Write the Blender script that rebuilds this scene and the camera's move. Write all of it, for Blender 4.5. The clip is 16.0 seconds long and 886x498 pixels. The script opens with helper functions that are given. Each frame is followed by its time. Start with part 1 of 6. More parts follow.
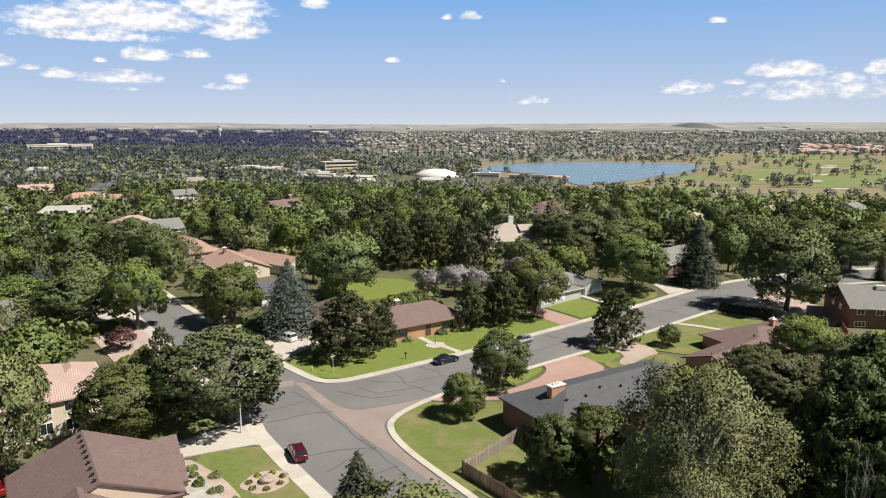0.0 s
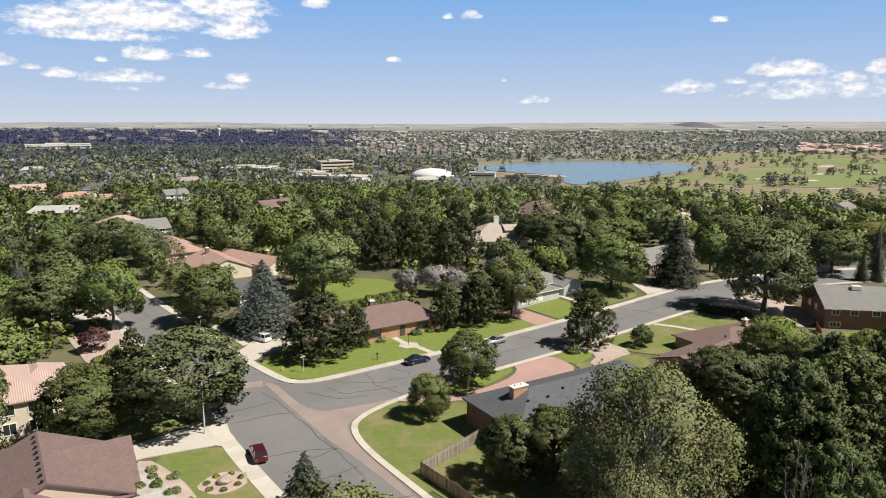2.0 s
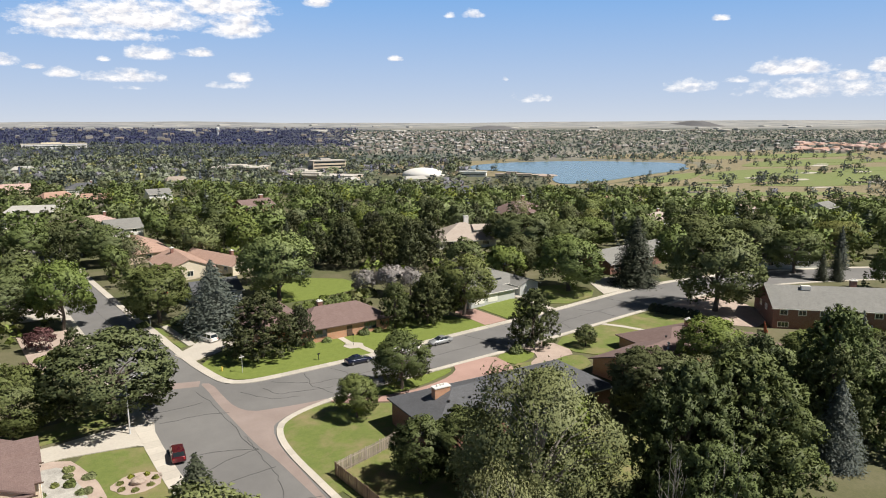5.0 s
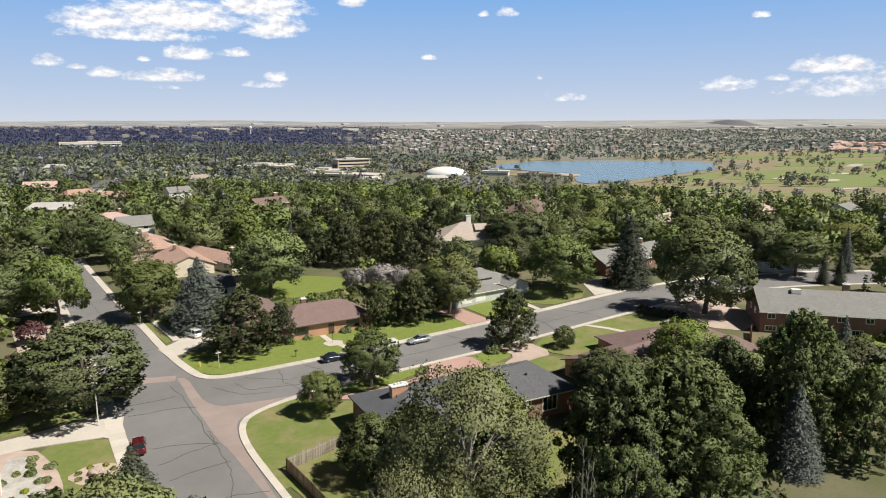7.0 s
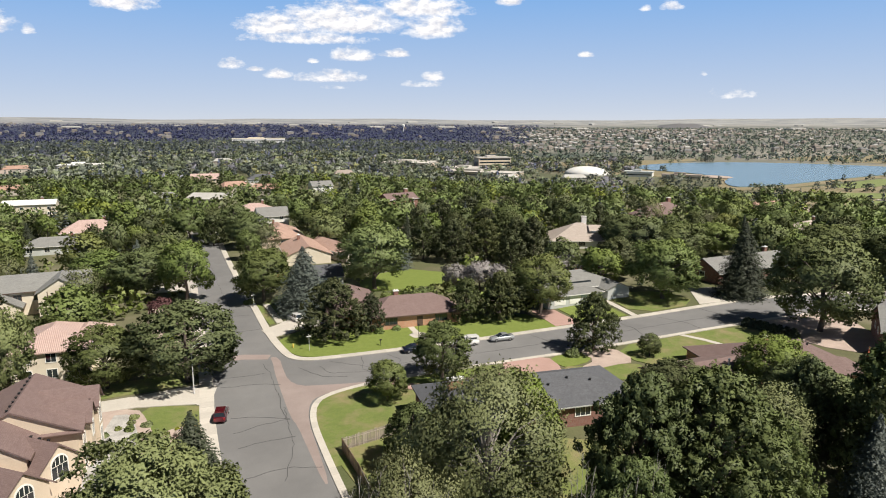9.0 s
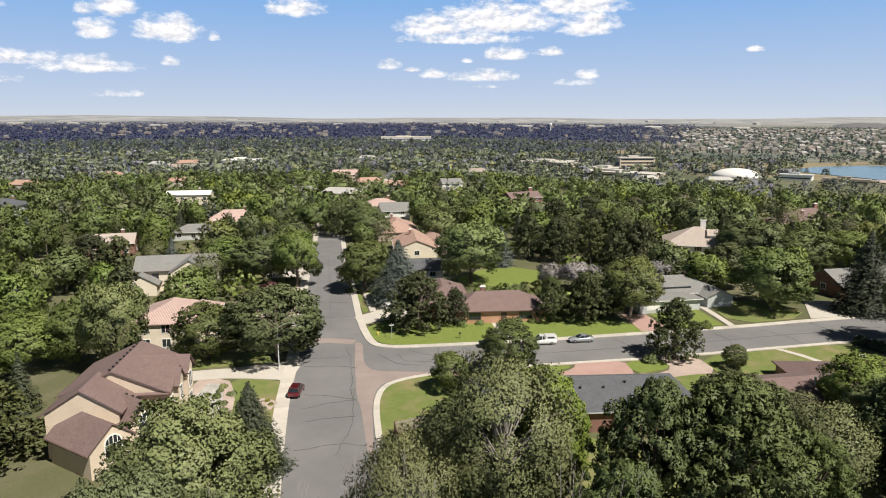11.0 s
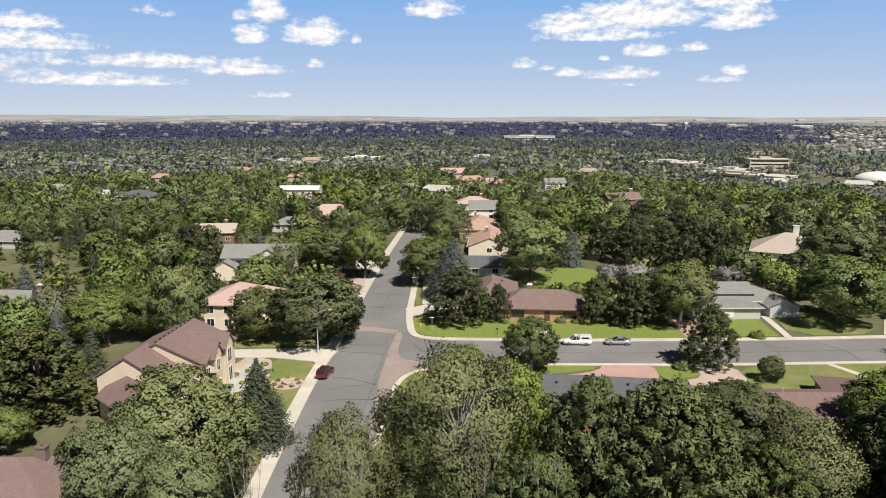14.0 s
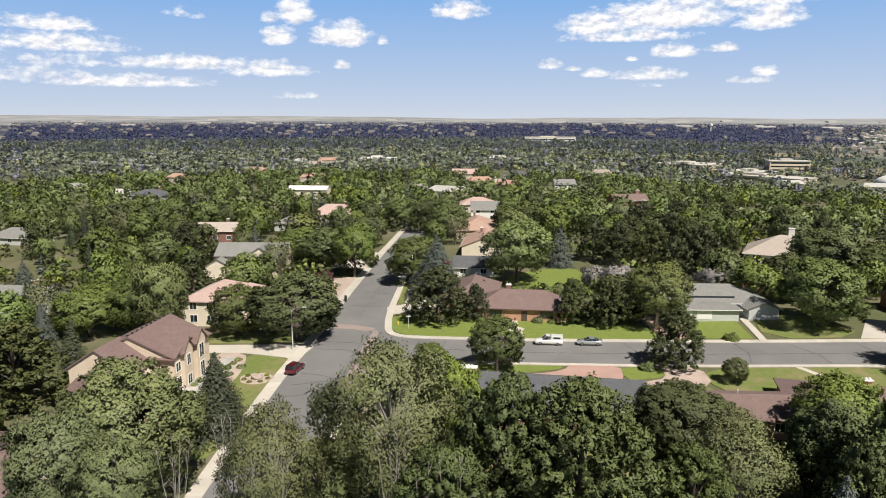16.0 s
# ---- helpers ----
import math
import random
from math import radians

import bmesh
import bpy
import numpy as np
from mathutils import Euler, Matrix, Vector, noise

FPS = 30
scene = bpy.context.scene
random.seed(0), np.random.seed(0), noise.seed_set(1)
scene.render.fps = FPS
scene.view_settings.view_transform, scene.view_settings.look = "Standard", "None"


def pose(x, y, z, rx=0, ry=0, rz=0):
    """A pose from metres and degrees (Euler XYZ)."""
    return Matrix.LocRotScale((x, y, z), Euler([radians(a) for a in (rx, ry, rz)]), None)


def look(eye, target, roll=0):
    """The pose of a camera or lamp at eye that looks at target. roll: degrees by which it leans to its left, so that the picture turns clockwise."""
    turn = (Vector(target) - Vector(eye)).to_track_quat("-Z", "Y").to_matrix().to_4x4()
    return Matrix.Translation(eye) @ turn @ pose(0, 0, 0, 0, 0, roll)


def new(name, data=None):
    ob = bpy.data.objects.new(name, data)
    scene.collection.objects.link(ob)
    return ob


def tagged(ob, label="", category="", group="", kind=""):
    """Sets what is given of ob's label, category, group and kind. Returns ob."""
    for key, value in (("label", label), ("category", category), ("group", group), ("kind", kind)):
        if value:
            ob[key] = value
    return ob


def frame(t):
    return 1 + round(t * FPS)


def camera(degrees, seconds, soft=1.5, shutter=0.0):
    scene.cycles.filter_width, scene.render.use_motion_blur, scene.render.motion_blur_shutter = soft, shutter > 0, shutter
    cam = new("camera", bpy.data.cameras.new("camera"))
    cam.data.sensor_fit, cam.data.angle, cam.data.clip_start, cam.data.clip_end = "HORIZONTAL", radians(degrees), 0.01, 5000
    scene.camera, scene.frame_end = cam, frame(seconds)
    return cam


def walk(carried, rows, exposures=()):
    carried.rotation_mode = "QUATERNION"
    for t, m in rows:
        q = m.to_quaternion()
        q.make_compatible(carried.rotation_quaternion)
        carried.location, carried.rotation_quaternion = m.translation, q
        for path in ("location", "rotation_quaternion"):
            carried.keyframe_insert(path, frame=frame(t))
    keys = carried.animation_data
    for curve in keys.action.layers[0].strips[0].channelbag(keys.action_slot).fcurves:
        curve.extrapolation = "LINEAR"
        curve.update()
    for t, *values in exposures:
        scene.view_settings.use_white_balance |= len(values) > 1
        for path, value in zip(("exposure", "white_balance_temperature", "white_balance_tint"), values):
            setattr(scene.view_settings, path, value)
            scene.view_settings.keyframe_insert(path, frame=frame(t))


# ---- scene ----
cam = camera(65.8, 16.0, soft=1.0)
METRES, EYE, TILT, LEAN, TURN = 78.0, 45.0, 3.4, -1.3, -31.7
ROWS = [
    (0.0, 0.0, 0.0, 0.0, -0.34, -13.76, 1.38),
    (0.5, 0.0155, 0.0002, 0.0001, -0.31, -13.77, 1.38),
    (1.0, 0.0322, 0.0004, 0.0004, -0.3, -13.78, 1.39),
    (1.5, 0.0485, 0.0003, 0.0009, -0.29, -13.8, 1.39),
    (2.0, 0.0676, 0.0, 0.001, -0.27, -13.81, 1.4),
    (2.5, 0.0879, 0.0, 0.0009, -0.25, -13.81, 1.41),
    (3.0, 0.109, 0.0002, 0.0012, -0.23, -13.82, 1.42),
    (3.5, 0.1313, 0.0, 0.0015, -0.21, -13.85, 1.44),
    (4.0, 0.1548, -0.0002, 0.0014, -0.17, -13.86, 1.45),
    (4.5, 0.1802, -0.0009, 0.0011, -0.15, -13.88, 1.47),
    (7.0, 0.3363, -0.0023, -0.0008, 2.59, -13.9, 1.63),
    (7.5, 0.3723, -0.0029, -0.0011, 4.91, -13.85, 1.72),
    (8.0, 0.4101, -0.0027, -0.0017, 8.29, -13.76, 1.89),
    (8.5, 0.4486, -0.0017, -0.0019, 11.67, -13.69, 2.04),
    (9.0, 0.4877, 0.001, -0.0027, 15.1, -13.61, 2.22),
    (9.5, 0.5271, 0.0047, -0.0036, 18.54, -13.49, 2.39),
    (12.0, 0.7197, 0.049, -0.0116, 32.26, -12.94, 3.02),
    (12.5, 0.7544, 0.0616, -0.0131, 34.42, -12.83, 3.12),
    (13.0, 0.7887, 0.0762, -0.0145, 36.54, -12.76, 3.2),
    (13.5, 0.8225, 0.0917, -0.0162, 37.96, -12.68, 3.25),
    (14.0, 0.8552, 0.1085, -0.0178, 38.34, -12.65, 3.29),
    (14.5, 0.8865, 0.1256, -0.0198, 39.4, -12.58, 3.34),
    (15.0, 0.9177, 0.1448, -0.0219, 40.43, -12.48, 3.39),
    (15.5, 0.9453, 0.1618, -0.0234, 40.44, -12.46, 3.26),
    (16.0, 0.9637, 0.1728, -0.0246, 40.43, -12.45, 3.29),
]
walk(cam, [(t, pose(0, 0, EYE, TILT, LEAN, TURN) @ pose(METRES * x, METRES * y, METRES * z, 90 + pitch, roll, yaw)) for t, x, y, z, yaw, pitch, roll in ROWS])

from mathutils.geometry import delaunay_2d_cdt

# ---- light ----
SUN = Vector((0.64, -0.77, 1.32)).normalized()      # towards the sun
world = bpy.data.worlds.new("world")
scene.world = world
world.use_nodes = True
wn, wl = world.node_tree.nodes, world.node_tree.links
wn.clear()


def wmath(op, a, b=None, c=None):
    n = wn.new("ShaderNodeMath")
    n.operation = op
    for i, v in enumerate((a, b, c)):
        if v is None:
            continue
        if isinstance(v, (int, float)):
            n.inputs[i].default_value = v
        else:
            wl.new(v, n.inputs[i])
    return n.outputs[0]


sky = wn.new("ShaderNodeTexSky")
sky.sky_type = "NISHITA"
sky.sun_disc = False
sky.sun_elevation = math.asin(SUN.z)
sky.sun_rotation = math.atan2(SUN.x, SUN.y)
sky.altitude, sky.air_density, sky.dust_density, sky.ozone_density = 1800, 1.0, 0.6, 1.2
coord = wn.new("ShaderNodeTexCoord")
xyz = wn.new("ShaderNodeSeparateXYZ")
wl.new(coord.outputs["Generated"], xyz.inputs[0])
azimuth = wmath("MULTIPLY", wmath("ARCTAN2", xyz.outputs[0], xyz.outputs[1]), 57.2958)
height = wmath("MULTIPLY", wmath("ARCSINE", xyz.outputs[2]), 57.2958)
flat = wn.new("ShaderNodeCombineXYZ")
wl.new(wmath("MULTIPLY", azimuth, 0.55), flat.inputs[0])
wl.new(height, flat.inputs[1])
puff = wn.new("ShaderNodeTexNoise")
puff.inputs["Scale"].default_value, puff.inputs["Detail"].default_value, puff.inputs["Roughness"].default_value = 1.3, 8, 0.66
wl.new(flat.outputs[0], puff.inputs["Vector"])
puff_value = wmath("MULTIPLY", wmath("SUBTRACT", puff.outputs["Fac"], 0.5), 3.0)
lifted = wn.new("ShaderNodeVectorMath")
lifted.operation = "ADD"
lifted.inputs[1].default_value = (-0.12, 0.28, 0)
wl.new(flat.outputs[0], lifted.inputs[0])
puff_above = wn.new("ShaderNodeTexNoise")
puff_above.inputs["Scale"].default_value, puff_above.inputs["Detail"].default_value, puff_above.inputs["Roughness"].default_value = 1.3, 6, 0.6
wl.new(lifted.outputs[0], puff_above.inputs["Vector"])
# cumulus clouds with flat bases: azimuth, elevation of the base, half width and height in degrees, thickness
CLOUDS_EAST = [(3.3, 6.66, 2.7, 1.58, 1), (8.5, 6.95, 5.2, 2.19, 1), (5.8, 6.03, 4.6, 0.86, 0.8), (15.7, 6.6, 2.35, 1.57, 1), (14.8, 8.16, 3.6, 1.65, 1), (21.9, 8.94, 1.2, 0.9, 1), (9.2, 4.74, 1.7, 0.93, 0.9),
               (12.6, 5.0, 1.2, 0.54, 1), (6.1, 4.5, 0.46, 0.36, 0.9), (1.7, 3.8, 0.7, 0.31, 0.8), (3.3, 3.3, 1.0, 0.63, 0.8), (7.6, 3.07, 2.6, 0.8, 0.75), (7.7, 2.5, 0.9, 0.3, 0.5), (15.6, 3.2, 0.95, 0.64, 0.8),
               (14.8, 2.7, 1.35, 0.43, 0.45), (-0.2, 4.0, 0.9, 0.7, 0.9), (27.9, 4.9, 0.66, 0.39, 0.8), (32.3, 8.2, 0.5, 0.42, 0.6), (34.2, 8.2, 0.9, 0.6, 0.6), (53.0, 7.4, 0.63, 0.4, 0.9)]
CLOUDS_SOUTH_EAST = [(57.9, 3.4, 2.7, 1.0, 1), (61.9, 2.84, 1.04, 0.66, 0.8), (64.0, 3.4, 1.2, 0.87, 1), (54.5, 2.9, 0.86, 0.41, 0.6), (51.1, 2.3, 1.6, 0.9, 0.5), (60.5, 1.85, 5.0, 1.26, 0.5), (36.8, 3.3, 0.3, 0.36, 0.5), (38.7, 1.64, 1.5, 0.54, 0.35)]
CLOUDS_WEST = [(-20.5, 7.55, 1.5, 1.98, 1), (-22.3, 7.4, 0.86, 0.74, 0.7), (-21.8, 5.9, 1.3, 1.39, 1), (-16.9, 5.9, 2.5, 1.79, 1), (-13.7, 5.95, 0.43, 0.56, 0.6), (-37.9, 6.3, 3.15, 0.9, 0.9), (-37.2, 4.95, 4.5, 1.1, 0.85), (-36.6, 3.9, 5.2, 0.8, 0.35),
               (-28.5, 3.9, 5.3, 0.95, 0.8), (-22.6, 3.47, 3.35, 1.07, 0.8), (-33.3, 2.54, 6.0, 0.8, 0.7), (-39.0, 2.85, 2.75, 0.85, 0.4), (-16.9, 4.0, 0.72, 0.65, 0.8), (-21.0, 1.7, 1.7, 0.44, 0.4), (-7.5, 8.0, 2.2, 1.18, 0.9), (-28.6, 7.6, 1.1, 0.64, 0.35)]
cover = None
for az0, base0, wide, tall, thick in CLOUDS_EAST + CLOUDS_SOUTH_EAST + CLOUDS_WEST:
    dx = wmath("DIVIDE", wmath("SUBTRACT", azimuth, az0), wide * 1.12)
    rise = wmath("DIVIDE", wmath("SUBTRACT", height, base0 + tall * 0.22), tall * 0.95)
    dy = wmath("MAXIMUM", rise, wmath("MULTIPLY", rise, -2.6))
    one = wmath("MULTIPLY", wmath("SUBTRACT", 1.0, wmath("ADD", wmath("MULTIPLY", dx, dx), wmath("MULTIPLY", dy, dy))), thick)
    cover = one if cover is None else wmath("MAXIMUM", cover, one)
cover = wmath("MULTIPLY", wmath("ADD", wmath("MAXIMUM", cover, -3.0), wmath("MULTIPLY", puff_value, 0.95)), 1.15)
cover = wmath("MULTIPLY", wmath("MINIMUM", wmath("MAXIMUM", cover, 0.0), 1.0), 0.96)
# the band of air over the horizon: white low down, clear blue above, fading into the sky overhead
low_air = wn.new("ShaderNodeMixRGB")
low_air.inputs[1].default_value, low_air.inputs[2].default_value = (7.7, 8.3, 9.3, 1), (2.2, 5.0, 9.7, 1)
wl.new(wmath("POWER", wmath("MINIMUM", wmath("DIVIDE", wmath("MAXIMUM", height, 0.0), 11.0), 1.0), 0.75), low_air.inputs[0])
veil = wmath("MULTIPLY", wmath("MINIMUM", wmath("MAXIMUM", wmath("DIVIDE", wmath("SUBTRACT", 19.0, height), 8.0), 0.0), 1.0), 0.92)
mix_veil = wn.new("ShaderNodeMixRGB")
wl.new(low_air.outputs[0], mix_veil.inputs[2])
wl.new(veil, mix_veil.inputs[0])
dim = wn.new("ShaderNodeHueSaturation")
dim.inputs["Saturation"].default_value, dim.inputs["Value"].default_value = 0.8, 0.24
wl.new(sky.outputs[0], dim.inputs["Color"])
wl.new(dim.outputs[0], mix_veil.inputs[1])
mix_cloud = wn.new("ShaderNodeMixRGB")
mix_cloud.inputs[2].default_value = (11.5, 11.2, 11.4, 1)
cloud_shade = wn.new("ShaderNodeMixRGB")
cloud_shade.inputs[1].default_value, cloud_shade.inputs[2].default_value = (8.6, 8.6, 9.2, 1), (12.4, 12.1, 11.9, 1)
relief = wmath("ADD", wmath("MULTIPLY", wmath("SUBTRACT", puff.outputs["Fac"], puff_above.outputs["Fac"]), 4.0), 0.62)
wl.new(wmath("MINIMUM", wmath("MAXIMUM", relief, 0.0), 1.0), cloud_shade.inputs[0])
wl.new(cloud_shade.outputs[0], mix_cloud.inputs[2])
wl.new(cover, mix_cloud.inputs[0])
wl.new(mix_veil.outputs[0], mix_cloud.inputs[1])
background = wn.new("ShaderNodeBackground")
background.inputs["Strength"].default_value = 0.09
wl.new(mix_cloud.outputs[0], background.inputs["Color"])
world_out = wn.new("ShaderNodeOutputWorld")
wl.new(background.outputs[0], world_out.inputs[0])

sun_data = bpy.data.lights.new("sun", "SUN")
sun_data.energy, sun_data.angle, sun_data.color = 6.4, radians(0.53), (1.0, 0.93, 0.82)
sun = new("sun", sun_data)
sun.matrix_world = look(SUN * 300, (0, 0, 0))


# ---- materials ----
def material(name, rough=0.8, metal=0.0):
    m = bpy.data.materials.new(name)
    m.use_nodes = True
    b = m.node_tree.nodes["Principled BSDF"]
    b.inputs["Roughness"].default_value, b.inputs["Metallic"].default_value = rough, metal
    return m, m.node_tree.nodes, m.node_tree.links, b


def rgba(c):
    return (c[0], c[1], c[2], 1)


def noise_node(nodes, links, scale, detail=4, rough=0.55, vec=None, stretch=None):
    n = nodes.new("ShaderNodeTexNoise")
    n.inputs["Scale"].default_value, n.inputs["Detail"].default_value, n.inputs["Roughness"].default_value = scale, detail, rough
    src = vec if vec is not None else nodes.new("ShaderNodeTexCoord").outputs["Object"]
    if stretch:
        mp = nodes.new("ShaderNodeMapping")
        mp.inputs["Scale"].default_value = stretch
        links.new(src, mp.inputs[0])
        src = mp.outputs[0]
    links.new(src, n.inputs["Vector"])
    return n.outputs["Fac"]


def ramp(nodes, links, fac, stops):
    r = nodes.new("ShaderNodeValToRGB")
    els = r.color_ramp.elements
    els[0].position, els[0].color = stops[0][0], rgba(stops[0][1])
    els[1].position, els[1].color = stops[-1][0], rgba(stops[-1][1])
    for p, c in stops[1:-1]:
        els.new(p).color = rgba(c)
    links.new(fac, r.inputs[0])
    return r.outputs[0]


def blend(nodes, links, fac, a, b, mode="MIX"):
    n = nodes.new("ShaderNodeMixRGB")
    n.blend_type = mode
    for i, v in enumerate((fac, a, b)):
        if isinstance(v, (int, float)):
            n.inputs[i].default_value = v
        elif isinstance(v, tuple):
            n.inputs[i].default_value = rgba(v)
        else:
            links.new(v, n.inputs[i])
    return n.outputs[0]


def bump(nodes, links, bsdf, fac, strength, distance):
    n = nodes.new("ShaderNodeBump")
    n.inputs["Strength"].default_value, n.inputs["Distance"].default_value = strength, distance
    links.new(fac, n.inputs["Height"])
    links.new(n.outputs[0], bsdf.inputs["Normal"])


def surface(name, dark, light, fine=6.0, broad=0.25, rough=0.85, relief=0.02, metal=0.0, vary=0.0):
    """A mottled surface: broad stains and fine grain between two colours."""
    m, n, l, b = material(name, rough, metal)
    f1, f2 = noise_node(n, l, fine, 5, 0.65), noise_node(n, l, broad, 4, 0.6)
    c = blend(n, l, 0.5, ramp(n, l, f1, [(0.3, dark), (0.7, light)]), ramp(n, l, f2, [(0.32, dark), (0.68, light)]))
    if vary:
        info = n.new("ShaderNodeObjectInfo")
        c = blend(n, l, vary, c, ramp(n, l, info.outputs["Random"], [(0.0, tuple(v * 0.55 for v in dark)), (1.0, tuple(min(1, v * 1.5) for v in light))]))
    l.new(c, b.inputs["Base Color"])
    if relief:
        bump(n, l, b, f1, 0.5, relief)
    return m


def asphalt_material():
    m, n, l, b = material("asphalt", 0.9)
    f1, f2 = noise_node(n, l, 9, 6, 0.7), noise_node(n, l, 0.12, 5, 0.6)
    c = blend(n, l, 0.6, ramp(n, l, f1, [(0.3, (0.135, 0.134, 0.136)), (0.7, (0.215, 0.212, 0.212))]), ramp(n, l, f2, [(0.3, (0.145, 0.144, 0.146)), (0.7, (0.225, 0.222, 0.222))]))
    l.new(c, b.inputs["Base Color"])
    bump(n, l, b, f1, 0.4, 0.01)
    return m


def grass_material(name, deep, bright, dry, dryness):
    m, n, l, b = material(name, 0.95)
    f1, f2, f3 = noise_node(n, l, 9, 6, 0.8), noise_node(n, l, 0.9, 5, 0.65), noise_node(n, l, 0.2, 6, 0.7)
    c = blend(n, l, 0.5, ramp(n, l, f1, [(0.3, deep), (0.75, bright)]), ramp(n, l, f2, [(0.3, deep), (0.7, bright)]))
    c = blend(n, l, ramp(n, l, f3, [(0.62 - dryness * 0.4, (0, 0, 0)), (0.85 - dryness * 0.4, (0.85, 0.85, 0.85))]), c, dry)
    l.new(c, b.inputs["Base Color"])
    bump(n, l, b, f1, 0.8, 0.06)
    return m


def ground_material():
    """Yards, verges and open land, and with distance the patchwork of the plain, with cloud shade and haze painted in.
    """
    m, n, l, b = material("ground", 0.95)
    f1, f2, f3 = noise_node(n, l, 3.0, 6, 0.7), noise_node(n, l, 0.06, 5, 0.6), noise_node(n, l, 0.0035, 6, 0.6)
    near = blend(n, l, 0.5, ramp(n, l, f1, [(0.3, (0.065, 0.078, 0.03)), (0.7, (0.14, 0.14, 0.065))]), ramp(n, l, f2, [(0.35, (0.075, 0.098, 0.03)), (0.52, (0.125, 0.12, 0.065)), (0.68, (0.24, 0.205, 0.15))]))
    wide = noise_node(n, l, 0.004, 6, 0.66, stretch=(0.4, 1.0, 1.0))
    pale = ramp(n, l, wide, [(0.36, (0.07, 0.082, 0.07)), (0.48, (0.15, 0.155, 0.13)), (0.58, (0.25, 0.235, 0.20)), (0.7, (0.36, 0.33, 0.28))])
    # dark blue land: cloud shadow and haze put into the ground colour
    cloud_shaded = ramp(n, l, wide, [(0.4, (0.026, 0.034, 0.058)), (0.55, (0.036, 0.045, 0.075)), (0.64, (0.10, 0.10, 0.125)), (0.74, (0.22, 0.21, 0.21))])
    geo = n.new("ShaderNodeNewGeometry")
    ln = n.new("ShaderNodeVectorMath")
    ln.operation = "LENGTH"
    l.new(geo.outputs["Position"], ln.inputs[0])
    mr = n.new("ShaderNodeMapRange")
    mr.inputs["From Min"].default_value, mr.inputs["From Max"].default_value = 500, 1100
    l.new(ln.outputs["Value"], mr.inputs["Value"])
    # painted cloud shade darkens the town to the north and west, open suburbs to the east and far west
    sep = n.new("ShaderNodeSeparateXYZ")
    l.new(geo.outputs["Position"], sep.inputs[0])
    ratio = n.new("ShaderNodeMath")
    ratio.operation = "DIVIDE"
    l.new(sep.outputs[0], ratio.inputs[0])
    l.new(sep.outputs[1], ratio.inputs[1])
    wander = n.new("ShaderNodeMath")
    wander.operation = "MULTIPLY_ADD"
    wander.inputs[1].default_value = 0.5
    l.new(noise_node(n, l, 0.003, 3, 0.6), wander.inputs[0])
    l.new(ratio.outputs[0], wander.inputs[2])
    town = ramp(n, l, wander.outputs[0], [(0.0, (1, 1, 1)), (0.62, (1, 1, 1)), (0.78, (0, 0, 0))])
    far = blend(n, l, town, pale, cloud_shaded)
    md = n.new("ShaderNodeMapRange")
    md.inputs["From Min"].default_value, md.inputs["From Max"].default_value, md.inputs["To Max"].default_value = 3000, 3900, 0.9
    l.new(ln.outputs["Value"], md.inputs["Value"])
    # pale plain, greyed with distance by haze in its colour
    hazy_plain = ramp(n, l, noise_node(n, l, 0.006, 5, 0.65), [(0.35, (0.19, 0.20, 0.215)), (0.5, (0.31, 0.315, 0.315)), (0.66, (0.42, 0.415, 0.405))])
    far = blend(n, l, md.outputs[0], far, hazy_plain)
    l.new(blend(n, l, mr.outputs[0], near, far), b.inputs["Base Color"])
    bump(n, l, b, f1, 0.5, 0.05)
    return m


def shingle_material(name, dark, light):
    m, n, l, b = material(name, 0.88)
    uv = n.new("ShaderNodeTexCoord").outputs["UV"]
    br = n.new("ShaderNodeTexBrick")
    br.inputs["Color1"].default_value, br.inputs["Color2"].default_value, br.inputs["Mortar"].default_value = rgba(dark), rgba(light), rgba(tuple(v * 0.55 for v in dark))
    br.inputs["Scale"].default_value, br.inputs["Mortar Size"].default_value = 1.0, 0.012
    br.inputs["Brick Width"].default_value, br.inputs["Row Height"].default_value = 0.45, 0.22
    l.new(uv, br.inputs["Vector"])
    f2 = noise_node(n, l, 0.5, 5, 0.65)
    f1 = noise_node(n, l, 8, 4, 0.6)
    c = blend(n, l, 0.45, br.outputs["Color"], ramp(n, l, f2, [(0.3, dark), (0.7, light)]))
    c = blend(n, l, 0.3, c, ramp(n, l, f1, [(0.3, tuple(v * 0.7 for v in dark)), (0.7, tuple(min(1, v * 1.25) for v in light))]))
    l.new(c, b.inputs["Base Color"])
    bump(n, l, b, br.outputs["Fac"], -0.5, 0.02)
    return m


def tile_material(name, dark, light):
    """Barrel tiles: ribs down the slope, courses across it."""
    m, n, l, b = material(name, 0.75)
    uv = n.new("ShaderNodeTexCoord").outputs["UV"]
    wv = n.new("ShaderNodeTexWave")
    wv.bands_direction = "X"
    wv.inputs["Scale"].default_value = 1.05
    l.new(uv, wv.inputs["Vector"])
    wy = n.new("ShaderNodeTexWave")
    wy.bands_direction = "Y"
    wy.wave_profile = "SAW"
    wy.inputs["Scale"].default_value = 0.8
    l.new(uv, wy.inputs["Vector"])
    f2 = noise_node(n, l, 0.8, 5, 0.65)
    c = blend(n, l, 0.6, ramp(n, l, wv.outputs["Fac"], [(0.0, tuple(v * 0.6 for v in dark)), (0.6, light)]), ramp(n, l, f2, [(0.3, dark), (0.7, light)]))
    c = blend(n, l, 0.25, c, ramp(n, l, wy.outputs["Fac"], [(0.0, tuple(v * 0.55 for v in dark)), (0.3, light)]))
    l.new(c, b.inputs["Base Color"])
    bump(n, l, b, wv.outputs["Fac"], 0.8, 0.06)
    return m


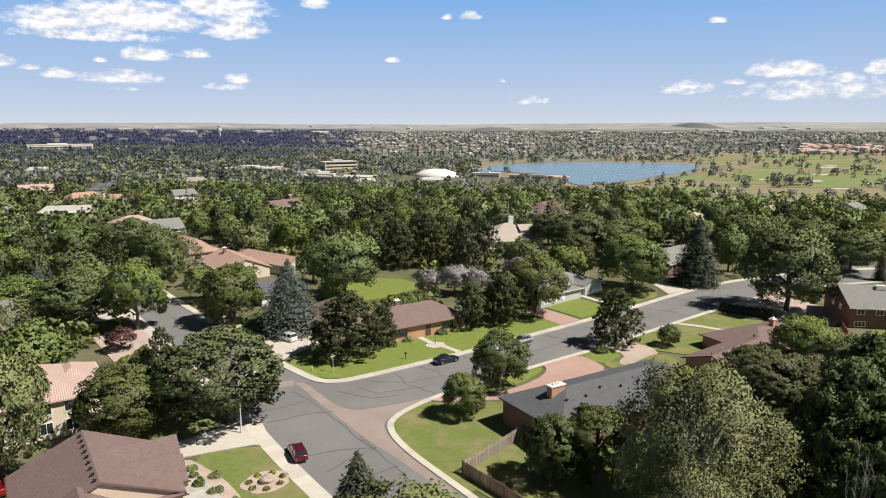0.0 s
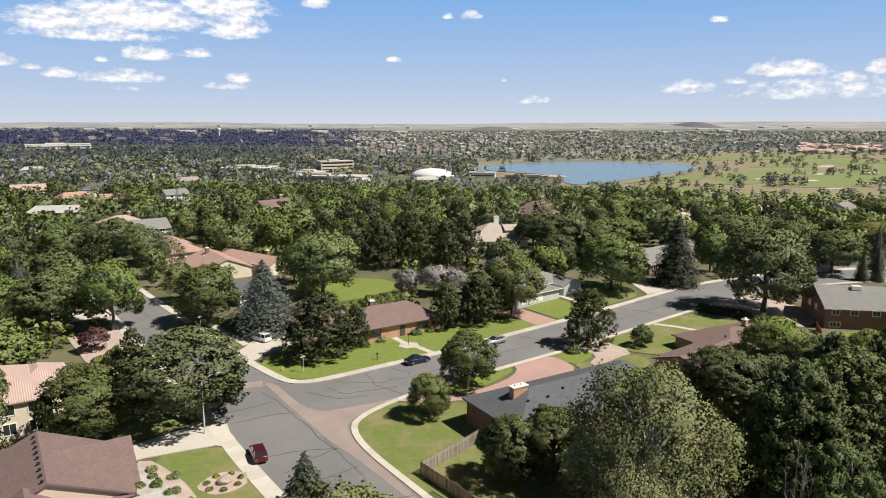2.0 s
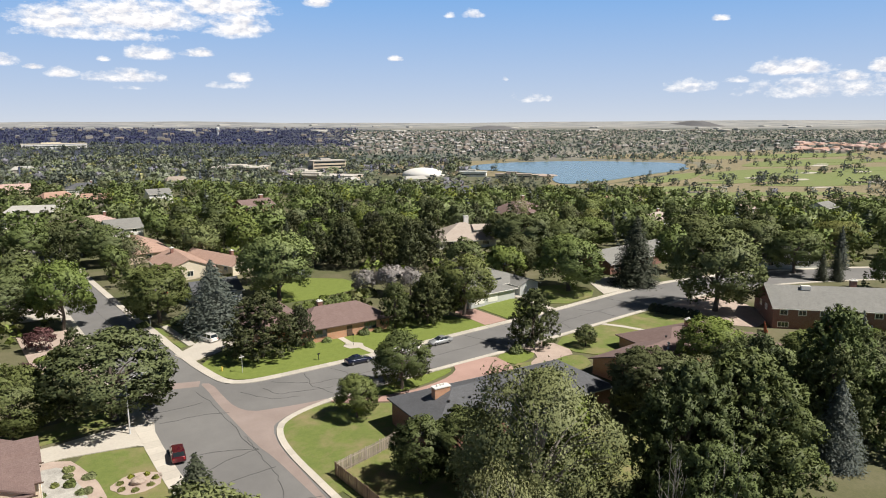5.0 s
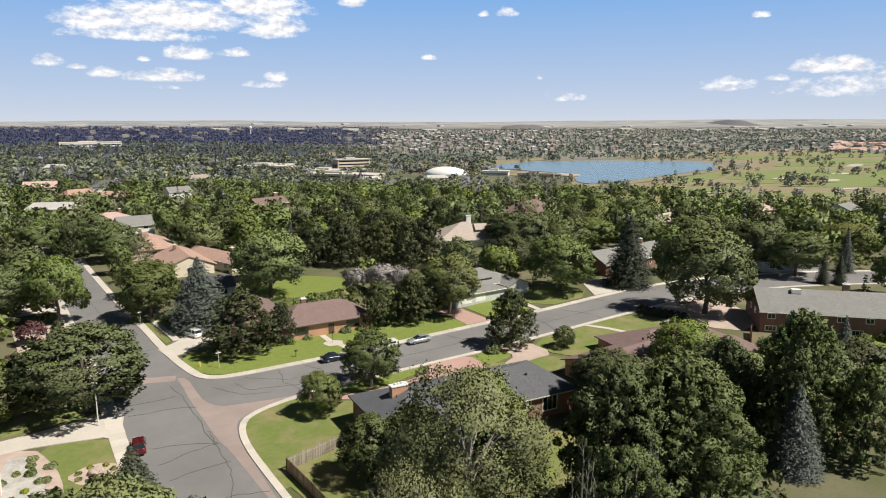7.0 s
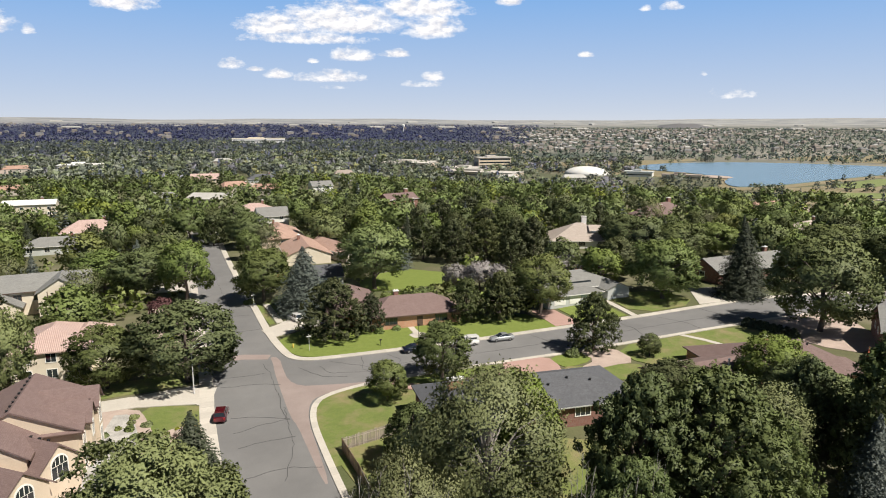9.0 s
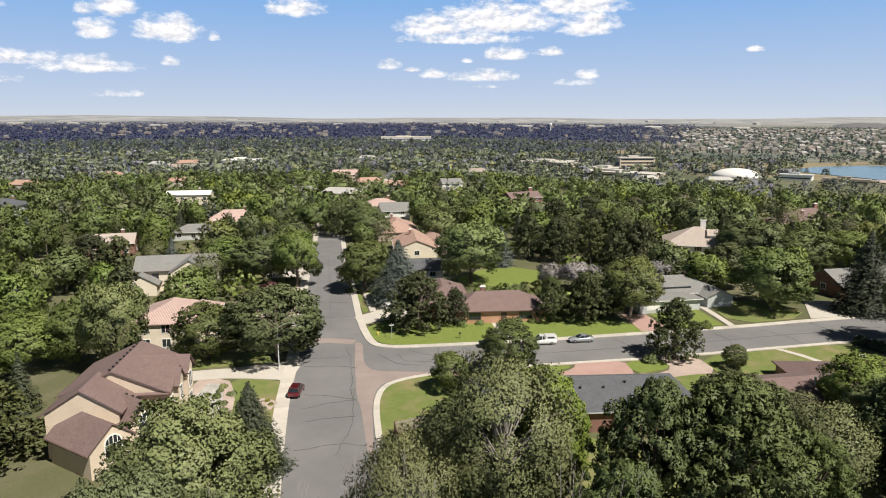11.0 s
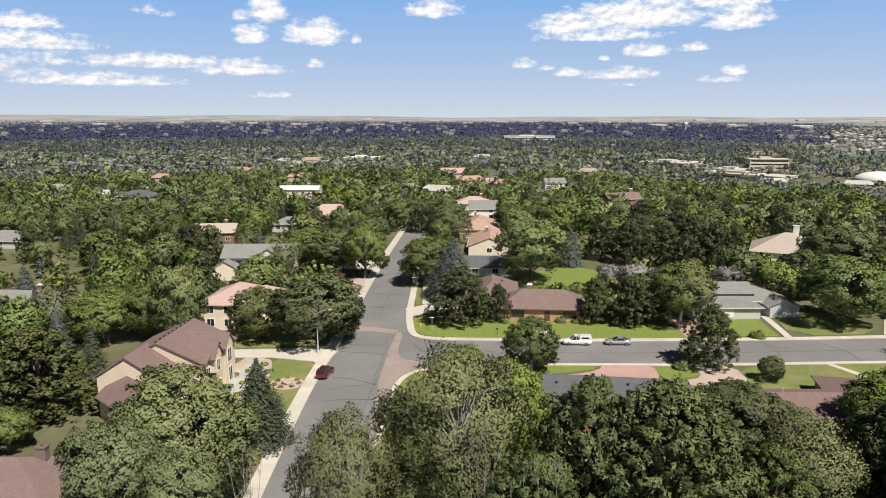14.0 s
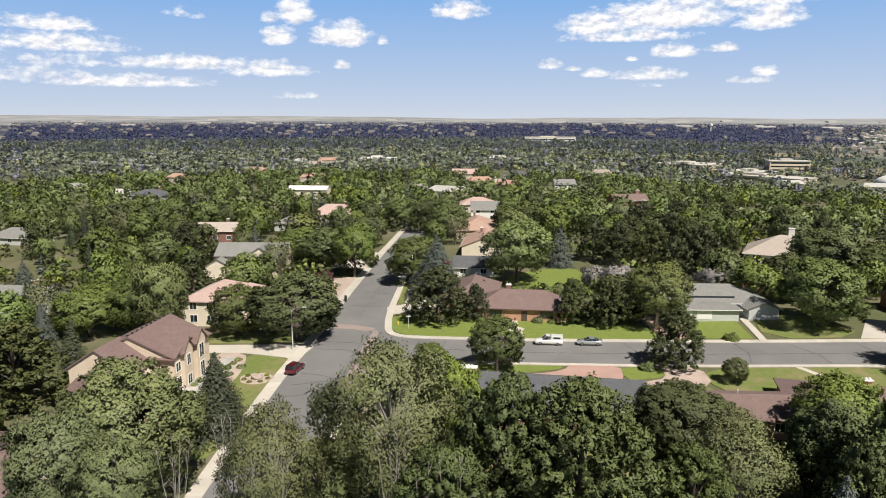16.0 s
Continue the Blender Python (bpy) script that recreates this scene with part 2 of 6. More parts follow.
def brick_material(name, dark, light, mortar):
    m, n, l, b = material(name, 0.88)
    uv = n.new("ShaderNodeTexCoord").outputs["UV"]
    br = n.new("ShaderNodeTexBrick")
    br.inputs["Color1"].default_value, br.inputs["Color2"].default_value, br.inputs["Mortar"].default_value = rgba(dark), rgba(light), rgba(mortar)
    br.inputs["Scale"].default_value, br.inputs["Mortar Size"].default_value = 1.0, 0.010
    br.inputs["Brick Width"].default_value, br.inputs["Row Height"].default_value = 0.22, 0.075
    l.new(uv, br.inputs["Vector"])
    c = blend(n, l, 0.35, br.outputs["Color"], ramp(n, l, noise_node(n, l, 1.2, 4), [(0.3, dark), (0.7, light)]))
    l.new(c, b.inputs["Base Color"])
    bump(n, l, b, br.outputs["Fac"], -0.4, 0.01)
    return m


def leaf_material(name, dark, light, glow=0.05):
    m = bpy.data.materials.new(name)
    m.use_nodes = True
    n, l = m.node_tree.nodes, m.node_tree.links
    n.clear()
    geo, info = n.new("ShaderNodeNewGeometry"), n.new("ShaderNodeObjectInfo")
    c = ramp(n, l, geo.outputs["Random Per Island"], [(0.0, tuple(0.35 * v + 0.65 * w for v, w in zip(dark, light))), (1.0, tuple(v * 1.08 for v in light))])
    big = noise_node(n, l, 0.3, 4)
    c = blend(n, l, 0.35, c, ramp(n, l, big, [(0.32, tuple(v * 0.8 for v in dark)), (0.68, light)]))
    hsv = n.new("ShaderNodeHueSaturation")
    l.new(c, hsv.inputs["Color"])
    for socket, lo, hi in (("Hue", 0.488, 0.51), ("Value", 0.8, 1.18), ("Saturation", 0.8, 1.1)):
        mr = n.new("ShaderNodeMapRange")
        mr.inputs["To Min"].default_value, mr.inputs["To Max"].default_value = lo, hi
        w = n.new("ShaderNodeTexWhiteNoise")
        w.noise_dimensions = "1D"
        ad = n.new("ShaderNodeMath")
        ad.inputs[1].default_value = lo * 17
        l.new(info.outputs["Random"], ad.inputs[0])
        l.new(ad.outputs[0], w.inputs["W"])
        l.new(w.outputs["Value"], mr.inputs["Value"])
        l.new(mr.outputs[0], hsv.inputs[socket])
    d, t, g, mx, mg, out = (n.new("ShaderNodeBsdfDiffuse"), n.new("ShaderNodeBsdfTranslucent"), n.new("ShaderNodeBsdfGlossy"), n.new("ShaderNodeMixShader"), n.new("ShaderNodeMixShader"), n.new("ShaderNodeOutputMaterial"))
    l.new(hsv.outputs[0], d.inputs[0])
    l.new(hsv.outputs[0], t.inputs[0])
    g.inputs["Roughness"].default_value = 0.5
    mx.inputs[0].default_value, mg.inputs[0].default_value = glow, 0.015
    l.new(d.outputs[0], mx.inputs[1])
    l.new(t.outputs[0], mx.inputs[2])
    l.new(mx.outputs[0], mg.inputs[1])
    l.new(g.outputs[0], mg.inputs[2])
    l.new(mg.outputs[0], out.inputs[0])
    return m


def plain(name, c, rough=0.6, metal=0.0):
    m, n, l, b = material(name, rough, metal)
    l.new(blend(n, l, 0.25, c, ramp(n, l, noise_node(n, l, 3.0, 4), [(0.3, tuple(v * 0.75 for v in c)), (0.7, tuple(min(1, v * 1.15) for v in c))])), b.inputs["Base Color"])
    return m


def paint(name, c):
    m, n, l, b = material(name, 0.25, 0.0 if min(c) > 0.6 else 0.35)
    b.inputs["Base Color"].default_value = rgba(c)
    b.inputs["Coat Weight"].default_value, b.inputs["Coat Roughness"].default_value = 1.0, 0.05
    return m


def glass(name, c, rough=0.05):
    m, n, l, b = material(name, rough)
    b.inputs["Base Color"].default_value = rgba(c)
    b.inputs["Specular IOR Level"].default_value = 0.8
    return m


def water_material():
    m, n, l, b = material("lake_water", 0.22)
    b.inputs["Base Color"].default_value = rgba((0.15, 0.22, 0.235))
    b.inputs["Specular IOR Level"].default_value = 0.5
    bump(n, l, b, noise_node(n, l, 0.25, 6, 0.65), 0.05, 0.3)
    return m


M_ASPHALT, M_GROUND = asphalt_material(), ground_material()
M_PATCH = surface("reddish_asphalt", (0.25, 0.20, 0.185), (0.34, 0.28, 0.262), 7, 0.3, 0.9, 0.01)
M_TAR = surface("crack_sealer", (0.06, 0.06, 0.062), (0.085, 0.084, 0.085), 5, 0.8, 0.7, 0.0)
M_CONCRETE = surface("concrete", (0.42, 0.39, 0.35), (0.60, 0.56, 0.50), 4, 0.2, 0.9, 0.01, vary=0.12)
M_DRIVE = surface("drive_concrete", (0.44, 0.405, 0.36), (0.58, 0.545, 0.49), 3, 0.15, 0.9, 0.01)
M_PINK = surface("red_paving", (0.36, 0.23, 0.20), (0.48, 0.32, 0.28), 5, 0.25, 0.9, 0.01)
M_GRAVEL = surface("tan_gravel", (0.34, 0.265, 0.23), (0.53, 0.43, 0.375), 9, 0.4, 0.95, 0.04)
M_PEBBLE = surface("river_pebbles", (0.26, 0.25, 0.235), (0.56, 0.545, 0.52), 6, 0.8, 0.9, 0.05)
M_LAWN = grass_material("watered_lawn", (0.125, 0.170, 0.030), (0.215, 0.265, 0.058), (0.22, 0.24, 0.08), 0.0)
M_LAWN2 = grass_material("dry_lawn", (0.11, 0.15, 0.035), (0.19, 0.23, 0.06), (0.27, 0.215, 0.12), 0.42)
M_GOLF = grass_material("fairway", (0.15, 0.19, 0.06), (0.21, 0.255, 0.09), (0.24, 0.22, 0.11), 0.3)
M_MEADOW = grass_material("dry_meadow", (0.19, 0.165, 0.09), (0.27, 0.23, 0.14), (0.33, 0.27, 0.185), 0.35)
M_WATER = water_material()
M_BARK = surface("bark", (0.07, 0.055, 0.045), (0.16, 0.13, 0.11), 7, 1.0, 0.95, 0.04)
M_PALE_BARK = surface("pale_bark", (0.22, 0.20, 0.18), (0.38, 0.35, 0.32), 7, 1.0, 0.95, 0.03)
LEAF = {
    "d": leaf_material("leaf_green", (0.060, 0.086, 0.026), (0.184, 0.228, 0.076)),
    "k": leaf_material("leaf_deep_green", (0.047, 0.064, 0.022), (0.141, 0.168, 0.062)),
    "l": leaf_material("leaf_pale_green", (0.084, 0.108, 0.044), (0.222, 0.260, 0.108)),
    "y": leaf_material("leaf_yellow_green", (0.085, 0.104, 0.020), (0.236, 0.268, 0.055)),
    "g": leaf_material("leaf_grey_green", (0.076, 0.088, 0.044), (0.184, 0.196, 0.096)),
    "e": leaf_material("leaf_bright_green", (0.075, 0.108, 0.022), (0.209, 0.272, 0.062)),
    "r": leaf_material("leaf_purple", (0.054, 0.029, 0.030), (0.150, 0.080, 0.077)),
    "h": leaf_material("young_pine_needles", (0.034, 0.052, 0.022), (0.122, 0.152, 0.062), 0.06),
    "p": leaf_material("pine_needles", (0.032, 0.042, 0.019), (0.105, 0.120, 0.053), 0.05),
    "s": leaf_material("spruce_needles", (0.024, 0.033, 0.020), (0.081, 0.096, 0.059), 0.05),
    "w": leaf_material("silver_leaf", (0.150, 0.140, 0.132), (0.342, 0.320, 0.314)),
    "b": leaf_material("blue_spruce_needles", (0.040, 0.052, 0.045), (0.128, 0.148, 0.130), 0.05),
}
# Far foliage: air haze is mixed into these leaf colours as extra blue and grey.
FAR_HAZE_LEAF = {
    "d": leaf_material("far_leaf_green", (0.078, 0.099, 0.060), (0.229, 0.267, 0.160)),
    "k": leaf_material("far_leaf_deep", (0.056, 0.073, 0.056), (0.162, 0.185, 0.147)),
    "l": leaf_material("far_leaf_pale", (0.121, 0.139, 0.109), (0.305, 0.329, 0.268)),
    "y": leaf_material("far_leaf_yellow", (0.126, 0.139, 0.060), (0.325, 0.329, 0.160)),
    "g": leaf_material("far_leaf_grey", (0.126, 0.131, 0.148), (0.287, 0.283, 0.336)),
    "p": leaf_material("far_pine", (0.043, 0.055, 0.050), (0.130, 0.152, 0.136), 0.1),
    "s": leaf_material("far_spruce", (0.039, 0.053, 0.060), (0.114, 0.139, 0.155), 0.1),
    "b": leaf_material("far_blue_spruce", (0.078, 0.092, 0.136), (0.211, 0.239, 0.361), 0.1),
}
# The same painted haze for leaves beyond the plateau.
DISTANT_HAZE_LEAF = {k: leaf_material("distant_" + w, c, tuple(v * 2 for v in c), 0.1) for k, w, c in (("d", "leaf_green", (0.072, 0.094, 0.071)), ("k", "leaf_deep", (0.051, 0.069, 0.060)), ("l", "leaf_pale", (0.105, 0.125, 0.104)), ("y", "leaf_yellow", (0.105, 0.118, 0.070)), ("g", "leaf_grey", (0.105, 0.113, 0.120)), ("p", "pine", (0.042, 0.056, 0.051)), ("s", "spruce", (0.039, 0.053, 0.056)), ("b", "blue_spruce", (0.072, 0.087, 0.111)))}
# Dark blue leaves: a cloud's shadow and air haze painted into the colour.
SHADE_HAZE_LEAF = {k: leaf_material("shade_haze_" + k, c, tuple(v * 1.6 for v in c), 0.05) for k, c in zip("dklygpsb", ((0.028, 0.038, 0.091), (0.023, 0.030, 0.082), (0.048, 0.055, 0.110), (0.043, 0.048, 0.082), (0.048, 0.052, 0.116), (0.021, 0.028, 0.078), (0.021, 0.028, 0.082), (0.032, 0.040, 0.101)))}
M_SH_BROWN = shingle_material("brown_shingles", (0.15, 0.10, 0.094), (0.225, 0.16, 0.15))
M_SH_CHAR = shingle_material("charcoal_shingles", (0.075, 0.078, 0.088), (0.13, 0.135, 0.15))
M_SH_GREY = shingle_material("grey_shingles", (0.17, 0.17, 0.165), (0.27, 0.27, 0.26))
M_SH_TAN = shingle_material("tan_shingles", (0.36, 0.30, 0.265), (0.48, 0.42, 0.375))
M_FLAT = surface("pale_flat_roof", (0.44, 0.41, 0.375), (0.56, 0.53, 0.49), 0.8, 0.05, 0.9, 0.0)
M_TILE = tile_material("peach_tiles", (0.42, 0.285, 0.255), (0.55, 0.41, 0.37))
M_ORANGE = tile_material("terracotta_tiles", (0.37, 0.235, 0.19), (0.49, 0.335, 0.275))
M_BRICK = brick_material("red_brick", (0.17, 0.072, 0.055), (0.26, 0.115, 0.085), (0.30, 0.25, 0.22))
M_BRICK2 = brick_material("orange_brick", (0.42, 0.20, 0.11), (0.54, 0.28, 0.17), (0.45, 0.38, 0.30))
M_STUCCO = surface("beige_stucco", (0.56, 0.46, 0.36), (0.68, 0.58, 0.46), 6, 0.5, 0.9, 0.01)
M_CREAM = surface("cream_stucco", (0.62, 0.55, 0.44), (0.74, 0.67, 0.56), 6, 0.5, 0.9, 0.01)
M_SIDING = surface("grey_siding", (0.42, 0.44, 0.43), (0.54, 0.56, 0.55), 4, 0.6, 0.8, 0.01)
M_WHITE = plain("white_paint", (0.78, 0.77, 0.74), 0.55)
M_TRIM = plain("brown_trim", (0.10, 0.065, 0.05), 0.6)
M_FASCIA = plain("grey_trim", (0.46, 0.47, 0.45), 0.6)
M_WINDOW = glass("window_glass", (0.02, 0.028, 0.035))
M_DARK = plain("dark_metal", (0.03, 0.03, 0.032), 0.5, 0.3)
M_STEEL = plain("galvanised_steel", (0.58, 0.59, 0.60), 0.5, 0.1)
M_LAMP_HEAD = plain("lamp_head", (0.75, 0.76, 0.76), 0.4, 0.0)
M_FENCE = surface("weathered_fence_wood", (0.21, 0.14, 0.10), (0.36, 0.26, 0.19), 5, 1.0, 0.9, 0.01, vary=0.35)
M_FENCE_GREY = surface("grey_fence_wood", (0.24, 0.20, 0.17), (0.40, 0.35, 0.31), 5, 1.0, 0.9, 0.01, vary=0.4)
M_REDWOOD = surface("redwood_stain", (0.36, 0.10, 0.05), (0.50, 0.17, 0.09), 5, 1.0, 0.85, 0.01, vary=0.2)
M_TYRE = plain("tyre_rubber", (0.02, 0.02, 0.021), 0.85)
M_RIM = plain("wheel_rim", (0.45, 0.46, 0.47), 0.3, 0.9)
M_ROCK = surface("boulder", (0.30, 0.24, 0.20), (0.46, 0.38, 0.33), 3, 0.7, 0.9, 0.08)
M_REDLAMP, M_HEADLAMP = plain("tail_lamp", (0.35, 0.02, 0.02), 0.2), plain("head_lamp", (0.75, 0.76, 0.78), 0.15)


# ---- building blocks ----
def smooth(a, b, x):
    t = np.clip((x - a) / (b - a), 0, 1)
    return t * t * (3 - 2 * t)


def land(x, y):
    """Height of the land: a gentle rise to the north-east, a fall to the lake, a slow rise to the horizon."""
    ys = 114 - np.log1p(np.exp(np.clip((114 - y) * 0.12, -50, 50))) / 0.12
    a = 2.2 + 0.02 * (np.clip(x, -40, 150) - 30) + 0.025 * (ys - 80)
    s = 0.64 * x + 0.77 * y
    e = smooth(-0.05, 0.45, x / (np.hypot(x, y) + 1))
    a = a - e * (8 * smooth(230, 420, s) + 5 * smooth(420, 520, s))
    d = np.hypot(x, y)
    a = a + 1.7 * np.exp(-((x - 70) / 15) ** 2 - ((y - 66) / 9) ** 2)
    a = a + np.maximum(d - 1100, 0) * 0.0095 + 14 * smooth(3200, 4600, d) + 20 * smooth(2600, 4600, d) * smooth(0.1, -0.6, x / (d + 1))
    return a + smooth(2500, 4500, d) * (4 * np.sin(x / 410 + y / 900) + 2 * np.sin(x / 173 + 1.3))


def part(name, bm, mat, parent=None, label=""):
    me = bpy.data.meshes.new(name)
    bm.to_mesh(me)
    bm.free()
    return part_mesh(name, me, mat, parent, label)


def part_mesh(name, me, mat, parent=None, label=""):
    for mm in (mat if isinstance(mat, (list, tuple)) else [mat]):
        me.materials.append(mm)
    ob = new(name, me)
    ob.parent = parent
    if label:
        tagged(ob, label)
    return ob


def thing(name, x, y, z, turn, label, category, group="", kind=""):
    ob = new(name)
    ob.empty_display_size = 0.2
    ob.matrix_basis = pose(x, y, z, 0, 0, turn)
    return tagged(ob, label, category, group, kind)


def box(bm, x0, x1, y0, y1, z0, z1, m=None):
    vs = [bm.verts.new((x, y, z)) for z in (z0, z1) for y in (y0, y1) for x in (x0, x1)]
    if m is not None:
        for v in vs:
            v.co = m @ v.co
    for f in ((0, 2, 3, 1), (4, 5, 7, 6), (0, 1, 5, 4), (2, 6, 7, 3), (0, 4, 6, 2), (1, 3, 7, 5)):
        bm.faces.new([vs[i] for i in f])
    return vs


def boxes(*sizes):
    bm = bmesh.new()
    for s in sizes:
        box(bm, *s)
    return bm


def tube(bm, points, radii, sides=6):
    """A tapered tube through the points."""
    rings = []
    for i, p in enumerate(points):
        p = Vector(p)
        d = (Vector(points[min(i + 1, len(points) - 1)]) - Vector(points[max(i - 1, 0)])).normalized()
        u = d.orthogonal().normalized()
        w = d.cross(u)
        rings.append([bm.verts.new(p + radii[i] * (u * math.cos(2 * math.pi * k / sides) + w * math.sin(2 * math.pi * k / sides))) for k in range(sides)])
    for a, b in zip(rings, rings[1:]):
        for k in range(sides):
            bm.faces.new((a[k], a[(k + 1) % sides], b[(k + 1) % sides], b[k]))
    bm.faces.new(rings[-1])
    bm.faces.new(rings[0][::-1])


def planar_uv(me):
    """Lays the texture flat on every face, in metres, with v up the slope."""
    uv = me.uv_layers.new(name="UVMap")
    for poly in me.polygons:
        n = poly.normal
        u = Vector((0, 0, 1)).cross(n)
        u = u.normalized() if u.length > 0.05 else Vector((1, 0, 0))
        v = n.cross(u)
        for li in poly.loop_indices:
            co = me.vertices[me.loops[li].vertex_index].co
            uv.data[li].uv = (co.dot(u), co.dot(v))


def uv_part(name, bm, mat, parent, label=""):
    bm.normal_update()
    me = bpy.data.meshes.new(name)
    bm.to_mesh(me)
    bm.free()
    planar_uv(me)
    return part_mesh(name, me, mat, parent, label)


def inside(x, y, poly):
    hit = False
    for (x0, y0), (x1, y1) in zip(poly, poly[1:] + poly[:1]):
        if (y0 > y) != (y1 > y) and x < (x1 - x0) * (y - y0) / (y1 - y0) + x0:
            hit = not hit
    return hit


def rounded(poly, times=2):
    for _ in range(times):
        q = []
        for a, b in zip(poly, poly[1:] + poly[:1]):
            q += [(a[0] * 0.75 + b[0] * 0.25, a[1] * 0.75 + b[1] * 0.25), (a[0] * 0.25 + b[0] * 0.75, a[1] * 0.25 + b[1] * 0.75)]
        poly = q
    return poly


def slab(name, poly, lift, mat, label, category, kind="structure", step=5.0, drop=0.25, round_off=0, zfix=None):
    """A paved or planted area that follows the land, with an edge of its own."""
    poly = rounded(poly, round_off) if round_off else poly
    pts = []
    for a, b in zip(poly, poly[1:] + poly[:1]):
        k = max(1, int(math.dist(a, b) / step))
        pts += [(a[0] + (b[0] - a[0]) * i / k, a[1] + (b[1] - a[1]) * i / k) for i in range(k)]
    rim = len(pts)
    xs, ys = [p[0] for p in pts], [p[1] for p in pts]
    for gx in np.arange(min(xs) + step / 2, max(xs), step):
        for gy in np.arange(min(ys) + step / 2, max(ys), step):
            if inside(gx, gy, pts[:rim]):
                pts.append((float(gx), float(gy)))
    vs, _, fs, orig, _, _ = delaunay_2d_cdt([Vector(p) for p in pts], [(i, (i + 1) % rim) for i in range(rim)], [list(range(rim))], 1, 1e-4)
    bm = bmesh.new()
    z = (lambda p: zfix) if zfix is not None else (lambda p: float(land(p[0], p[1])) + lift)
    bv = [bm.verts.new((p[0], p[1], z(p))) for p in vs]
    for f in fs:
        try:
            fc = bm.faces.new([bv[i] for i in f])
        except ValueError:
            continue
        fc.normal_update()
        if fc.normal.z < 0:
            fc.normal_flip()
    edge = [e for e in bm.edges if len(e.link_faces) == 1]
    out = bmesh.ops.extrude_edge_only(bm, edges=edge)
    for v in (g for g in out["geom"] if isinstance(g, bmesh.types.BMVert)):
        v.co.z -= drop
    return tagged(part(name, bm, mat), label, category, kind=kind)


def offset(line, d):
    """The line moved d to its left."""
    out = []
    for i, p in enumerate(line):
        a, b = line[max(i - 1, 0)], line[min(i + 1, len(line) - 1)]
        t = Vector((b[0] - a[0], b[1] - a[1])).normalized()
        out.append((p[0] - t.y * d, p[1] + t.x * d))
    return out


def resample(line, step):
    out, rest = [line[0]], 0.0
    for a, b in zip(line, line[1:]):
        n = math.dist(a, b)
        s = step - rest
        while s < n:
            out.append((a[0] + (b[0] - a[0]) * s / n, a[1] + (b[1] - a[1]) * s / n))
            s += step
        rest = n - (s - step)
    out.append(line[-1])
    return out


def bend(line, times=2):
    for _ in range(times):
        q = [line[0]]
        for a, b in zip(line, line[1:]):
            q += [(a[0] * 0.75 + b[0] * 0.25, a[1] * 0.75 + b[1] * 0.25), (a[0] * 0.25 + b[0] * 0.75, a[1] * 0.25 + b[1] * 0.75)]
        line = q + [line[-1]]
    return line


def strip(bm, left, right, lift, drop):
    """A band between two lines, with sides."""
    top = [[bm.verts.new((p[0], p[1], float(land(*p)) + lift)) for p in s] for s in (left, right)]
    low = [[bm.verts.new((v.co.x, v.co.y, v.co.z - drop)) for v in s] for s in top]
    for i in range(len(left) - 1):
        bm.faces.new((top[0][i], top[1][i], top[1][i + 1], top[0][i + 1]))
        bm.faces.new((top[0][i + 1], low[0][i + 1], low[0][i], top[0][i]))
        bm.faces.new((top[1][i], low[1][i], low[1][i + 1], top[1][i + 1]))
    for i in (0, -1):
        bm.faces.new((top[0][i], low[0][i], low[1][i], top[1][i]))
    bmesh.ops.recalc_face_normals(bm, faces=bm.faces)


# ---- the land ----
def axis(near0, near1, step, low, high):
    out = list(np.arange(near0, near1 + step, step))
    for sign, limit in ((1, high), (-1, low)):
        s, v = step, out[-1] if sign > 0 else out[0]
        while (v < limit) if sign > 0 else (v > limit):
            s *= 1.09
            v += sign * s
            out.append(v) if sign > 0 else out.insert(0, v)
    return np.array(out)


gx, gy = axis(-60, 200, 3.5, -4700, 4700), axis(-30, 240, 3.5, -2500, 4700)
X, Y = np.meshgrid(gx, gy)
Z = land(X, Y)
nx, ny = len(gx), len(gy)
ids = np.arange(nx * ny).reshape(ny, nx)
quads = np.stack([ids[:-1, :-1], ids[:-1, 1:], ids[1:, 1:], ids[1:, :-1]], -1).reshape(-1, 4)
ground_mesh = bpy.data.meshes.new("ground")
ground_mesh.from_pydata(np.stack([X, Y, Z], -1).reshape(-1, 3).tolist(), [], quads.tolist())
ground_mesh.polygons.foreach_set("use_smooth", np.ones(len(quads), dtype=bool))
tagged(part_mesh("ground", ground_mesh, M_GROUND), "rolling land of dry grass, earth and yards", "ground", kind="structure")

# ---- roads ----
ROAD_WEST = [(8.5, 330), (12.4, 280), (16.2, 224), (19.9, 168), (24.5, 116), (26.4, 95), (27.0, 78.6), (29.9, 51), (34, 20), (38, -10), (42, -45)]
CORNER_SE = [(54, -45), (50, -10), (45.8, 20), (42.2, 51), (40.8, 66), (40.2, 76), (41.3, 82.2), (44.2, 84.8), (49.5, 86.6), (56, 87.8), (72.9, 88.6), (88, 89.2), (103, 90.4), (123, 92.4), (146, 94), (170, 92), (195, 84), (225, 70)]
CORNER_NW = [(229, 81), (199, 95.5), (173, 103.5), (148, 105.5), (133.5, 105.0), (114, 102.7), (97, 101.4), (82, 100.5), (69.6, 99.7), (47.9, 99.4), (42.2, 99.8), (39.2, 101.8), (37.8, 106), (35.7, 116.7), (33.1, 141), (31.1, 156), (27.4, 192), (24.2, 226), (20.4, 280), (16.5, 330)]
road_line = bend(CORNER_SE, 2) + bend(CORNER_NW, 2) + bend(ROAD_WEST, 2)
slab("road", road_line, 0.04, M_ASPHALT, "worn grey asphalt street junction with sealed cracks", "road", step=4.0)
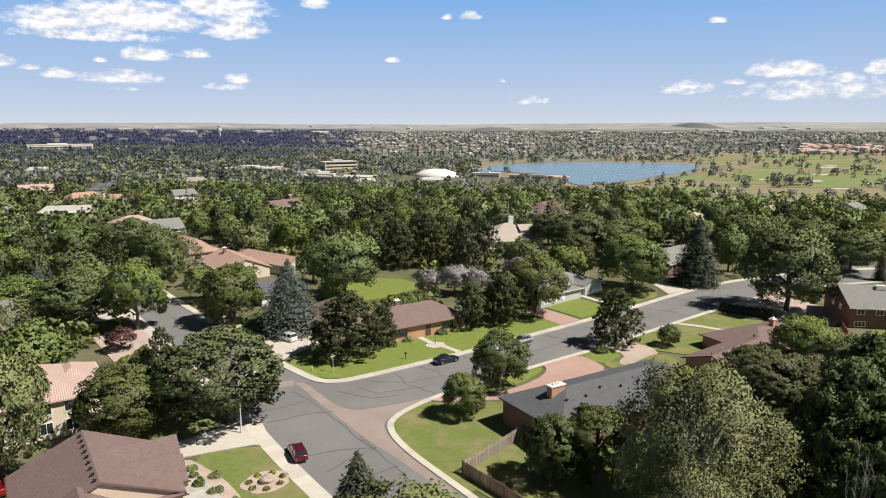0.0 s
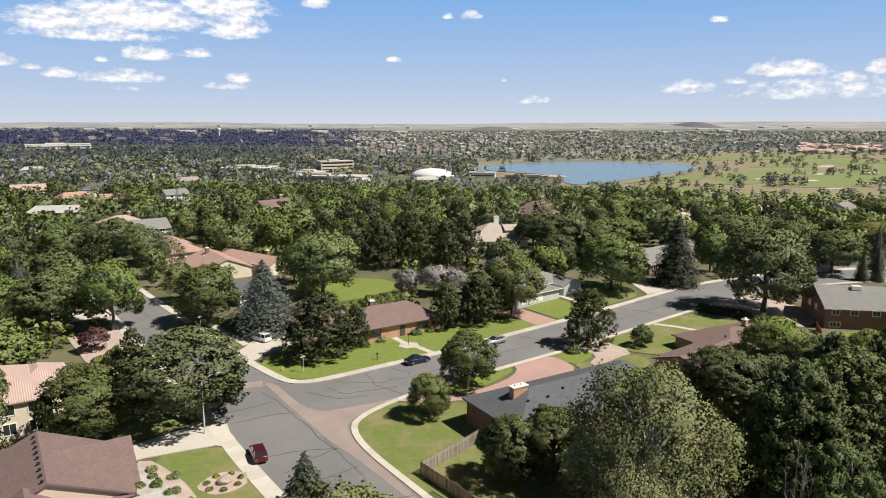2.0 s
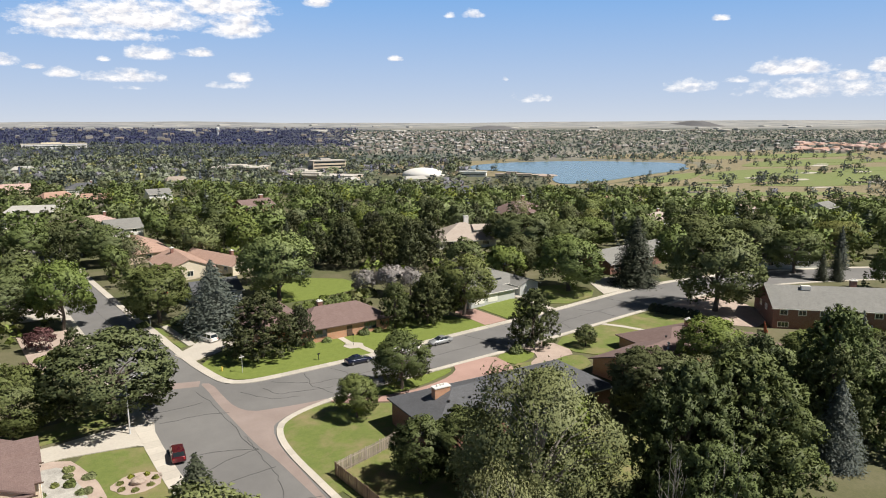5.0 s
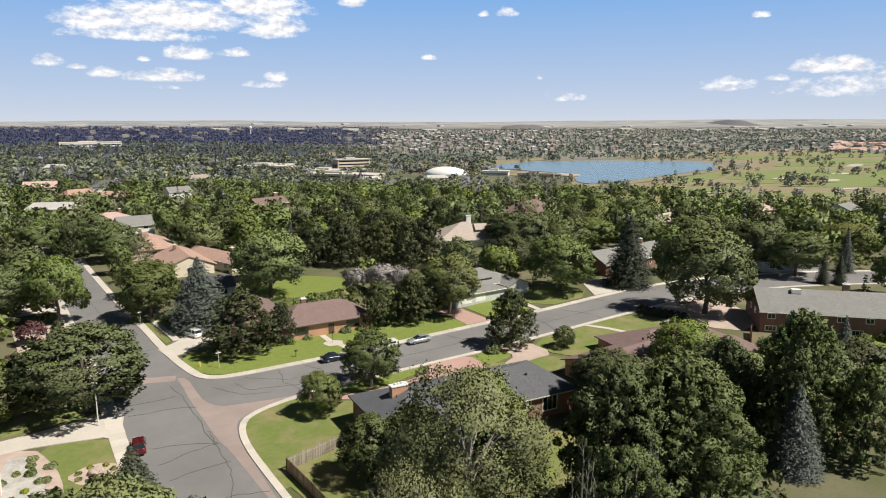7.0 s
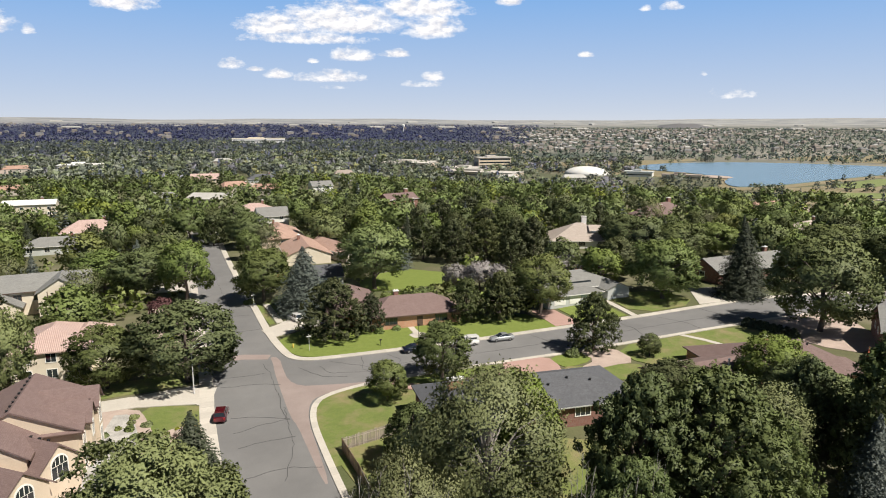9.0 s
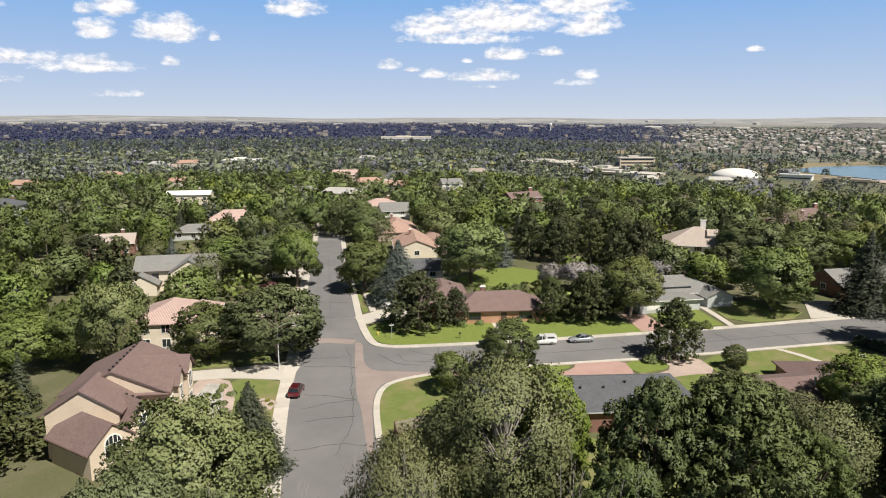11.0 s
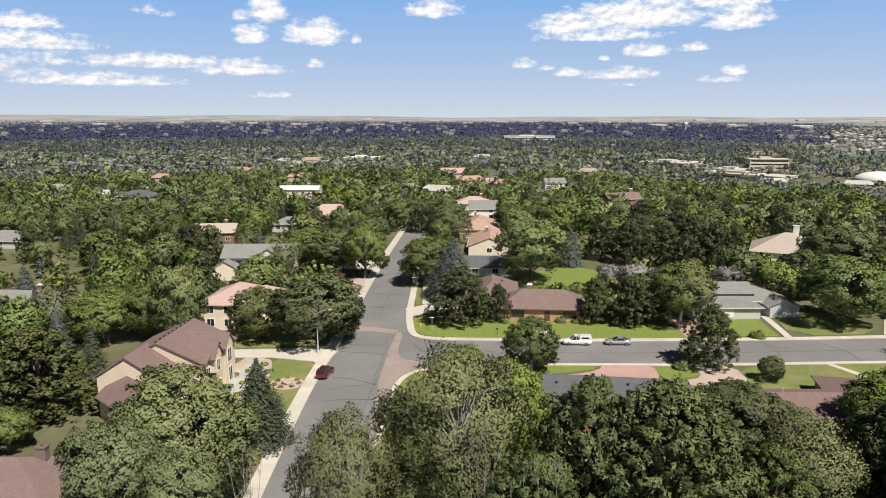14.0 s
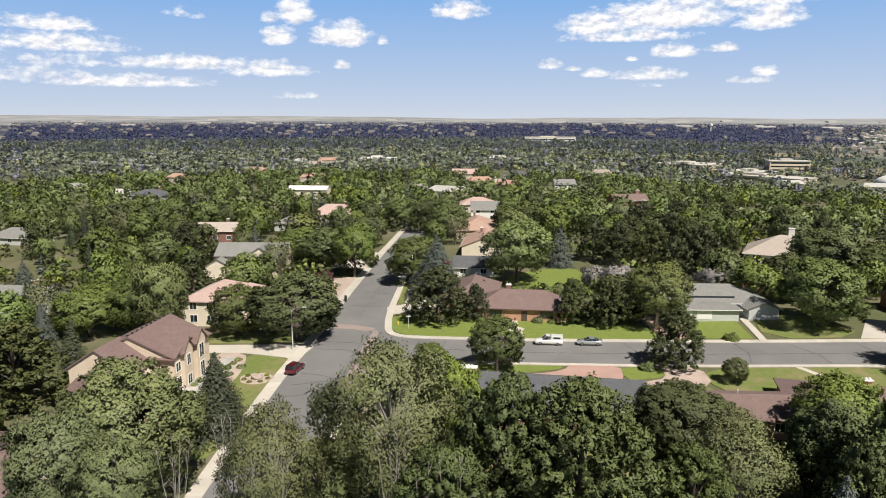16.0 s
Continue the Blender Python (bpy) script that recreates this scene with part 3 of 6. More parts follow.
# reddish worn band across the mouth of the side street
slab("road_patch", [(35.9, 104.4), (37.6, 103.2), (37.9, 97), (38.4, 92), (40.1, 89), (43.5, 88.3), (48.8, 87.4), (52.4, 87.3), (47, 86.1), (42.6, 84), (41.0, 82.2), (40.1, 76), (40.6, 66), (40.9, 58), (40.3, 58), (39.3, 67), (38.5, 74.6), (37.7, 78), (37.0, 87), (36.4, 95.7), (36.3, 101)], 0.046, M_PATCH, "reddish worn asphalt band between two streets", "road", step=3.0, round_off=1)
slab("road_patch", [(26.0, 104.6), (31.3, 104.3), (35.5, 103.0), (36.2, 105.3), (31.4, 107.0), (25.8, 107.6)], 0.05, M_PATCH, "reddish patched strip across the street", "road", step=3.0)


def crack(line, wide):
    """A wandering band of dark crack sealer."""
    rnd = random.Random(int(line[0][0] * 13 + line[0][1] * 7))
    line = resample(line, 1.2)
    line = [(p[0] + rnd.uniform(-0.22, 0.22), p[1] + rnd.uniform(-0.22, 0.22)) for p in line]
    bm = bmesh.new()
    strip(bm, offset(line, wide / 3.2), offset(line, -wide / 3.2), 0.058, 0.03)
    tagged(part("crack_seal", bm, M_TAR), "dark tar crack seal on the asphalt", "road marking", kind="structure")


for line, wide in (([(27.8, 96.3), (33.9, 96.2), (34.8, 96.7)], 0.16), ([(27.6, 92.2), (32.9, 92.0), (37.3, 90.7)], 0.16), ([(29.0, 80.4), (34.4, 79.0), (37.7, 77.2)], 0.16), ([(29.5, 75.0), (33.3, 76.5), (37.6, 77.3)], 0.15), ([(30, 70.4), (32.5, 71.2), (38.0, 71.7)], 0.14), ([(30, 62), (36, 63.5), (40.5, 62)], 0.15), ([(36.4, 87.4), (36.8, 79.8), (37.5, 77.3)], 0.15), ([(34.6, 101), (35.7, 95.5), (36.4, 87.6)], 0.12), ([(44.1, 96.5), (45.5, 92.7), (48, 92.5), (54, 90.9)], 0.14), ([(30.4, 113), (29.0, 130), (28.4, 142), (25.5, 165), (23, 190)], 0.09), ([(26, 122), (31, 121), (35, 122)], 0.14), ([(25, 134), (33, 133)], 0.13), ([(24, 147), (32, 148)], 0.13), ([(46, 98.6), (52, 94), (60, 93.6), (76, 94), (95, 95), (118, 97.4), (140, 99.5)], 0.12), ([(52, 99), (51.4, 93), (53.5, 88)], 0.14), ([(56.5, 99), (58.5, 95.5), (57, 90)], 0.16), ([(66, 99.3), (67.2, 94), (66.5, 89)], 0.14), ([(86, 100), (88, 94.5), (89.5, 90)], 0.15), ([(96, 100.5), (96.5, 91)], 0.13), ([(106, 101.5), (107.5, 96), (106.5, 91.5)], 0.15), ([(116, 102), (119, 97), (120, 93)], 0.14), ([(128, 104), (130, 98), (131, 94)], 0.14), ([(40.5, 97), (44, 92), (48, 90.5)], 0.14), ([(35.8, 60), (37.5, 70), (37, 82)], 0.12)):
    crack(line, wide)


def pavement(name, line, wide, label, slab_length=1.6, lift=0.15, near=None):
    """A concrete walk with its kerb: single slabs, each with its own joints, left of the line."""
    base = thing(name, 0, 0, 0, 0, label, "pavement", kind="structure")
    line = resample(line, slab_length)
    out = offset(line, wide)
    rest = bmesh.new()
    for i in range(len(line) - 1):
        a, b, c, d = (Vector(p) for p in (line[i], line[i + 1], out[i + 1], out[i]))
        g = 0.012 / max((b - a).length, 0.1)
        quad = [a.lerp(b, g), b.lerp(a, g), c.lerp(d, g), d.lerp(c, g)]
        close = near is None or near(line[i])
        bm = bmesh.new() if close else rest
        top = [bm.verts.new((p.x, p.y, float(land(p.x, p.y)) + lift)) for p in quad]
        low = [bm.verts.new((v.co.x, v.co.y, v.co.z - 0.3)) for v in top]
        bm.faces.new(top[::-1])
        for k in range(4):
            bm.faces.new((top[k], top[(k + 1) % 4], low[(k + 1) % 4], low[k]))
        if close:
            bmesh.ops.recalc_face_normals(bm, faces=bm.faces)
            part("slab", bm, M_CONCRETE, base)
    if len(rest.verts):
        bmesh.ops.recalc_face_normals(rest, faces=rest.faces)
        tagged(part("slabs", rest, M_CONCRETE, base), kind="stuff")
    else:
        rest.free()


near_walk = lambda p: 40 < p[1] < 112 and p[0] < 130
pavement("pavement_west", bend(ROAD_WEST, 2)[::-1], 2.2, "pale concrete walk and kerb along the street", 1.9, near=near_walk)
pavement("pavement_south", bend(CORNER_SE, 2), -0.95, "pale concrete kerb walk curving round the corner", 1.7, near=near_walk)
pavement("pavement_north", bend(CORNER_NW, 2), -1.5, "pale concrete kerb walk along the lawns", 1.7, near=near_walk)

# ---- lawns, drives, beds ----
slab("lawn", [(38.4, 114), (37.9, 110), (39.6, 105), (42, 101.8), (48, 100.9), (69, 101.2), (84, 102.1), (97, 103), (91.5, 108.5), (90, 114), (76, 116), (60, 114), (50, 118), (46.5, 120.4)], 0.11, M_LAWN, "bright green watered corner lawn", "lawn", round_off=1)
slab("lawn", [(41.5, 60), (41.4, 66), (40.9, 76), (42.0, 81.7), (44.7, 84.1), (50.2, 86.0), (52.5, 84.4), (54.4, 82.9), (60.5, 79.3), (60, 76), (58, 68.6), (50, 67)], 0.10, M_LAWN2, "green corner lawn with dry brown patches", "lawn", round_off=1)
slab("lawn", [(42.6, 60), (44.0, 66), (58, 68.5), (62, 64), (74, 57), (84, 56), (84, 44), (62, 38), (48, 48)], 0.10, M_LAWN2, "fenced back garden lawn with worn patches", "lawn", round_off=1)
slab("lawn", [(62, 83.6), (66, 83.4), (73.2, 85.6), (74.6, 87.2), (72, 87.4), (56, 86.6), (53.5, 85.4), (54.5, 83.6)], 0.10, M_LAWN, "green lawn island beside a curved drive", "lawn", round_off=1)
slab("lawn", [(83.6, 87.8), (92, 88.2), (91, 84), (86, 82.4), (84.4, 82.8)], 0.10, M_LAWN, "small green lawn beside a drive", "lawn", round_off=1)
slab("lawn", [(97.5, 88.6), (113, 90.0), (126, 91.6), (130, 87), (131.5, 82), (119, 77), (108, 74.5), (98, 79)], 0.10, M_LAWN2, "pale green front lawn crossed by a path", "lawn", round_off=1)
slab("lawn", [(15.2, 88.4), (23.8, 86.8), (26.2, 84.2), (26.8, 70), (29, 50), (20, 50), (16.5, 62), (20.0, 70), (17.6, 78)], 0.10, M_LAWN2, "green front lawn round a rock bed", "lawn", round_off=1)
slab("lawn", [(99.5, 104.0), (110.4, 104.8), (109.8, 117), (98.6, 114)], 0.10, M_LAWN, "green front lawn beside a garden path", "lawn")
slab("lawn", [(112.6, 104.9), (131, 107.4), (129, 120), (114, 121)], 0.10, M_LAWN2, "shaded front lawn under broad trees", "lawn", round_off=1)
slab("lawn", [(60, 144), (72, 143), (87, 147), (85, 158), (76, 166), (67, 162), (61, 154)], 0.10, M_LAWN, "green back lawn before dark pines", "lawn")
slab("lawn", [(36.8, 124), (37.9, 124.6), (35.4, 141), (34.0, 141)], 0.12, M_LAWN2, "grass verge between kerb and path", "lawn")
slab("path", [(38.3, 124.6), (39.7, 125.0), (37.4, 141), (36.0, 141)], 0.135, M_DRIVE, "pale concrete walk beside a grass verge", "path", step=3.0)
slab("lawn", [(38.8, 129.5), (46, 130), (46, 145), (36, 145)], 0.10, M_LAWN2, "shaded lawn under a blue spruce", "lawn")
slab("lawn", [(134, 62), (160, 48), (166, 58), (141, 66.5)], 0.10, M_LAWN, "green lawn below a brick house", "lawn")
slab("lawn", [(1, 92.6), (16, 94.5), (22, 95.8), (21.4, 101), (0, 99)], 0.09, M_LAWN2, "shaded lawn under a broad tree", "lawn")
slab("driveway", [(35.0, 120.6), (36.4, 114.8), (47, 120.4), (52, 120.6), (52, 129), (43, 129.4), (38.6, 123.6)], 0.13, M_DRIVE, "pale concrete drive with a parked car", "driveway")
slab("driveway", [(6, 88), (15, 88.6), (23.8, 87.0), (26.0, 84.8), (27.0, 93.2), (24.6, 94.8), (14, 93), (4, 92)], 0.13, M_DRIVE, "wide pale concrete drive", "driveway")
slab("driveway", [(22.6, 116), (20.0, 150), (10, 150), (13, 122)], 0.13, M_GRAVEL, "pale gravel and concrete forecourt", "driveway")
slab("driveway", [(19.4, 162), (18, 186), (6, 186), (8, 162)], 0.13, M_DRIVE, "pale concrete forecourt", "driveway")
slab("driveway", [(75.6, 88.3), (84.0, 88.7), (84.2, 82), (82, 79.8), (74, 80.5), (62, 77.6), (61.0, 80.2), (54.6, 83.0), (50.6, 86.6), (54, 87.2), (57.5, 83.8), (63, 82.4), (70, 83.2), (74.4, 85.4)], 0.14, M_PINK, "faded red paved drive curving to a house", "driveway", round_off=1, step=3.0)
slab("driveway", [(92.8, 103.0), (98.6, 103.4), (97.4, 114), (92.4, 114.4)], 0.14, M_PINK, "faded red paved drive", "driveway")
slab("driveway", [(130, 106.6), (150, 107), (147, 117), (136, 119)], 0.13, M_DRIVE, "pale concrete drive", "driveway")
slab("lawn", [(84.4, 82.8), (88, 82), (97, 80.4), (98, 79), (96, 74.6), (86.6, 74.6), (84.2, 79)], 0.10, M_LAWN2, "shaded side lawn by a pine", "lawn", round_off=1)
slab("driveway", [(90.4, 88.6), (97.4, 88.9), (98.2, 81), (92.6, 80.6), (87.4, 79.4), (87, 81.4), (91.4, 83.6)], 0.115, M_GRAVEL, "gravel bed under a pine", "bed", round_off=1)
slab("driveway", [(131.5, 92.6), (150, 94), (152, 82), (140, 70), (133, 78)], 0.09, M_GRAVEL, "bare sandy yard under a cottonwood", "yard", round_off=1)
slab("path", [(113.1, 90.3), (114.3, 90.3), (116.6, 86.9), (119.9, 79.6), (118.9, 79.1), (115.6, 86.3)], 0.13, M_DRIVE, "narrow pale concrete path across a lawn", "path", step=2.0)
slab("path", [(111.0, 121), (112.4, 121), (112.6, 103.6), (111.2, 103.4)], 0.14, M_DRIVE, "straight pale concrete garden path", "path", step=2.0)
slab("path", [(63.9, 114), (65.1, 114), (65.4, 108.6), (66.9, 107.2), (66.4, 105.4), (67.2, 101.4), (66.0, 101.3), (65.2, 105.2), (63.6, 105.6), (63.0, 107.4), (64.2, 108.8)], 0.14, M_DRIVE, "pale concrete path with a round landing", "path", step=1.5)
slab("path", [(9, 88.6), (15.4, 88.3), (17.2, 84), (18.8, 78), (19.0, 70), (15.8, 60), (9, 58)], 0.11, M_GRAVEL, "tan gravel bed with low plants along a house", "bed", round_off=1)
slab("path", [(11.6, 86.6), (15.0, 86.3), (15.9, 82), (17.0, 77.6), (17.2, 70.4), (14.6, 63), (11.6, 61)], 0.135, M_PEBBLE, "pale grey river pebbles between low plants", "bed", round_off=1)
slab("rock_bed", [(22.4 + 2.9 * math.cos(a / 9 * math.pi) * (1 + 0.10 * math.sin(a * 1.7)), 76.9 + 2.5 * math.sin(a / 9 * math.pi)) for a in range(18)], 0.15, M_GRAVEL, "round bed of tan gravel in a lawn", "bed", step=1.0)

# ---- lake and golf course ----
LAKE = [(456, 664), (513, 707), (576, 717), (633, 704), (684, 670), (712, 627), (737, 588), (718, 556), (672, 523), (660, 503), (594, 484), (527, 463), (465, 440), (423, 433), (407, 437), (431, 478), (462, 506), (464, 532), (465, 569), (452, 614)]
slab("water", LAKE[:-1] + [LAKE[-1]], 0, M_WATER, "calm blue lake between fairways", "lake", step=40, round_off=2, zfix=-6.7, drop=0.6)
slab("shore", [(446, 512), (462, 502), (474, 520), (466, 540), (452, 534)], 0.9, M_GRAVEL, "pale sandy beach at the lake", "beach", step=10, round_off=2)
def oval(cx, cy, ln, wd, turn):
    ca, sa = math.cos(radians(turn)), math.sin(radians(turn))
    return [(cx + ca * ln * math.cos(a) * (1 + 0.15 * math.sin(3 * a + cx)) - sa * wd * math.sin(a) * (1 + 0.2 * math.cos(2 * a + cy)), cy + sa * ln * math.cos(a) + ca * wd * math.sin(a)) for a in [i * math.pi / 8 for i in range(16)]]


for nth, row in enumerate(((665, 418, 100, 42, 10), (715, 348, 105, 40, 5), (890, 500, 130, 50, 0), (548, 432, 75, 15, 22), (432, 366, 72, 20, -20), (470, 298, 95, 13, -28), (900, 640, 75, 40, -20), (820, 395, 70, 22, 0), (1040, 600, 120, 45, -10), (590, 318, 60, 18, -20), (560, 372, 50, 14, -5), (1010, 470, 100, 30, -10))):
    slab("fairway", oval(*row), 0.36 + 0.015 * nth, M_GOLF, "mown green golf fairway", "fairway", step=20, round_off=1, drop=0.2)
for nth, row in enumerate(((600, 388, 9, 5, 0), (622, 352, 11, 5, 10), (705, 395, 12, 6, 0), (770, 375, 14, 6, 0), (828, 455, 16, 7, 5), (860, 470, 12, 6, 0), (500, 345, 8, 4, 0), (445, 330, 8, 3, -20), (560, 300, 12, 4, -20), (650, 300, 26, 5, -25))):
    slab("sand_bunker", oval(*row), 0.6 + 0.01 * nth, M_CONCRETE, "pale sand bunker beside a fairway", "bunker", step=8, round_off=1, drop=0.3)
slab("meadow", oval(440, 735, 130, 46, 12), 0.24, M_MEADOW, "tan dry grass beyond the lake", "meadow", step=30, round_off=1, drop=0.4)
slab("meadow", oval(300, 930, 60, 45, 0), 0.24, M_MEADOW, "bare tan slope among dark trees", "meadow", step=30, round_off=1, drop=0.4)
slab("meadow", oval(430, 1050, 75, 50, 10), 0.24, M_MEADOW, "bare tan slope above the plain", "meadow", step=30, round_off=1, drop=0.4)
slab("meadow", oval(345, 665, 60, 30, -30), 0.3, M_MEADOW, "tan dry grass round a sports dome", "meadow", step=20, round_off=1, drop=0.4)
slab("meadow", [(330, 300), (390, 395), (420, 415), (500, 425), (600, 470), (690, 495), (780, 560), (790, 660), (700, 760), (900, 800), (1250, 700), (1300, 560), (900, 300), (620, 180), (430, 210)], 0.22, M_MEADOW, "dry golf rough between fairways", "meadow", step=30, round_off=1, drop=0.5)
slab("lake_bank", [(575 + 1.12 * (a - 575), 570 + 1.14 * (b - 570)) for a, b in LAKE], 0.26, M_MEADOW, "tan grass bank round the lake", "bank", step=40, round_off=2, drop=0.5)
slab("meadow", [(330, 640), (400, 560), (450, 500), (440, 560), (545, 730), (650, 775), (620, 800), (480, 740), (360, 690)], 0.3, M_MEADOW, "dry grass bank beside the lake", "meadow", step=30, round_off=1, drop=0.5)


# ---- foliage ----
def leaf_mesh(name, centre, normal, size, slim=0.6, soft_normal=None):
    """Many small pointed leaves from arrays of centres, normals and half lengths; soft_normal rounds their shading."""
    n = len(centre)
    rs = np.random.RandomState(n)
    r = rs.normal(size=(n, 3))
    u = np.cross(normal, r)
    u /= np.linalg.norm(u, axis=1)[:, None] + 1e-9
    v = np.cross(normal, u)
    v /= np.linalg.norm(v, axis=1)[:, None] + 1e-9
    s = np.asarray(size).reshape(-1, 1) * np.ones((n, 1))
    fold = normal * s * 0.25
    s = s * 1.25
    co = np.stack([centre + u * s - fold, centre - u * s * 0.7 + v * s * slim * 1.2, centre - u * s * 0.7 - v * s * slim * 1.2], 1).reshape(-1, 3)
    me = bpy.data.meshes.new(name)
    me.vertices.add(3 * n)
    me.vertices.foreach_set("co", co.ravel().astype(np.float32))
    me.loops.add(3 * n)
    me.loops.foreach_set("vertex_index", np.arange(3 * n, dtype=np.int32))
    me.polygons.add(n)
    me.polygons.foreach_set("loop_start", np.arange(0, 3 * n, 3, dtype=np.int32))
    me.polygons.foreach_set("loop_total", np.full(n, 3, dtype=np.int32))
    me.update()
    if soft_normal is not None:
        me.normals_split_custom_set_from_vertices(np.repeat(soft_normal, 3, axis=0).astype(np.float32).tolist())
    return me


def unit(rs, n):
    v = rs.normal(size=(n, 3))
    return v / np.linalg.norm(v, axis=1)[:, None]


def round_crown(seed, H, R, lobes, clumps, leaves, leaf, low=0.1, airy=0.0, uneven=0.3):
    """A broad crown: boughs that end in rounded lobes, each lobe a heap of leaf clumps with dark gaps between.
    Gives leaf centres, normals and sizes, the clumps' centres and the normals for soft shading."""
    rs = np.random.RandomState(seed)
    mid, half = H * (1.0 + low) / 2, H * (1.0 - low) / 2
    i = np.arange(lobes) + 0.5
    zz = 0.98 - 1.75 * i / lobes
    a = i * 2.39996 + seed
    d = np.stack([np.sqrt(1 - zz * zz) * np.cos(a), np.sqrt(1 - zz * zz) * np.sin(a), zz], 1) + 0.16 * rs.normal(size=(lobes, 3))
    d /= np.linalg.norm(d, axis=1)[:, None]
    big = (0.36 + 0.16 * rs.rand(lobes)) * (16.0 / lobes) ** 0.25
    reach = (1 - 0.9 * big) * (1 + uneven * (rs.rand(lobes) - 0.55))
    size = np.array([R, R, half])
    own = np.concatenate([np.arange(lobes), rs.randint(0, lobes, clumps - lobes)])
    e = unit(rs, clumps) + d[own] * 0.75 + np.array([0, 0, 0.3])
    e /= np.linalg.norm(e, axis=1)[:, None]
    c = d[own] * reach[own][:, None] + e * (big[own] * np.where(rs.rand(clumps) < 0.8, 0.66 + 0.36 * rs.rand(clumps), 0.5 * rs.rand(clumps)))[:, None]
    c = c * size + np.array([0, 0, mid])
    c[:, 2] = np.maximum(c[:, 2], H * low + 0.04 * H)
    cr = R * (0.8 + 0.5 * rs.rand(clumps)) * min(0.32, 2.6 / clumps ** 0.5)
    pick = rs.randint(0, clumps, leaves)
    o = unit(rs, leaves) + e[pick] * 0.45
    o /= np.linalg.norm(o, axis=1)[:, None]
    q = 1.15 * rs.rand(leaves) ** 0.4 + airy * rs.rand(leaves) ** 2
    pos = c[pick] + o * (cr[pick] * q)[:, None] * np.array([1.0, 1.0, 0.85])
    nrm = o * 0.5 + e[pick] * 0.4 + unit(rs, leaves) * 0.9 + np.array([0, 0, 0.15])
    nrm /= np.linalg.norm(nrm, axis=1)[:, None]
    shade = o * 0.3 + e[pick] * 0.65 + d[own[pick]] * 0.6 + unit(rs, leaves) * 0.22
    shade /= np.linalg.norm(shade, axis=1)[:, None]
    nrm = np.where(np.sum(nrm * shade, 1)[:, None] < 0, -nrm, nrm)
    return pos, nrm, leaf * (0.6 + 0.8 * rs.rand(leaves)), c, shade


def cone_crown(seed, H, R, leaf, tiers, dense=1.0):
    """Drooping whorls of needle sprays on a spire."""
    rs = np.random.RandomState(seed)
    P, N, S, D = [], [], [], []
    for i in range(tiers):
        f = 0.05 + 0.94 * i / (tiers - 1)
        reach = R * min(1.0, 0.8 + 2.2 * f) * (1 - f ** 1.25) ** 0.85 * (1.0 + 0.12 * math.sin(i * 2.4)) + 0.1
        n = max(4, int((6 + 13 * (1 - f)) * dense))
        for k in range(n):
            a = 2 * math.pi * (k + rs.rand()) / n
            length = reach * rs.uniform(0.66, 1.14)
            m = max(2, int(length / (leaf * 0.85)))
            for j in range(m):
                s = (j + 0.6) / m
                if s < 0.25 and m > 4:
                    continue
                side = rs.uniform(-0.35, 0.35) * (1 - s * 0.5)
                r = length * s
                z = H * f - 0.24 * length * s ** 1.3 + 0.10 * length * max(0, s - 0.75) + rs.normal() * 0.07
                P.append((r * math.cos(a + side), r * math.sin(a + side), z))
                N.append((0.55 * math.cos(a) + rs.normal() * 0.25, 0.55 * math.sin(a) + rs.normal() * 0.25, 0.75 + rs.normal() * 0.2))
                S.append(leaf * rs.uniform(0.7, 1.2))
                D.append((0.75 * math.cos(a + 2 * side) + rs.normal() * 0.2, 0.75 * math.sin(a + 2 * side) + rs.normal() * 0.2, 0.25 + 0.55 * s + rs.normal() * 0.2))
    N, D = np.array(N), np.array(D)
    return np.array(P), N / np.linalg.norm(N, axis=1)[:, None], np.array(S), D / np.linalg.norm(D, axis=1)[:, None]


def pine_crown(seed, H, R, lobes, leaves, leaf):
    """Rounded lobes on uneven boughs, each made of small upright needle tufts."""
    rs = np.random.RandomState(seed)
    f = (np.arange(lobes) + rs.rand(lobes)) / lobes
    prof = np.minimum(1, 0.75 + 1.2 * f) * (1 - f ** 2.2) ** 0.62
    a = np.arange(lobes) * 2.399 + 0.7 * rs.rand(lobes)
    r = R * prof * np.where(rs.rand(lobes) < 0.7, 0.72 + 0.22 * rs.rand(lobes), 0.3 + 0.4 * rs.rand(lobes)) * (0.95 + 0.12 * np.sin(3 * a + seed))
    c = np.stack([r * np.cos(a), r * np.sin(a), H * (0.06 + 0.885 * f)], 1)
    big = R * min(0.3, 2.3 / lobes ** 0.5) * (0.75 + 0.5 * rs.rand(lobes))
    tufts = lobes * 7
    own = rs.randint(0, lobes, tufts)
    e = unit(rs, tufts)
    e[:, 2] = np.abs(e[:, 2]) * 1.1 - 0.25
    tc = c[own] + e * (big[own] * (0.7 + 0.3 * rs.rand(tufts)))[:, None]
    tr = big[own] * 0.36 * (0.7 + 0.6 * rs.rand(tufts))
    pick = rs.randint(0, tufts, leaves)
    o = unit(rs, leaves)
    o[:, 2] = o[:, 2] * 0.9 + 0.25
    pos = tc[pick] + o * (tr[pick] * (0.55 + 0.45 * rs.rand(leaves)))[:, None] * np.array([0.9, 0.9, 1.15])
    shade = o * 0.6 + e[pick] * 0.9 + unit(rs, leaves) * 0.15
    shade /= np.linalg.norm(shade, axis=1)[:, None]
    nrm = o + 0.8 * unit(rs, leaves)
    nrm /= np.linalg.norm(nrm, axis=1)[:, None]
    nrm = np.where(np.sum(nrm * shade, 1)[:, None] < 0, -nrm, nrm)
    return pos, nrm, leaf * (0.6 + 0.8 * rs.rand(leaves)), c, shade


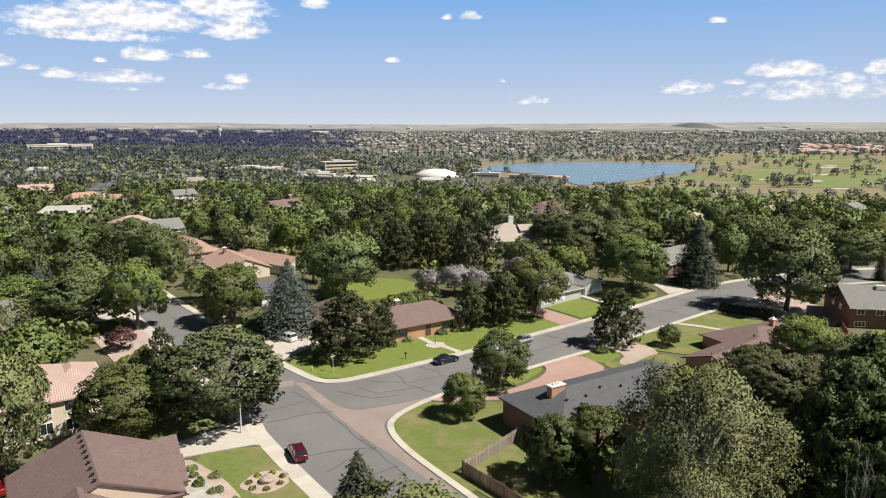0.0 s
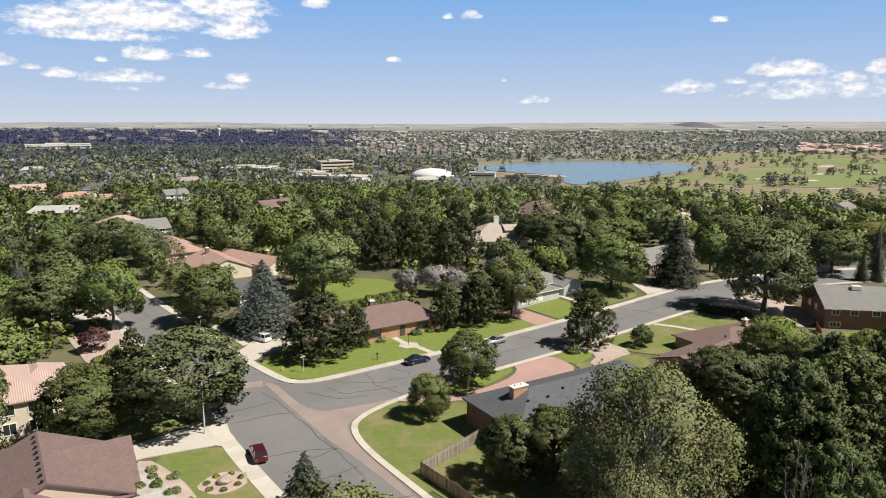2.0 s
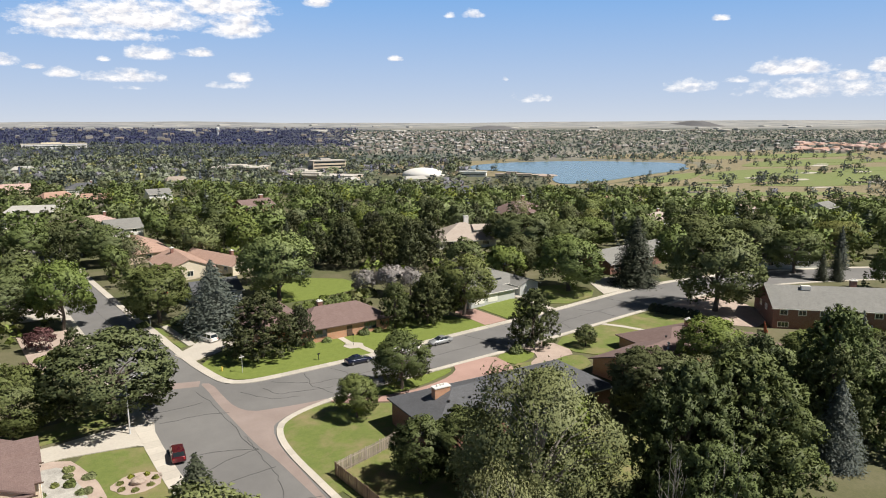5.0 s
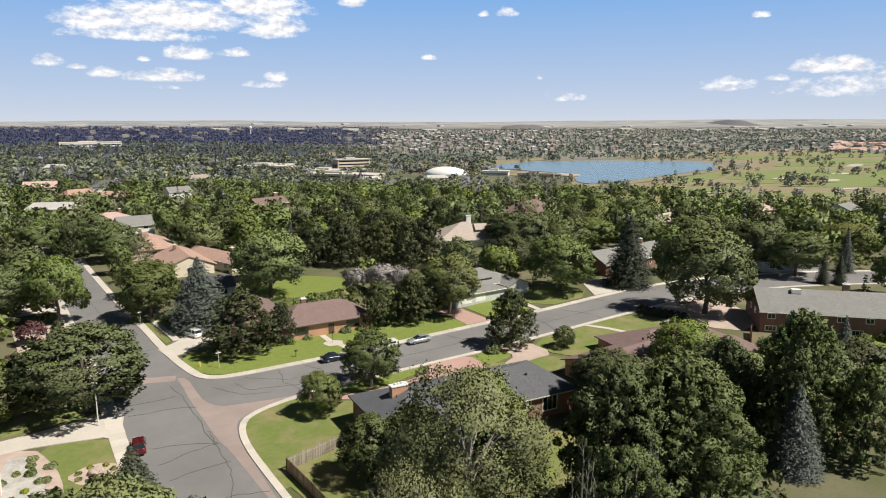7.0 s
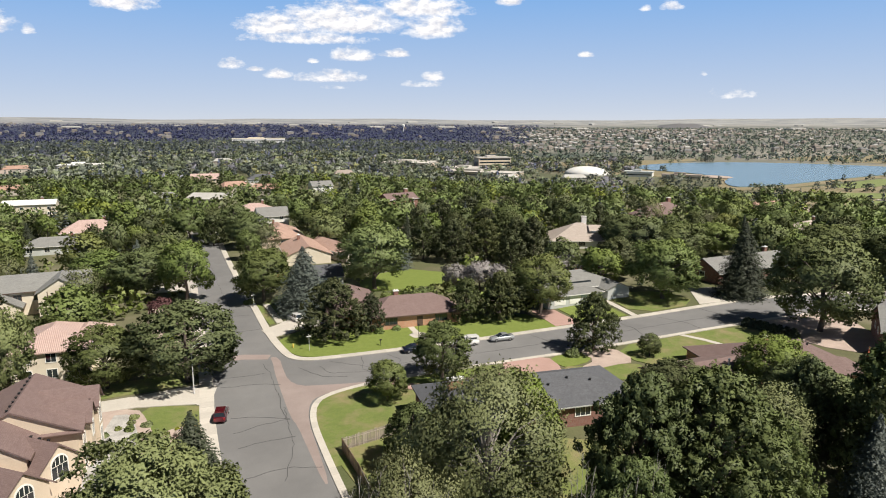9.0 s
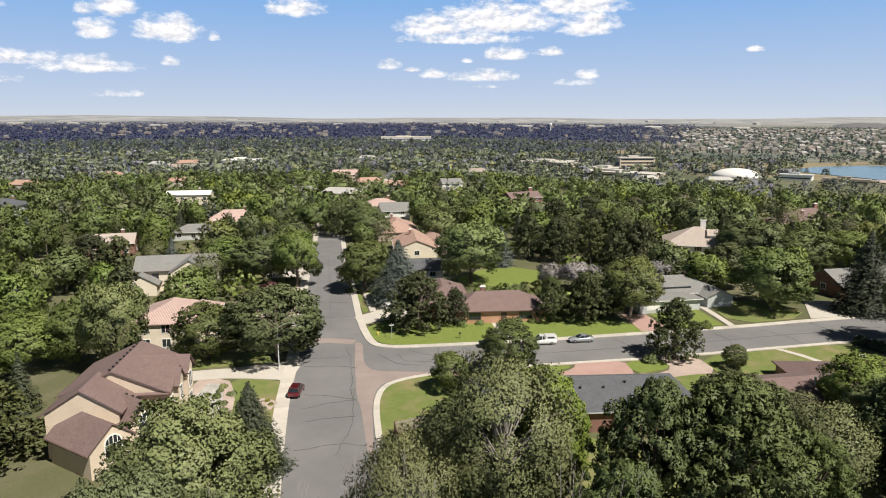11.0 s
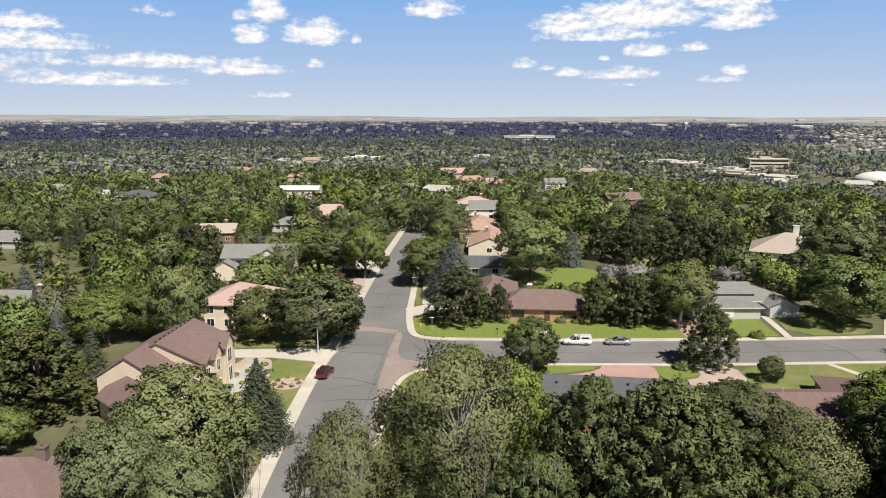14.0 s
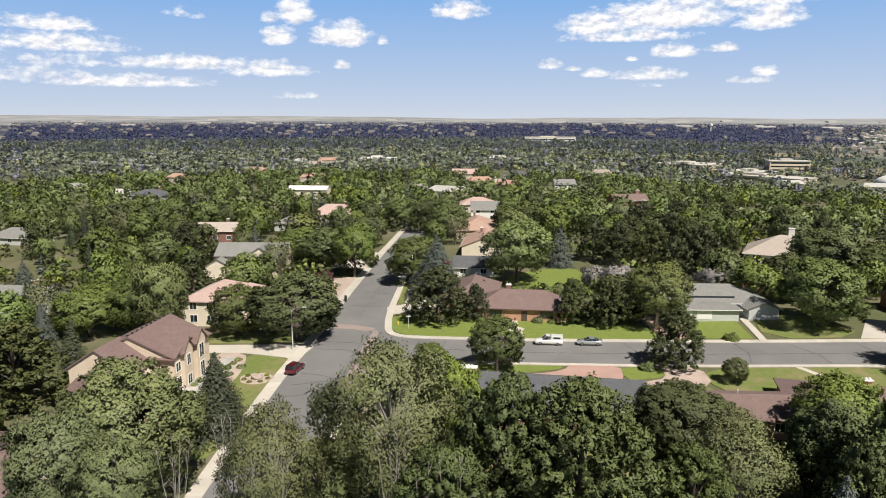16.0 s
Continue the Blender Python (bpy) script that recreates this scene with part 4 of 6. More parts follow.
def trunk_mesh(seed, H, R, thick, targets, crown_low, sides=7):
    rnd = random.Random(seed)
    bm = bmesh.new()
    top = H * 0.72
    pts = [(0, 0, -0.4), (0, 0, 0.25)] + [(rnd.uniform(-0.05, 0.05) * R, rnd.uniform(-0.05, 0.05) * R, H * k) for k in (crown_low, 0.45)] + [(0, 0, top)]
    tube(bm, pts, [thick * 1.35, thick, thick * 0.8, thick * 0.5, thick * 0.15], sides)
    for c in targets:
        c = Vector(c)
        z0 = max(H * crown_low * 0.8, min(c.z * 0.6, H * 0.6))
        s = Vector((0, 0, z0))
        m = s.lerp(c, 0.5) + Vector((0, 0, 0.06 * H))
        tube(bm, [s, m, c], [thick * 0.42, thick * 0.24, thick * 0.07], 5)
    return bm


TREES = {}
WORDS = {"h": "mid green pine", "w": "silver-grey", "r": "purple-leaved plum", "e": "bright green leafy", "d": "green leafy", "k": "deep green leafy", "l": "pale green cottonwood", "y": "yellow-green leafy", "g": "grey-green sparse", "p": "dark green pine", "s": "dark green spruce", "b": "blue-grey spruce"}
SHAPE = {"h": "pine", "w": "open", "r": "round", "e": "round", "d": "round", "k": "round", "l": "open", "y": "open", "g": "airy", "p": "pine", "s": "cone", "b": "cone"}


def template(shape, level, variant):
    """One crown and one trunk mesh, 12 m high and 5 m in radius, shared by every tree of the kind."""
    key = (shape, level, variant)
    if key in TREES:
        return TREES[key]
    H, R, seed = 12.0, 5.0, 11 * variant + 3  # metres
    n, s = {"hero": (44000, 0.1), "near": (16000, 0.14), "mid": (3400, 0.275)}[level]
    at = ("hero", "near", "mid").index(level)
    if shape == "round":
        pos, nrm, size, c, soft = round_crown(seed, H, R, (26, 22, 14)[at], (900, 420, 170)[at], n, s, 0.05)
    elif shape == "open":
        pos, nrm, size, c, soft = round_crown(seed, H, R, (24, 18, 12)[at], (760, 330, 130)[at], int(n * 0.9), s, 0.1, 0.25, 0.4)
    elif shape == "airy":
        pos, nrm, size, c, soft = round_crown(seed, H, R, (30, 24, 14)[at], (700, 300, 110)[at], int(n * 0.8), s * 0.74, 0.12, 0.7, 0.5)
    elif shape == "pine":
        pos, nrm, size, c, soft = pine_crown(seed, H, R, {"hero": 170, "near": 120, "mid": 60}[level], int(n * (1.3, 0.9, 1)[at]), s * (1.0, 1.25, 1.1)[at])
    else:
        pos, nrm, size, soft = cone_crown(seed, H, R * 0.76, s * {"hero": 1.7, "near": 1.15, "mid": 0.9}[level], {"hero": 52, "near": 42, "mid": 30}[level], {"hero": 2.6, "near": 3.0, "mid": 1.6}[level])
        c = []
    crown = leaf_mesh("crown", pos, nrm, size, {"pine": 0.38, "cone": 0.4}.get(shape, 0.62), soft)
    crown.materials.append(LEAF["d"])
    limbs = [] if len(c) == 0 else c[::max(1, len(c) // {"hero": 30 if shape != "airy" else 70, "near": 16, "mid": 6}[level])]
    tb = trunk_mesh(seed, H, R, {"cone": 0.26, "airy": 0.2}.get(shape, 0.32), limbs, 0.1 if shape == "cone" else 0.2)
    trunk = bpy.data.meshes.new("trunk")
    tb.to_mesh(trunk)
    tb.free()
    trunk.materials.append(M_PALE_BARK if shape == "airy" else M_BARK)
    TREES[key] = (trunk, crown)
    return TREES[key]


def tree(kind, x, y, H, R, level="mid", variant=None, label="", group="street and garden trees"):
    rnd = random.Random(int(x * 31 + y * 17))
    variant = rnd.randint(0, 2) if variant is None else variant
    trunk, crown = template(SHAPE[kind], level, variant)
    name = {"p": "pine_tree", "h": "pine_tree", "s": "spruce_tree", "b": "spruce_tree"}.get(kind, "tree")
    k = R / (3.8 if kind in "sb" else 5.0)
    size = "tall" if H > 13 else "small" if H < 7.5 else "medium-sized"
    base = thing(name, x, y, float(land(x, y)), rnd.uniform(0, 360), label or f"{size} {WORDS[kind]} tree standing in a garden", "tree", group)
    base.scale = (k, k, H / 12.0)
    for part_name, me in (("trunk", trunk), ("crown", crown)):
        ob = new(part_name, me)
        ob.parent = base
        if part_name == "crown":
            ob.material_slots[0].link = "OBJECT"
            ob.material_slots[0].material = LEAF[kind]
    return base


def shrub(x, y, r, h, kind="d", label="rounded green garden shrub", seed=0, group="garden shrubs"):
    rs = np.random.RandomState(int(abs(x) * 7 + abs(y) * 3) + seed)
    n = int(min(900, max(120, 260 * r * r + 120)))
    o = unit(rs, n)
    o[:, 2] = np.abs(o[:, 2])
    pos = o * np.array([r, r, h]) * (0.75 + 0.3 * rs.rand(n))[:, None] * (1 + 0.12 * np.sin(o[:, :1] * 5 + seed))
    nrm = o + unit(rs, n) * 0.7
    nrm /= np.linalg.norm(nrm, axis=1)[:, None]
    me = leaf_mesh("foliage", pos, nrm, 0.16 * (0.7 + 0.6 * rs.rand(n)) * (1 + 0.25 * r))
    base = thing("shrub", x, y, float(land(x, y)) + 0.08, 0, label, "shrub", group)
    part_mesh("foliage", me, LEAF[kind], base)
    bm = bmesh.new()
    for i in range(5):
        a = i * 1.26
        tube(bm, [(0, 0, -0.1), (0.4 * r * math.cos(a), 0.4 * r * math.sin(a), 0.6 * h)], [0.05, 0.02], 5)
    part("stem", bm, M_BARK, base)
    return base


# trees along the western street and its houses: kind, x, y, height, radius
WEST_TREES = [("d", 22.2, 97.2, 13.2, 8.8), ("k", 9.6, 98.0, 10.5, 5.6), ("p", 18.9, 124.5, 7.0, 2.5), ("d", 7.5, 160, 12, 8.0), ("r", 14, 138, 4.6, 2.6), ("r", 11.5, 119, 4.0, 2.0), ("d", 18.6, 150.5, 15.0, 6.2), ("d", 12.5, 178, 11, 5.5), ("k", 11, 196, 11, 5.5), ("d", 14, 238, 12, 7), ("k", 21.5, 246, 11, 6), ("k", 36.5, 144.0, 12.6, 7.0),
              ("p", -11.5, 63.0, 13.5, 9.0), ("k", -23, 53, 10, 6), ("k", -15, 49, 8.5, 4.6), ("d", -8, 51.5, 6.5, 3.2), ("d", -22.3, 95.6, 10.6, 7.0), ("k", -14.1, 97.7, 11.8, 4.6), ("l", -4.5, 93.0, 16.5, 5.2), ("d", -1.8, 165.7, 11, 7.5), ("g", -3.8, 149.6, 10, 4.2), ("d", 29.5, 240, 12, 8), ("d", 34.5, 218, 12, 7.5)]
WEST_CONIFERS = [("s", -39.8, 100.0, 10.4, 3.0), ("b", -24.0, 84.7, 10.4, 3.0), ("s", -46.4, 103.5, 6.9, 2.2), ("s", -37.1, 105.8, 9.5, 2.9), ("b", -40.0, 130.5, 8.4, 3.0), ("b", -31.5, 199.8, 9.0, 3.0), ("b", 2.4, 195.3, 9, 3.2), ("p", -68, 170, 10, 7.5), ("p", -42, 173, 12, 7.5)]
NORTH_TREES = [("l", 63.5, 146, 16.5, 8.8), ("y", 93.2, 111.5, 13.0, 6.6), ("k", 87.1, 113, 10, 5.0), ("d", 139, 148, 14, 9), ("d", 125.1, 113.6, 13.6, 8.3), ("d", 150, 143, 12, 8), ("d", 147, 170, 11, 6), ("k", 114, 184, 12, 6), ("d", 117, 128, 10, 5), ("k", 124, 133, 11, 5.6), ("d", 113, 141, 10, 5), ("w", 87.9, 135.7, 7.5, 3.8), ("w", 91.7, 132.6, 7, 3.2), ("w", 82.5, 138.6, 6.5, 3.2), ("w", 109.5, 138.5, 6.5, 3.4), ("w", 115, 141.5, 6.5, 3.6), ("l", 59.3, 206.3, 11, 5.5)]
NORTH_CONIFERS = [("b", 44.8, 131.0, 15.0, 7.2), ("p", 48.5, 110.5, 12.0, 7.0), ("p", 56.4, 112.0, 8.0, 3.0), ("p", 83.5, 110.5, 10.5, 4.8), ("p", 76.5, 111.8, 9.5, 3.8), ("b", 74.6, 167.5, 12, 4.4), ("p", 84.5, 177, 13, 5.1), ("p", 91.5, 170, 13, 5.6), ("p", 100.5, 166, 13, 5.6), ("p", 109.5, 164, 13, 5.8), ("p", 112, 157, 13, 5.0), ("p", 104, 155, 11, 4.6), ("p", 95.3, 180.4, 13, 6), ("p", 108.2, 186.7, 13, 6), ("p", 111, 178, 13, 6)]
EAST_TREES = [("s", 143.4, 109.4, 17.4, 6.6), ("d", 140.6, 83.5, 18.5, 9.2), ("d", 189.5, 95.5, 12, 7.4), ("s", 188.0, 87.1, 8.2, 2.2), ("s", 191.3, 85.0, 8.2, 2.2), ("d", 181.9, 123.2, 13, 8.5), ("d", 189.6, 108, 13, 8), ("d", 211.7, 175.1, 10, 6), ("d", 167.8, 150.0, 10, 7), ("y", 232.4, 108.6, 9, 7)]
STREET_TREES = [("k", 63.0, 84.0, 9.6, 4.5), ("d", 52.6, 78.6, 6.6, 3.2), ("p", 93.2, 88.0, 11.0, 5.0), ("d", 101.5, 82.5, 4.2, 2.0)]
for row in WEST_TREES + WEST_CONIFERS + NORTH_TREES + NORTH_CONIFERS + EAST_TREES:
    tree(*row, level="near" if row[4] > 5.5 or math.hypot(row[1] - 35, row[2] + 15) < 135 else "mid")
for row in STREET_TREES:
    tree(*row, level="near")
# the large garden trees close below the path
NEAR_TREES = [("g", 54.8, 40.0, 20.0, 7.8), ("e", 61.0, 46.0, 16.5, 4.6), ("h", 67.8, 32.9, 20.6, 7.6), ("h", 74.6, 31.3, 20.8, 9.6), ("h", 62.5, 26, 16.5, 6.5), ("g", 92, 43, 11.5, 5.2), ("h", 85.5, 35.5, 13.0, 5.6), ("k", 88.5, 55.0, 11.0, 6.5), ("d", 108.0, 60.0, 10.5, 5.6), ("k", 56.5, 55.5, 9.5, 4.6), ("k", 51.6, 58, 8.5, 3.6),
              ("g", 93.2, 50.9, 9.5, 4.0), ("d", 104.5, 50, 11, 6), ("l", 22.8, 41.0, 16.5, 8.0), ("l", 20.0, 32.5, 14.5, 5.2), ("l", 28.0, 30.5, 13.0, 4.5), ("g", 44.5, 31.5, 16.5, 5.0), ("s", 25.6, 56.9, 12.2, 4.8), ("l", 47.5, 37.5, 10.5, 4.0), ("b", 98.5, 34, 11.5, 3.6), ("h", 106.2, 38.8, 18.0, 6.4), ("h", 102, 47, 12.5, 4.6), ("k", 112, 40, 11.5, 6), ("h", 101, 36, 14, 4.6), ("d", 119, 50, 9, 5), ("k", 122, 40, 11, 6), ("h", 108, 31, 13, 5)]
for row in NEAR_TREES:
    tree(*row, level="hero" if row[1] < 90 and row[2] < 58 and row[4] > 3.9 else "near")


# ---- houses ----
def roof_mesh(L, W, z, rise, over, kind):
    """A hipped or gabled roof over L x W, with eaves and thickness."""
    bm = bmesh.new()
    a, b = L / 2 + over, W / 2 + over
    r = max(a - b, 0.15) if kind == "hip" else a
    drop = rise * over / (W / 2)
    z = z - drop
    rise = rise + drop
    if kind == "gable":
        a = L / 2 + 0.32
        rings = [[bm.verts.new(p) for p in ((x, -b, z), (x, 0, z + rise), (x, b, z), (x, b, z - 0.2), (x, 0, z + rise - 0.22), (x, -b, z - 0.2))] for x in (-a, a)]
        for k in range(6):
            bm.faces.new((rings[0][k], rings[0][(k + 1) % 6], rings[1][(k + 1) % 6], rings[1][k]))
        for g in rings:
            bm.faces.new((g[0], g[1], g[4], g[5]))
            bm.faces.new((g[1], g[2], g[3], g[4]))
        bmesh.ops.recalc_face_normals(bm, faces=bm.faces)
        return bm
    e = [bm.verts.new(p) for p in ((-a, -b, z), (a, -b, z), (a, b, z), (-a, b, z))]
    lo = [bm.verts.new((v.co.x, v.co.y, v.co.z - 0.2)) for v in e]
    t = [bm.verts.new((-r, 0, z + rise)), bm.verts.new((r, 0, z + rise))]
    for f in ((e[0], e[1], t[1], t[0]), (e[2], e[3], t[0], t[1]), (e[1], e[2], t[1]), (e[3], e[0], t[0])):
        bm.faces.new(f)
    for i in range(4):
        bm.faces.new((lo[i], lo[(i + 1) % 4], e[(i + 1) % 4], e[i]))
    bm.faces.new(lo[::-1])
    return bm


def wall_mesh(L, W, h, rise, kind):
    bm = bmesh.new()
    box(bm, -L / 2, L / 2, -W / 2, W / 2, -1.6, h - 0.05)
    if kind == "gable":
        for s in (-1, 1):
            x0, x1 = s * (L / 2 - 0.2), s * (L / 2 + 0.012)
            v = [[bm.verts.new(p) for p in ((x, -W / 2, h - 0.05), (x, W / 2, h - 0.05), (x, 0, h + rise - 0.12))] for x in (x0, x1)]
            bm.faces.new(v[0])
            bm.faces.new(v[1][::-1])
            for i in range(3):
                bm.faces.new((v[0][i], v[0][(i + 1) % 3], v[1][(i + 1) % 3], v[1][i]))
    bmesh.ops.recalc_face_normals(bm, faces=bm.faces)
    return bm


SIDES = {"S": 0, "E": 90, "N": 180, "W": 270}


def on_wall(L, W, side, along, z):
    """A frame of reference on a wall: x along it, -y out of it, z up."""
    depth = W / 2 if side in "SN" else L / 2
    return pose(0, 0, 0, 0, 0, SIDES[side]) @ pose(along, -depth, z)


def window(parent, m, w, h, trim, bars=1):
    base = new("window")
    base.empty_display_size = 0.1
    base.parent = parent
    base.matrix_basis = m
    f = 0.13
    bm = boxes((-w / 2 - f, w / 2 + f, -0.07, 0.02, -f, 0), (-w / 2 - f, w / 2 + f, -0.07, 0.02, h, h + f), (-w / 2 - f, -w / 2, -0.07, 0.02, 0, h), (w / 2, w / 2 + f, -0.07, 0.02, 0, h))
    for i in range(bars):
        x = -w / 2 + w * (i + 1) / (bars + 1)
        box(bm, x - 0.03, x + 0.03, -0.055, 0.02, 0, h)
    part("window_frame", bm, trim, base)
    part("pane", boxes((-w / 2, w / 2, -0.025, 0.01, 0, h)), M_WINDOW, base)
    return base


def door(parent, m, w, h, mat, name="door", ribs=0):
    bm = boxes((-w / 2, w / 2, -0.05, 0.02, 0, h))
    for i in range(ribs):
        z = h * (i + 0.08) / ribs
        box(bm, -w / 2 + 0.08, w / 2 - 0.08, -0.075, -0.05, z, z + h / ribs * 0.84)
    ob = part(name, bm, mat, parent)
    ob.matrix_basis = m
    return ob


def chimney(parent, x, y, z0, z1, w=1.0, d=0.7, mat=None, pots=2):
    bm = boxes((-w / 2, w / 2, -d / 2, d / 2, z0, z1))
    ob = uv_part("chimney", bm, mat or M_BRICK, parent)
    ob.matrix_basis = pose(x, y, 0)
    cap = boxes((-w / 2 - 0.1, w / 2 + 0.1, -d / 2 - 0.1, d / 2 + 0.1, z1, z1 + 0.14))
    for i in range(pots):
        px = (i - (pots - 1) / 2) * 0.5
        box(cap, px - 0.14, px + 0.14, -0.14, 0.14, z1 + 0.14, z1 + 0.42)
    part("chimney_cap", cap, M_WHITE, ob)
    return ob


def house(label, x, y, turn, wings, roof, wall, trim, holes=(), base_z=None, vents=0, group="houses"):
    """wings: x, y, turn, length, width, wall height, rise, kind. holes: wing, side, along, sill, width, height, kind."""
    z = float(land(x, y)) + 0.1 if base_z is None else base_z
    h = thing("house", x, y, z, turn, label, "house", group)
    mats = []
    for wx, wy, wt, L, W, wh, rise, kind in wings:
        m = pose(wx, wy, 0, 0, 0, wt)
        mats.append((m, L, W))
        uv_part("wall", wall_mesh(L, W, wh, rise, kind), wall, h).matrix_basis = m
        r = uv_part("roof", roof_mesh(L, W, wh, rise, 0.55, kind), roof, h)
        r.matrix_basis = m
        drop = rise * 0.55 / (W / 2)
        for s in (-1, 1):
            part("gutter", boxes((-L / 2 - 0.5, L / 2 + 0.5, s * (W / 2 + 0.61) - 0.05, s * (W / 2 + 0.61) + 0.05, wh - drop - 0.18, wh - drop - 0.04)), trim, h).matrix_basis = m
        if vents and L > 20:
            rnd = random.Random(int(x * 3 + L))
            for i in range(vents):
                vx = -L * 0.36 + L * 0.66 * i / max(1, vents - 1)
                vy = -rnd.uniform(0.04, 0.07) * W if kind == "gable" else -rnd.uniform(0.08, 0.24) * W
                vz = wh + rise * (1 + vy / (W / 2)) + 0.02
                part("roof_vent", boxes((-0.11, 0.11, -0.11, 0.11, -0.1, 0.2), (-0.16, 0.16, -0.16, 0.16, 0.2, 0.25)), M_DARK, h).matrix_basis = m @ pose(vx, vy, vz)
    for wi, side, along, sill, w, hh, kind in holes:
        m, L, W = mats[wi]
        mm = m @ on_wall(L, W, side, along, sill)
        if kind == "garage":
            door(h, mm, w, hh, M_WHITE if trim is not M_TRIM else M_STUCCO, "garage_door", 4)
        elif kind == "door":
            door(h, mm, w, hh, M_TRIM, "door", 2)
        else:
            window(h, mm, w, hh, M_WHITE if kind == "white" else trim, 2 if w > 1.8 else 1)
    return h


def row_windows(wing, side, places, sill, w, h, kind="white"):
    return [(wing, side, p, sill, w, h, kind) for p in places]


# brown-roofed ranch house on the corner lawn
hb = house("orange brick ranch house with a low brown shingle roof", 66.5, 117.4, 1, [(-0.6, 0, 0, 19, 10, 2.9, 2.7, "hip"), (-12, 8.5, 90, 19, 11, 2.9, 2.9, "hip")], M_SH_BROWN, M_BRICK2, M_TRIM,
           row_windows(0, "S", (-5.5, 5.2), 0.8, 2.4, 1.3, "trim") + row_windows(1, "N", (-5, 0), 0.2, 3.6, 2.2, "garage") + [(0, "S", 0.6, 0, 1.2, 2.1, "door"), (0, "E", 1, 0.9, 1.6, 1.2, "white")])
chimney(hb, -3.6, 1.2, 3.5, 6.2, 1.0, 0.8, M_BRICK)
# charcoal-roofed ranch house on the south-east corner
hc = house("red brick ranch house with a charcoal shingle roof", 70.6, 66.8, -1, [(0, 0, 0, 30, 12.5, 2.8, 2.3, "hip")], M_SH_CHAR, M_BRICK, M_FASCIA,
           row_windows(0, "S", (-9, -3, 6), 0.9, 2.2, 1.2) + row_windows(0, "N", (-10, 4, 9), 0.9, 2.0, 1.2) + [(0, "W", 2.0, 0.7, 2.6, 1.5, "white"), (0, "N", -2, 0, 1.2, 2.1, "door"), (0, "S", 10.5, 0.1, 2.4, 2.1, "white")], base_z=4.3, vents=7)
chimney(hc, -10.5, 0.2, 3.0, 5.5, 2.4, 1.0, M_BRICK2, 3)
# house with the grey roof north of the street
hg = house("low grey-roofed ranch house with white siding", 106.5, 124.5, 6, [(0, 2, 0, 22, 13, 2.9, 2.4, "hip"), (-4, -6, 0, 14, 6, 2.6, 0.5, "hip"), (8.2, -5.4, 90, 6, 6, 2.7, 1.2, "gable")], M_SH_GREY, M_SIDING, M_WHITE,
           row_windows(1, "S", (-4, 0), 0.3, 3.0, 2.0, "garage") + row_windows(0, "S", (7,), 0.5, 3.2, 1.6) + [(0, "E", 0, 0.9, 1.6, 1.2, "white")])
chimney(hg, 11.6, 3.4, 0.0, 5.0, 1.3, 1.0, M_BRICK)
part("clerestory", boxes((-8, 4, -3.25, -3.05, 3.05, 3.75)), M_WINDOW, hg, "dark strip of high windows")
# two-storey brown-roofed house by the drive
ha = house("beige stucco two-storey house with brown gabled roof", 4.3, 71, 2, [(-0.2, 5.2, 90, 13.2, 14.2, 6.3, 3.2, "gable"), (3.2, 3.5, 0, 8.2, 9.6, 6.1, 2.1, "gable"), (4.9, 6.2, 0, 6.8, 3.2, 7.3, 1.7, "gable"), (4.6, 2.2, 0, 6.8, 3.0, 6.8, 1.6, "gable"), (2.4, -3.8, -38, 8.0, 5.6, 4.4, 2.4, "gable"), (-0.6, -8.6, -38, 9.0, 6.4, 3.6, 2.6, "gable"), (-2.2, -4.2, 90, 6.4, 9.4, 6.2, 3.0, "gable")], M_SH_BROWN, M_STUCCO, M_TRIM,
           [(2, "E", 0, 3.9, 1.5, 2.3, "white"), (2, "E", 0, 0.6, 1.4, 2.4, "white"), (3, "E", 0, 3.8, 1.1, 1.8, "white"), (3, "E", 0.0, 0.5, 1.3, 1.6, "white"), (1, "E", -3.6, 3.4, 1.4, 1.5, "white"), (1, "E", -3.6, 0.6, 1.4, 1.8, "white"), (4, "E", 0, 2.5, 2.2, 1.5, "white"), (5, "E", 0, 1.9, 2.2, 1.4, "white")])
for ax, ay, reach, az in ((2.4, -3.8, 4.0, 4.1), (-0.6, -8.6, 4.5, 3.4)):
    m = pose(ax, ay, 0, 0, 0, -38) @ pose(reach + 0.02, 0, az, 0, 0, 90)
    for part_name, radius, deep, mat in (("window_frame", 1.26, 0.06, M_WHITE), ("pane", 1.06, 0.08, M_WINDOW)):
        bm = bmesh.new()
        rim = [(radius * math.cos(math.pi * k / 12), -deep, radius * math.sin(math.pi * k / 12)) for k in range(13)]
        front = [bm.verts.new(p) for p in rim]
        back = [bm.verts.new((p[0], 0.02, p[2])) for p in rim]
        bm.faces.new(front)
        for k in range(13):
            bm.faces.new((front[k], front[(k + 1) % 13], back[(k + 1) % 13], back[k]))
        bmesh.ops.recalc_face_normals(bm, faces=bm.faces)
        part(part_name, bm, mat, ha, "arched white window head" if mat is M_WHITE else "dark arched glass").matrix_basis = m
    part("glazing_bar", boxes((-0.06, 0.06, -0.1, 0, 0, 1.06), (-0.62, -0.54, -0.1, 0, 0, 0.86), (0.54, 0.62, -0.1, 0, 0, 0.86)), M_WHITE, ha).matrix_basis = m
for i in range(4):
    part("roof_vent", boxes((-0.11, 0.11, -0.11, 0.11, -0.1, 0.2), (-0.17, 0.17, -0.17, 0.17, 0.2, 0.25)), M_DARK, ha).matrix_basis = pose(2.4, -3.8, 0, 0, 0, -38) @ pose(-1.8 + 1.4 * i, 0.25, 6.6)
